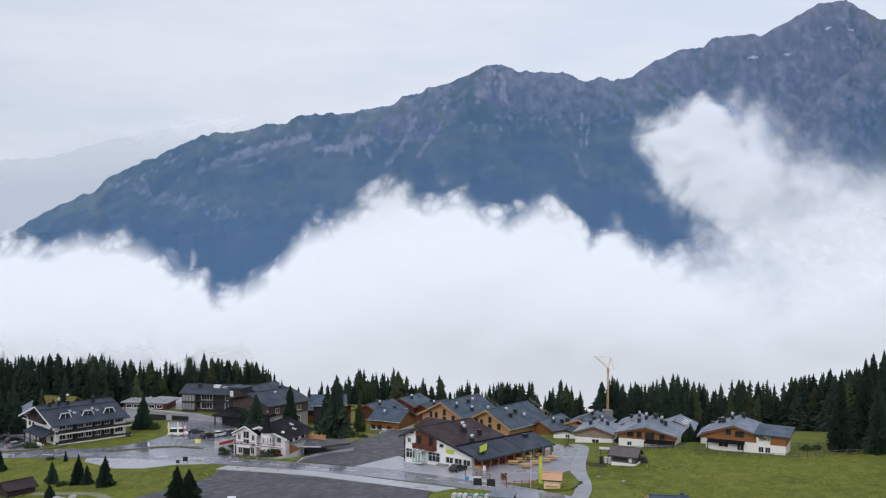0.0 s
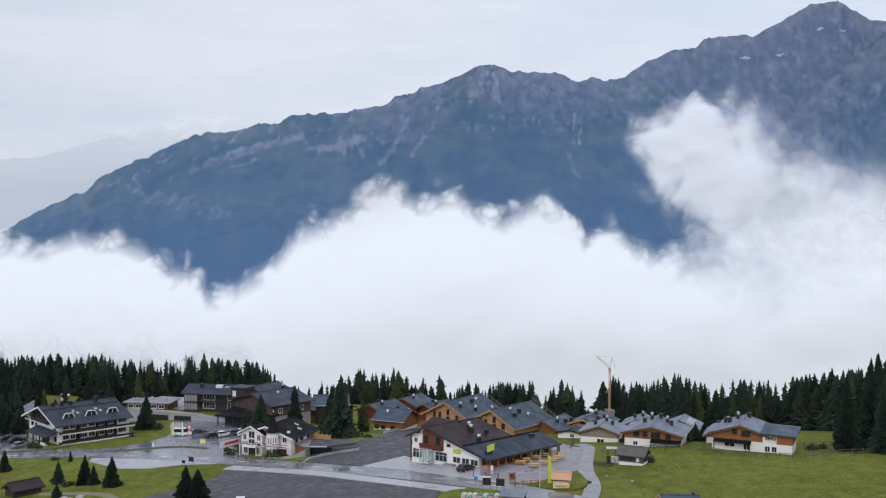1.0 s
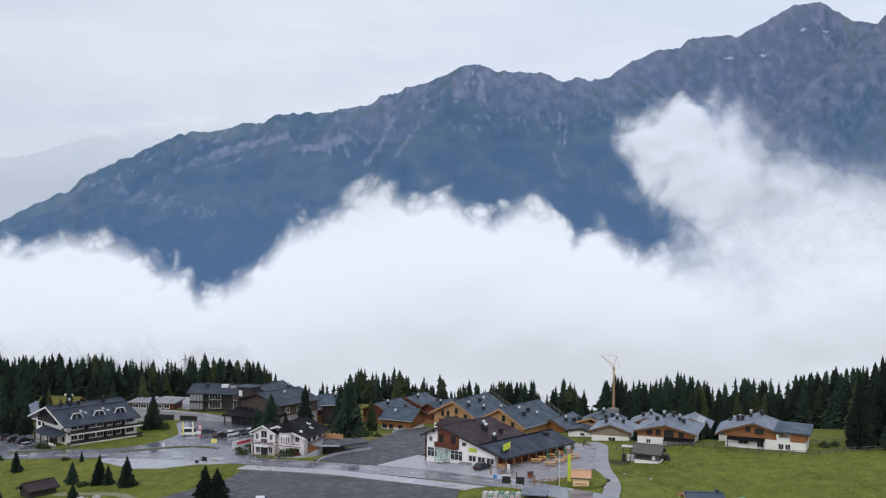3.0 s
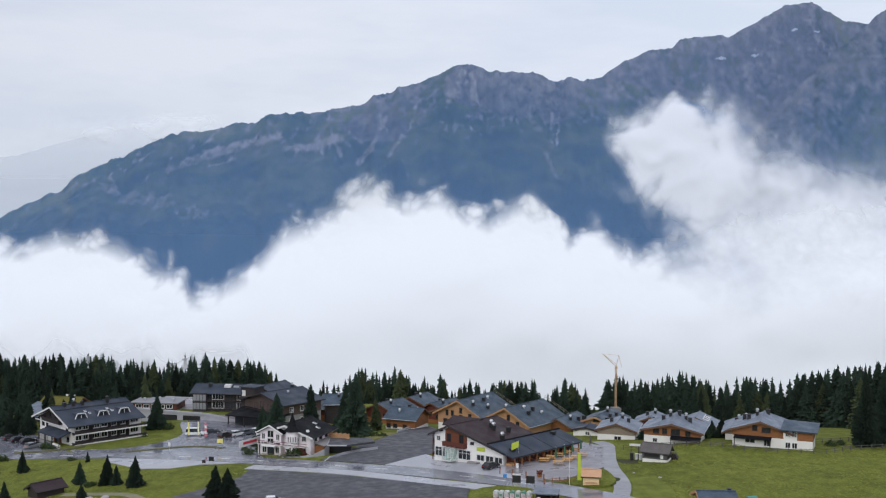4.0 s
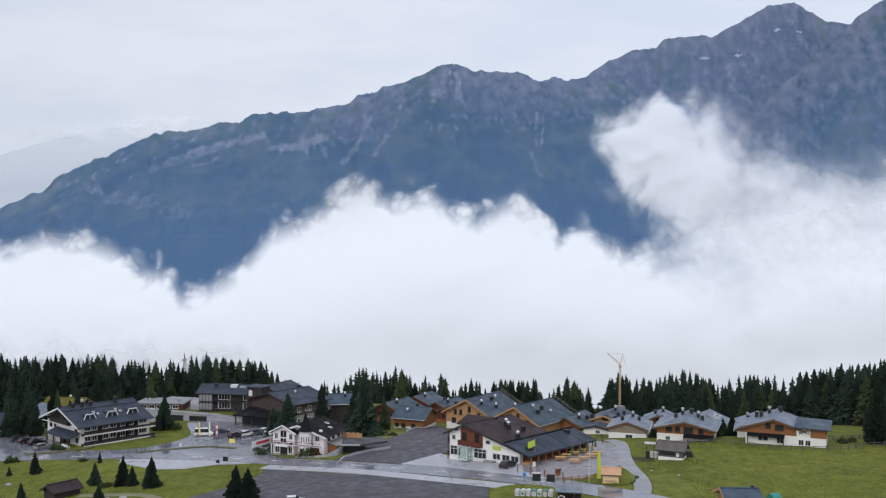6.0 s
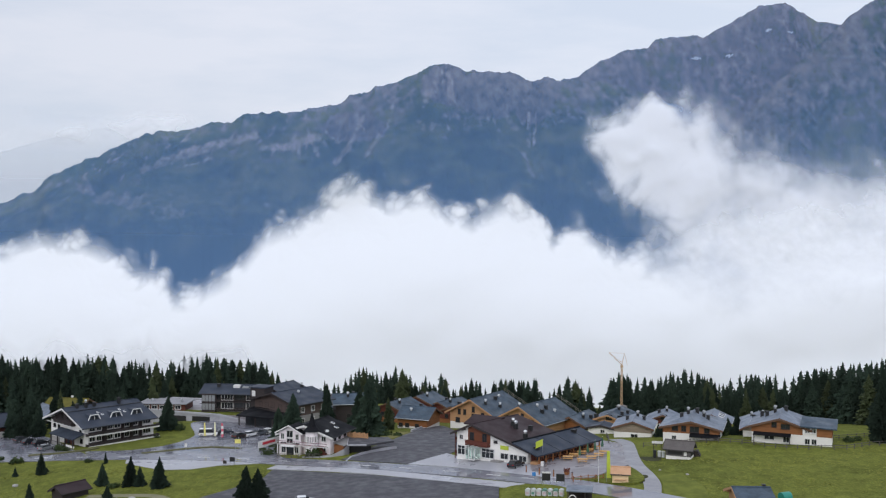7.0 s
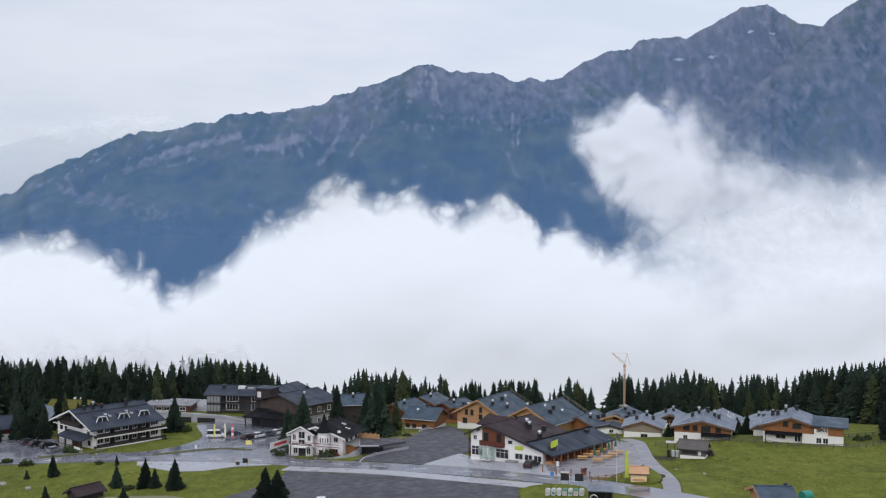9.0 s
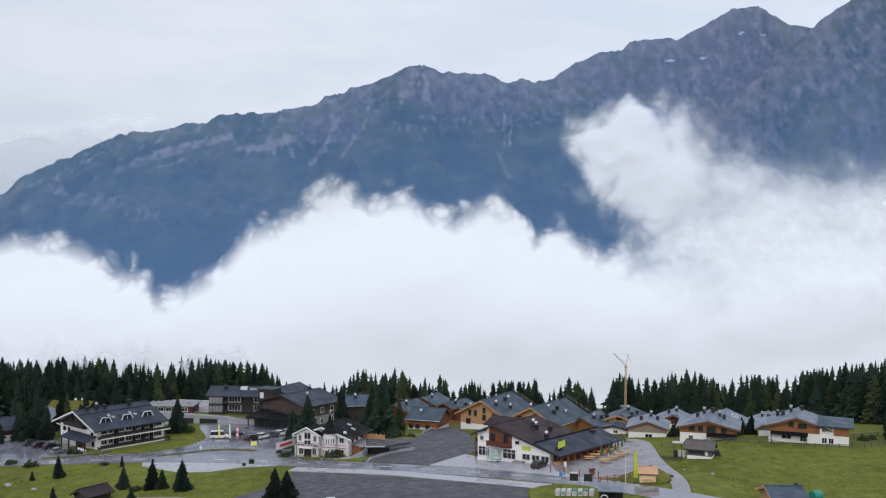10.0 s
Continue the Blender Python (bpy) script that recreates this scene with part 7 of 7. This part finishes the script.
def car(x, y, turn, colour, words, van=False, group=""):
    """A parked car with its bonnet towards local +x."""
    c = thing("van" if van else "car", x, y, ground_z(x, y) + 0.17, turn, words, "van" if van else "car", group)
    L, W = (4.9, 1.9) if van else (4.4, 1.8)
    top = 1.95 if van else 1.46
    side = [(-L / 2, 0.3), (L / 2, 0.3), (L / 2 + 0.04, 0.62), (L / 2 - 0.25, 0.82), (L / 2 - (0.9 if van else 1.25), 0.98), (-L / 2 + 0.1, 1.0), (-L / 2 - 0.03, 0.7)]
    bm = bmesh.new()
    prism(bm, side, -W / 2, W / 2)
    bmesh.ops.bevel(bm, geom=[e for e in bm.edges if abs(e.verts[0].co.y) > 0.8], offset=0.07, segments=2, affect="EDGES")
    part("body", bm, paint(colour), c, smooth=False)
    f, r = (L / 2 - 0.95, -L / 2 + 0.1) if van else (L / 2 - 1.35, -L / 2 + 0.2)
    cabin = [(r, 0.96), (f, 0.96), (f - (0.5 if van else 0.75), top), (r + (0.15 if van else 0.55), top)]
    bm = bmesh.new()
    prism(bm, cabin, -W / 2 + 0.1, W / 2 - 0.1)
    for v in bm.verts:
        if v.co.z > 1.2:
            v.co.y *= 0.86
    part("glasshouse", bm, M_GLASS, c, "dark car windows")
    bm = bmesh.new()
    box(bm, cabin[3][0] - 0.05, cabin[2][0] + 0.05, -W / 2 + 0.2, W / 2 - 0.2, top - 0.03, top + 0.05)
    bmesh.ops.bevel(bm, geom=list(bm.edges), offset=0.03, segments=1, affect="EDGES")
    part("roof", bm, paint(colour), c)
    for px in (-L / 2 + 0.8, L / 2 - 0.85):
        for py in (-W / 2 + 0.02, W / 2 - 0.02):
            bm = bmesh.new()
            tube(bm, (px, py - 0.1, 0.32), (px, py + 0.1, 0.32), 0.32, n=14)
            wheel = part("wheel", bm, M_TYRE, c)
            bm = bmesh.new()
            tube(bm, (px, py - 0.115, 0.32), (px, py + 0.115, 0.32), 0.19, n=10)
            part("rim", bm, M_METAL, wheel)
    for py in (-W / 2 + 0.32, W / 2 - 0.32):
        bm = bmesh.new()
        box(bm, L / 2 - 0.12, L / 2 + 0.03, py - 0.2, py + 0.2, 0.6, 0.75)
        part("headlight", bm, M_LAMP, c)
        bm = bmesh.new()
        box(bm, -L / 2 - 0.05, -L / 2 + 0.1, py - 0.18, py + 0.18, 0.7, 0.88)
        part("tail_light", bm, M_REDLAMP, c)
    return c


car(2.4, 216.8, 52, (0.02, 0.02, 0.024), "black car parked on the restaurant apron")
for x, y, t, col, wd in ((-63.4, 276.4, 50, (0.035, 0.025, 0.022), "dark brown car parked in a row"), (-60.9, 278.8, 50, (0.75, 0.75, 0.76), "white car parked in a row"), (-58.7, 281.4, 50, (0.09, 0.1, 0.12), "grey car parked in a row"), (-56.6, 284.2, 50, (0.72, 0.73, 0.74), "white car parked in the hotel row"), (-54.8, 287.0, 50, (0.4, 0.41, 0.43), "silver car parked in the hotel row")):
    car(x, y, t, col, wd, group="cars before the dark hotel")
car(-72.6, 281.5, 5, (0.76, 0.76, 0.75), "white van parked beside the grass bank", van=True)
car(-68.6, 284.5, 20, (0.03, 0.035, 0.045), "dark car parked beside the white van")
for x, y, t, col, wd in ((-117.5, 276.0, 50, (0.02, 0.022, 0.03), "dark blue car at the balcony hotel"), (-114.0, 273.5, 50, (0.015, 0.015, 0.018), "black car at the balcony hotel"), (-110.0, 265.5, 60, (0.2, 0.21, 0.22), "grey car at the balcony hotel"), (-121.0, 280.0, 50, (0.05, 0.05, 0.055), "dark grey car at the balcony hotel")):
    car(x, y, t, col, wd, group="cars beside the balcony hotel")
car(-39.8, 195.6, 8, (0.7, 0.71, 0.73), "white car parked on the gravel lot")


# ---- terrace furniture ----
def picnic_table(x, y, turn):
    t = thing("picnic_table", x, y, ground_z(x, y) + 0.2, turn, "orange-brown timber terrace table with benches", "table", "terrace tables")
    t.scale = (0.95, 0.95, 1.0)
    bm = bmesh.new()
    box(bm, -1.15, 1.15, -0.55, 0.55, 0.68, 0.8)
    bmesh.ops.bevel(bm, geom=[e for e in bm.edges], offset=0.02, segments=1, affect="EDGES")
    part("tabletop", bm, M_TABLE, t)
    for s in (-1, 1):
        bm = bmesh.new()
        box(bm, -1.1, 1.1, s * 0.82 - 0.2, s * 0.82 + 0.2, 0.42, 0.5)
        part("bench", bm, M_TABLE, t)
    for px in (-0.8, 0.8):
        bm = bmesh.new()
        tube(bm, (px, -0.8, 0), (px, -0.2, 0.7), 0.05, n=5)
        tube(bm, (px, 0.8, 0), (px, 0.2, 0.7), 0.05, n=5)
        box(bm, px - 0.04, px + 0.04, -0.85, 0.85, 0.36, 0.42)
        part("leg", bm, M_TABLE, t)


M_TABLE = material("orange_table_timber", (0.6, 0.35, 0.13), (0.46, 0.25, 0.08), 0.5, scale=1.5, bump=0.1)
M_UMBRELLA = material("green_umbrella_cloth", (0.05, 0.13, 0.07), (0.03, 0.09, 0.05), 0.8, scale=1.5)
for x, y in ((14.2, 221.6), (16.0, 224.4), (18.2, 227.4), (20.3, 230.3), (22.6, 233.6), (16.6, 217.6), (19.0, 220.4), (21.2, 223.2), (23.0, 226.0)):
    picnic_table(x, y, -12)
for x, y in ((16.3, 219.2), (18.6, 222.3), (20.8, 225.4), (23.2, 229.2)):
    u = thing("parasol", x, y, ground_z(x, y) + 0.2, 0, "closed dark green terrace parasol", "parasol", "closed parasols")
    bm = bmesh.new()
    tube(bm, (0, 0, 0), (0, 0, 3.5), 0.04, n=6)
    part("pole", bm, M_FRAME, u)
    bm = bmesh.new()
    tube(bm, (0, 0, 1.3), (0, 0, 2.2), 0.3, 0.22, n=8)
    tube(bm, (0, 0, 2.2), (0, 0, 3.4), 0.22, 0.05, n=8)
    part("canopy", bm, M_UMBRELLA, u)
    bm = bmesh.new()
    tube(bm, (0, 0, 0), (0, 0, 0.12), 0.4, n=10)
    part("foot", bm, M_GREYWALL, u)


# ---- signs, flags, posts ----
def post_sign(name, x, y, turn, w, h, lift, mat, label, category, head=None, posts=2):
    s = thing(name, x, y, ground_z(x, y) + 0.1, turn, label, category)
    bm = bmesh.new()
    box(bm, -w / 2, w / 2, -0.05, 0.05, lift, lift + h)
    part("panel", bm, mat, s)
    for px in ((-w / 2 + 0.05, w / 2 - 0.05) if posts == 2 else (0,)):
        bm = bmesh.new()
        tube(bm, (px, 0.08, -0.4), (px, 0.08, lift + h), 0.05, n=6)
        part("post", bm, M_METAL, s)
    if head:
        bm = bmesh.new()
        box(bm, -w / 2, w / 2, -0.07, 0.06, lift + h + 0.005, lift + h + 0.3)
        part("header", bm, head, s, "white header strip")
    return s


M_SIGNBLUE = material("blue_sign_paint", (0.05, 0.25, 0.6), (0.04, 0.2, 0.5), 0.4, scale=2)
M_YELLOW = material("yellow_fabric", (0.8, 0.72, 0.22), (0.68, 0.6, 0.15), 0.6, scale=1.5)
M_PALEYELLOW = material("cream_fabric", (0.8, 0.78, 0.55), (0.68, 0.66, 0.45), 0.6, scale=1.5)
M_PINKRED = material("faded_red_fabric", (0.62, 0.13, 0.18), (0.5, 0.09, 0.13), 0.6, scale=1.5)
M_RED = material("red_fabric", (0.6, 0.04, 0.06), (0.5, 0.03, 0.05), 0.6, scale=1.5)
post_sign("billboard", 5.9, 197.6, -10, 1.6, 1.4, 1.0, M_BLACK, "dark billboard with white header on posts", "billboard", head=M_FRAME)
post_sign("billboard", 8.4, 196.2, -10, 1.6, 1.4, 1.0, M_BLACK, "plain dark billboard on posts", "billboard")
post_sign("road_sign", 3.9, 200.2, -5, 0.7, 0.7, 1.5, M_SIGNBLUE, "blue square road sign on a post", "sign", posts=1)
post_sign("notice_board", -59.4, 236.0, -15, 1.2, 1.0, 0.7, M_BLACK, "small dark notice board at the meadow edge", "sign")
post_sign("notice_board", -61.0, 235.6, -5, 0.8, 0.7, 0.4, M_WOODDARK, "low dark timber notice board", "sign")
post_sign("sandwich_board", 7.8, 215.8, -25, 0.6, 1.0, 0.1, M_FRAME, "white sandwich board at the terrace bar", "sign")
post_sign("yellow_sign", -60.6, 252.9, -5, 1.4, 1.0, 2.0, M_YELLOW, "yellow square sign board in the yard", "sign")
post_sign("white_sign", -73.8, 257.2, -5, 0.6, 0.9, 0.9, M_FRAME, "small white sign in the yard", "sign", posts=1)
bn = post_sign("banner", -52.6, 247.8, 58, 7.6, 1.6, 2.0, M_FRAME, "white advertising banner with red bars on posts", "banner")
bm = bmesh.new()
box(bm, -2.4, 2.4, -0.08, -0.052, 2.55, 3.15)
part("lettering_bar", bm, M_RED, bn, "red bar of unreadable lettering")


M_POLE = material("grey_aluminium_pole", (0.3, 0.31, 0.33), (0.22, 0.23, 0.25), 0.4, 0.5, scale=1.0)


def feather_flag(x, y, mat, h, w, label, group="", striped=None, base_up=0.12, low=0.15):
    f = thing("feather_flag", x, y, ground_z(x, y) + base_up, -8, label, "flag", group)
    bm = bmesh.new()
    tube(bm, (0, 0, -0.3), (0, 0, h), 0.035, 0.025, n=6)
    part("pole", bm, M_POLE, f)
    n = 5 if striped else 1
    for k in range(n):
        z0, z1 = h * (low + (0.98 - low) * k / n), h * (low + (0.98 - low) * (k + 1) / n)
        bm = bmesh.new()
        prism(bm, [(0.05, z0), (w, z0), (w * (1 if k < n - 1 else 0.7), z1), (0.05, z1)], -0.02, 0.02)
        part("cloth", bm, striped if striped and k % 2 else mat, f)


feather_flag(-70.2, 261.5, M_YELLOW, 6.3, 0.5, "yellow flag on a tall thin pole in the yard", "yard flags", low=0.46)
feather_flag(-67.3, 259.2, M_PALEYELLOW, 6.6, 0.5, "cream flag on a tall thin pole in the yard", "yard flags", low=0.46)
feather_flag(-65.5, 258.6, M_PINKRED, 6.4, 0.6, "red and white striped flag on a tall thin pole", "yard flags", striped=M_FRAME, low=0.44)
feather_flag(17.4, 197.0, M_LIME, 6.2, 0.85, "tall lime green banner flag at the terrace")
fp = thing("flagpole", 16.0, 197.6, ground_z(16, 197.6) + 0.2, 0, "bare white flagpole beside the kiosk", "flagpole")
bm = bmesh.new()
tube(bm, (0, 0, -0.3), (0, 0, 6.6), 0.06, 0.04, n=8)
part("pole", bm, M_FRAME, fp)
bm = bmesh.new()
bmesh.ops.create_icosphere(bm, subdivisions=1, radius=0.1, matrix=pose(0, 0, 6.65))
part("ball", bm, M_METAL, fp)
rf = thing("roof_flag", 7.6, 219.5, 2.4, 10, "lime green flag standing on the annex roof", "flag")
bm = bmesh.new()
tube(bm, (0.9, 0, -0.6), (0.9, 0, 3.0), 0.04, n=6)
part("pole", bm, M_METAL, rf)
bm = bmesh.new()
prism(bm, [(-0.7, 0.9), (0.85, 1.5), (0.85, 2.9), (-0.7, 2.3)], -0.02, 0.02)
part("cloth", bm, M_LIME, rf)
for x, y in ((3.8, 210.9), (8.5, 205.0), (6.0, 207.6), (11.6, 201.6)):
    b = thing("timber_post", x, y, ground_z(x, y) + 0.15, 0, "short brown timber post at the plaza edge", "post", "plaza edge posts")
    bm = bmesh.new()
    tube(bm, (0, 0, -0.3), (0, 0, 1.3), 0.13, 0.12, n=8)
    part("shaft", bm, M_WOODORANGE, b)
    bm = bmesh.new()
    tube(bm, (0, 0, 1.3), (0, 0, 1.42), 0.17, 0.08, n=8)
    part("cap", bm, M_WOODDARK, b)


def flower_tub(x, y):
    t = thing("flower_tub", x, y, ground_z(x, y) + 0.19, 0, "brown tub with reddish plants on the plaza", "planter")
    bm = bmesh.new()
    tube(bm, (0, 0, 0), (0, 0, 0.55), 0.45, 0.6, n=12)
    part("tub", bm, M_WOODORANGE, t)
    rnd = random.Random(8)
    bm = bmesh.new()
    for k in range(40):
        a, r, z = rnd.uniform(0, 6.28), rnd.uniform(0, 0.75), rnd.uniform(0.5, 1.25)
        bmesh.ops.create_icosphere(bm, subdivisions=1, radius=rnd.uniform(0.08, 0.2), matrix=pose(r * math.cos(a), r * math.sin(a), z))
    part("plants", bm, M_WOODRED, t)


flower_tub(11.3, 206.0)


# ---- round the meadow shed ----
sb = thing("trail_sign", 33.6, 221.6, ground_z(33.6, 221.6), -12, "long white trail board on two dark posts", "sign")
bm = bmesh.new()
box(bm, -1.15, 1.15, -0.06, 0.06, 2.7, 3.2)
part("board", bm, M_FRAME, sb)
for px in (-0.8, 0.8):
    bm = bmesh.new()
    tube(bm, (px, 0.1, -0.3), (px, 0.1, 3.1), 0.08, n=6)
    part("post", bm, M_WOODDARK, sb)
for k, (bx, by) in enumerate(((32.6, 219.9), (33.7, 220.3), (34.4, 219.6))):
    lk = thing("waste_drum", bx, by, ground_z(bx, by), 0, "dark drum standing beside the shed" if k == 0 else "pale drum standing beside the shed", "drum")
    bm = bmesh.new()
    tube(bm, (0, 0, 0), (0, 0, 1.5 if k == 0 else 1.2), 0.36, n=12)
    part("barrel", bm, M_BLACK if k == 0 else M_BIN, lk)
    bm = bmesh.new()
    tube(bm, (0, 0, 1.5 if k == 0 else 1.2), (0, 0, 1.62 if k == 0 else 1.3), 0.4, n=12)
    part("cover", bm, M_BLACK if k == 0 else M_FRAME, lk)
lw = thing("log_pile", 41.2, 219.2, ground_z(41.2, 219.2), -20, "stack of dark logs beside the shed", "log pile")
for row in range(3):
    for q in range(5 - row):
        bm = bmesh.new()
        x0 = (q - (4 - row) / 2) * 0.46
        tube(bm, (x0, -1.0, 0.2 + row * 0.4), (x0, 1.0, 0.22 + row * 0.4), 0.22, n=8)
        part("log", bm, M_BARK if (q + row) % 2 else M_WOODDARK, lw)


# ---- fences ----
def fence(points, label, height=1.1, gap=2.2, mat=None, rails=(0.45, 0.95)):
    f = thing("fence", 0, 0, 0, 0, label, "fence")
    mat = mat or M_WOODGREY
    posts = []
    for (x0, y0), (x1, y1) in zip(points, points[1:]):
        n = max(1, int(math.hypot(x1 - x0, y1 - y0) / gap))
        posts += [(x0 + (x1 - x0) * k / n, y0 + (y1 - y0) * k / n) for k in range(n)]
    posts.append(points[-1])
    for x, y in posts:
        z = ground_z(x, y)
        bm = bmesh.new()
        box(bm, x - 0.08, x + 0.08, y - 0.08, y + 0.08, z - 0.3, z + height)
        part("post", bm, mat, f)
    for (x0, y0), (x1, y1) in zip(posts, posts[1:]):
        bm = bmesh.new()
        for r in rails:
            tube(bm, (x0, y0, ground_z(x0, y0) + r), (x1, y1, ground_z(x1, y1) + r), 0.06, n=5)
        part("rail", bm, mat, f)


M_WOODGREY = material("grey_weathered_timber", (0.12, 0.11, 0.1), (0.07, 0.064, 0.058), 0.85, scale=1.0, stretch=(1, 1, 4))
fence([(33.5, 233.5), (42, 232.5), (50, 231.0), (56.5, 226.5), (58.0, 224.0), (66, 219.5), (73.5, 217.5), (80, 221), (92, 222)], "grey weathered timber fence along the meadow")
fence([(27.5, 243), (29, 250), (30, 257)], "low fence beside the gravel path")
fence([(74, 232), (84, 236), (95, 240)], "old timber fence behind the end chalet")
fence([(11.5, 199.5), (14.5, 200.2), (17.5, 200.0)], "short rustic fence beside the plaza", 1.2, 1.2, M_WOODORANGE)
fence([(-50, 242.5), (-45, 240.8), (-40, 239.5)], "low timber fence before the guesthouse", 0.8, 1.6)


# ---- bushes, stones ----
def bush(x, y, r, label, tall=1.0, mat=None):
    rnd = random.Random(int(x * 7 + y * 13))
    t = thing("bush", x, y, ground_z(x, y), 0, label, "bush")
    verts, faces = [], []
    for k in range(int(160 * min(2, r))):
        u, v = rnd.uniform(0, 6.28), rnd.uniform(0.0, 1.0)
        d = r * rnd.uniform(0.55, 1.1) * (1 + 0.25 * math.sin(3 * u + x))
        c = Vector((d * math.cos(u) * math.sqrt(1 - v * v), d * math.sin(u) * math.sqrt(1 - v * v), tall * d * v + 0.1))
        s = r * rnd.uniform(0.12, 0.28)
        i = len(verts)
        for _ in range(4):
            verts.append(tuple(c + Vector((rnd.uniform(-s, s), rnd.uniform(-s, s), rnd.uniform(-s, s)))))
        faces += [(i, i + 1, i + 2), (i, i + 2, i + 3), (i, i + 3, i + 1), (i + 1, i + 2, i + 3)]
    me = bpy.data.meshes.new("foliage")
    me.from_pydata(verts, [], faces)
    me.materials.append(mat or M_BUSH)
    o = new("foliage", me)
    o.parent = t
    bm = bmesh.new()
    for k in range(5):
        tube(bm, (0, 0, -0.1), (r * 0.6 * math.cos(k * 1.26), r * 0.6 * math.sin(k * 1.26), tall * r * 0.7), 0.05, 0.02, n=5)
    part("stems", bm, M_BARK, t)


M_BUSH = material("shrub_leaves", (0.05, 0.075, 0.025), (0.025, 0.04, 0.014), 0.8, scale=0.8, fine=4.0, bump=0, spec=0.25)
for x, y, r, tl in ((-112, 250.2, 1.6, 0.6), (-117.6, 254, 1.4, 0.6), (-106.4, 264.5, 1.5, 0.9), (-104.5, 263.5, 1.0, 0.8), (-94.5, 247.5, 1.0, 0.6), (-81.5, 219.3, 1.3, 0.5), (-88, 285, 0.7, 0.8), (-86, 281, 0.8, 0.8), (-82.6, 293.0, 1.6, 0.9), (-54.6, 252.5, 0.9, 1.3), (-53.4, 258.5, 1.0, 1.2), (-52.8, 262.5, 1.0, 1.2), (-52.6, 247.0, 1.3, 0.9), (-50.6, 248.5, 1.1, 2.6), (-42.4, 241.4, 1.3, 1.2), (-41.0, 242.5, 1.2, 1.3), (79, 229, 1.3, 0.7), (82, 231, 1.1, 0.7), (52.5, 262, 1.8, 1.2), (54, 244, 2.0, 1.3), (-27.5, 266, 1.6, 0.5), (-25.5, 275, 1.8, 0.6), (-22, 274, 1.2, 0.5)):
    bush(x, y, r, "leafy green shrub growing in grass", tl)
for x, y, hh in ((60.2, 248.5, 5.6), (58.6, 250.5, 4.6), (42.0, 252.8, 3.6), (43.4, 254.6, 4.4)):
    tree(x, y, hh, "small dark spruce growing between the chalets", 1.5, near=True)
for x, y, r in ((-103.6, 225.4, 0.7), (-110.7, 231.0, 0.8), (-78, 207.5, 0.9), (-76.5, 207.0, 0.7), (-75.0, 208.2, 0.8), (34, 200, 0.35), (30.0, 205.5, 0.3)):
    bm = bmesh.new()
    bmesh.ops.create_icosphere(bm, subdivisions=2, radius=r)
    for v in bm.verts:
        v.co *= 1 + 0.35 * noise.noise(v.co * 1.7 + Vector((x, y, 0)))
        v.co.z *= 0.6
    o = part("boulder", bm, M_STONE)
    o.location = (x, y, ground_z(x, y) + 0.15 * r)
    tagged(o, "pale grey boulder lying in the grass", "rock")


# ---- grass tufts on the meadows ----
def tufts(count, x0, x1, y0, y1, seed):
    """Uneven tufts of taller grass, in drifts."""
    rnd = random.Random(seed)
    verts, faces = [], []
    while count:
        x, y = rnd.uniform(x0, x1), rnd.uniform(y0, y1)
        drift = noise.fractal((x * 0.09, y * 0.07, seed), 0.9, 2.0, 4)
        count -= 1
        if drift < rnd.uniform(-0.5, 0.35) or paved(x, y):
            continue
        z, tall = ground_z(x, y), rnd.uniform(0.03, 0.07) * (1 + 0.6 * max(0.0, drift))
        for _ in range(3):
            a, w = rnd.uniform(0, 6.28), rnd.uniform(0.12, 0.3)
            dx, dy, lx, ly = w * math.cos(a), w * math.sin(a), rnd.uniform(-0.35, 0.35), rnd.uniform(-0.35, 0.35)
            i = len(verts)
            verts += [(x - dx + lx, y - dy + ly, z - 0.05), (x + dx + lx, y + dy + ly, z - 0.05), (x + 0.4 * dx + 2 * lx, y + 0.4 * dy + 2 * ly, z + tall)]
            faces.append((i, i + 1, i + 2))
    me = bpy.data.meshes.new("grass")
    me.from_pydata(verts, [], faces)
    me.materials.append(M_TUFT)
    return tagged(new("grass", me), "uneven tufts of meadow grass", "grass", kind="stuff")


M_TUFT = material("tuft_grass", (0.25, 0.26, 0.065), (0.15, 0.165, 0.036), 0.9, scale=0.12, fine=1.2, bump=0, spec=0.06, spread=0.5)
tufts(7000, -125, -48, 196, 250, 3)
tufts(8000, 27, 108, 176, 234, 5)
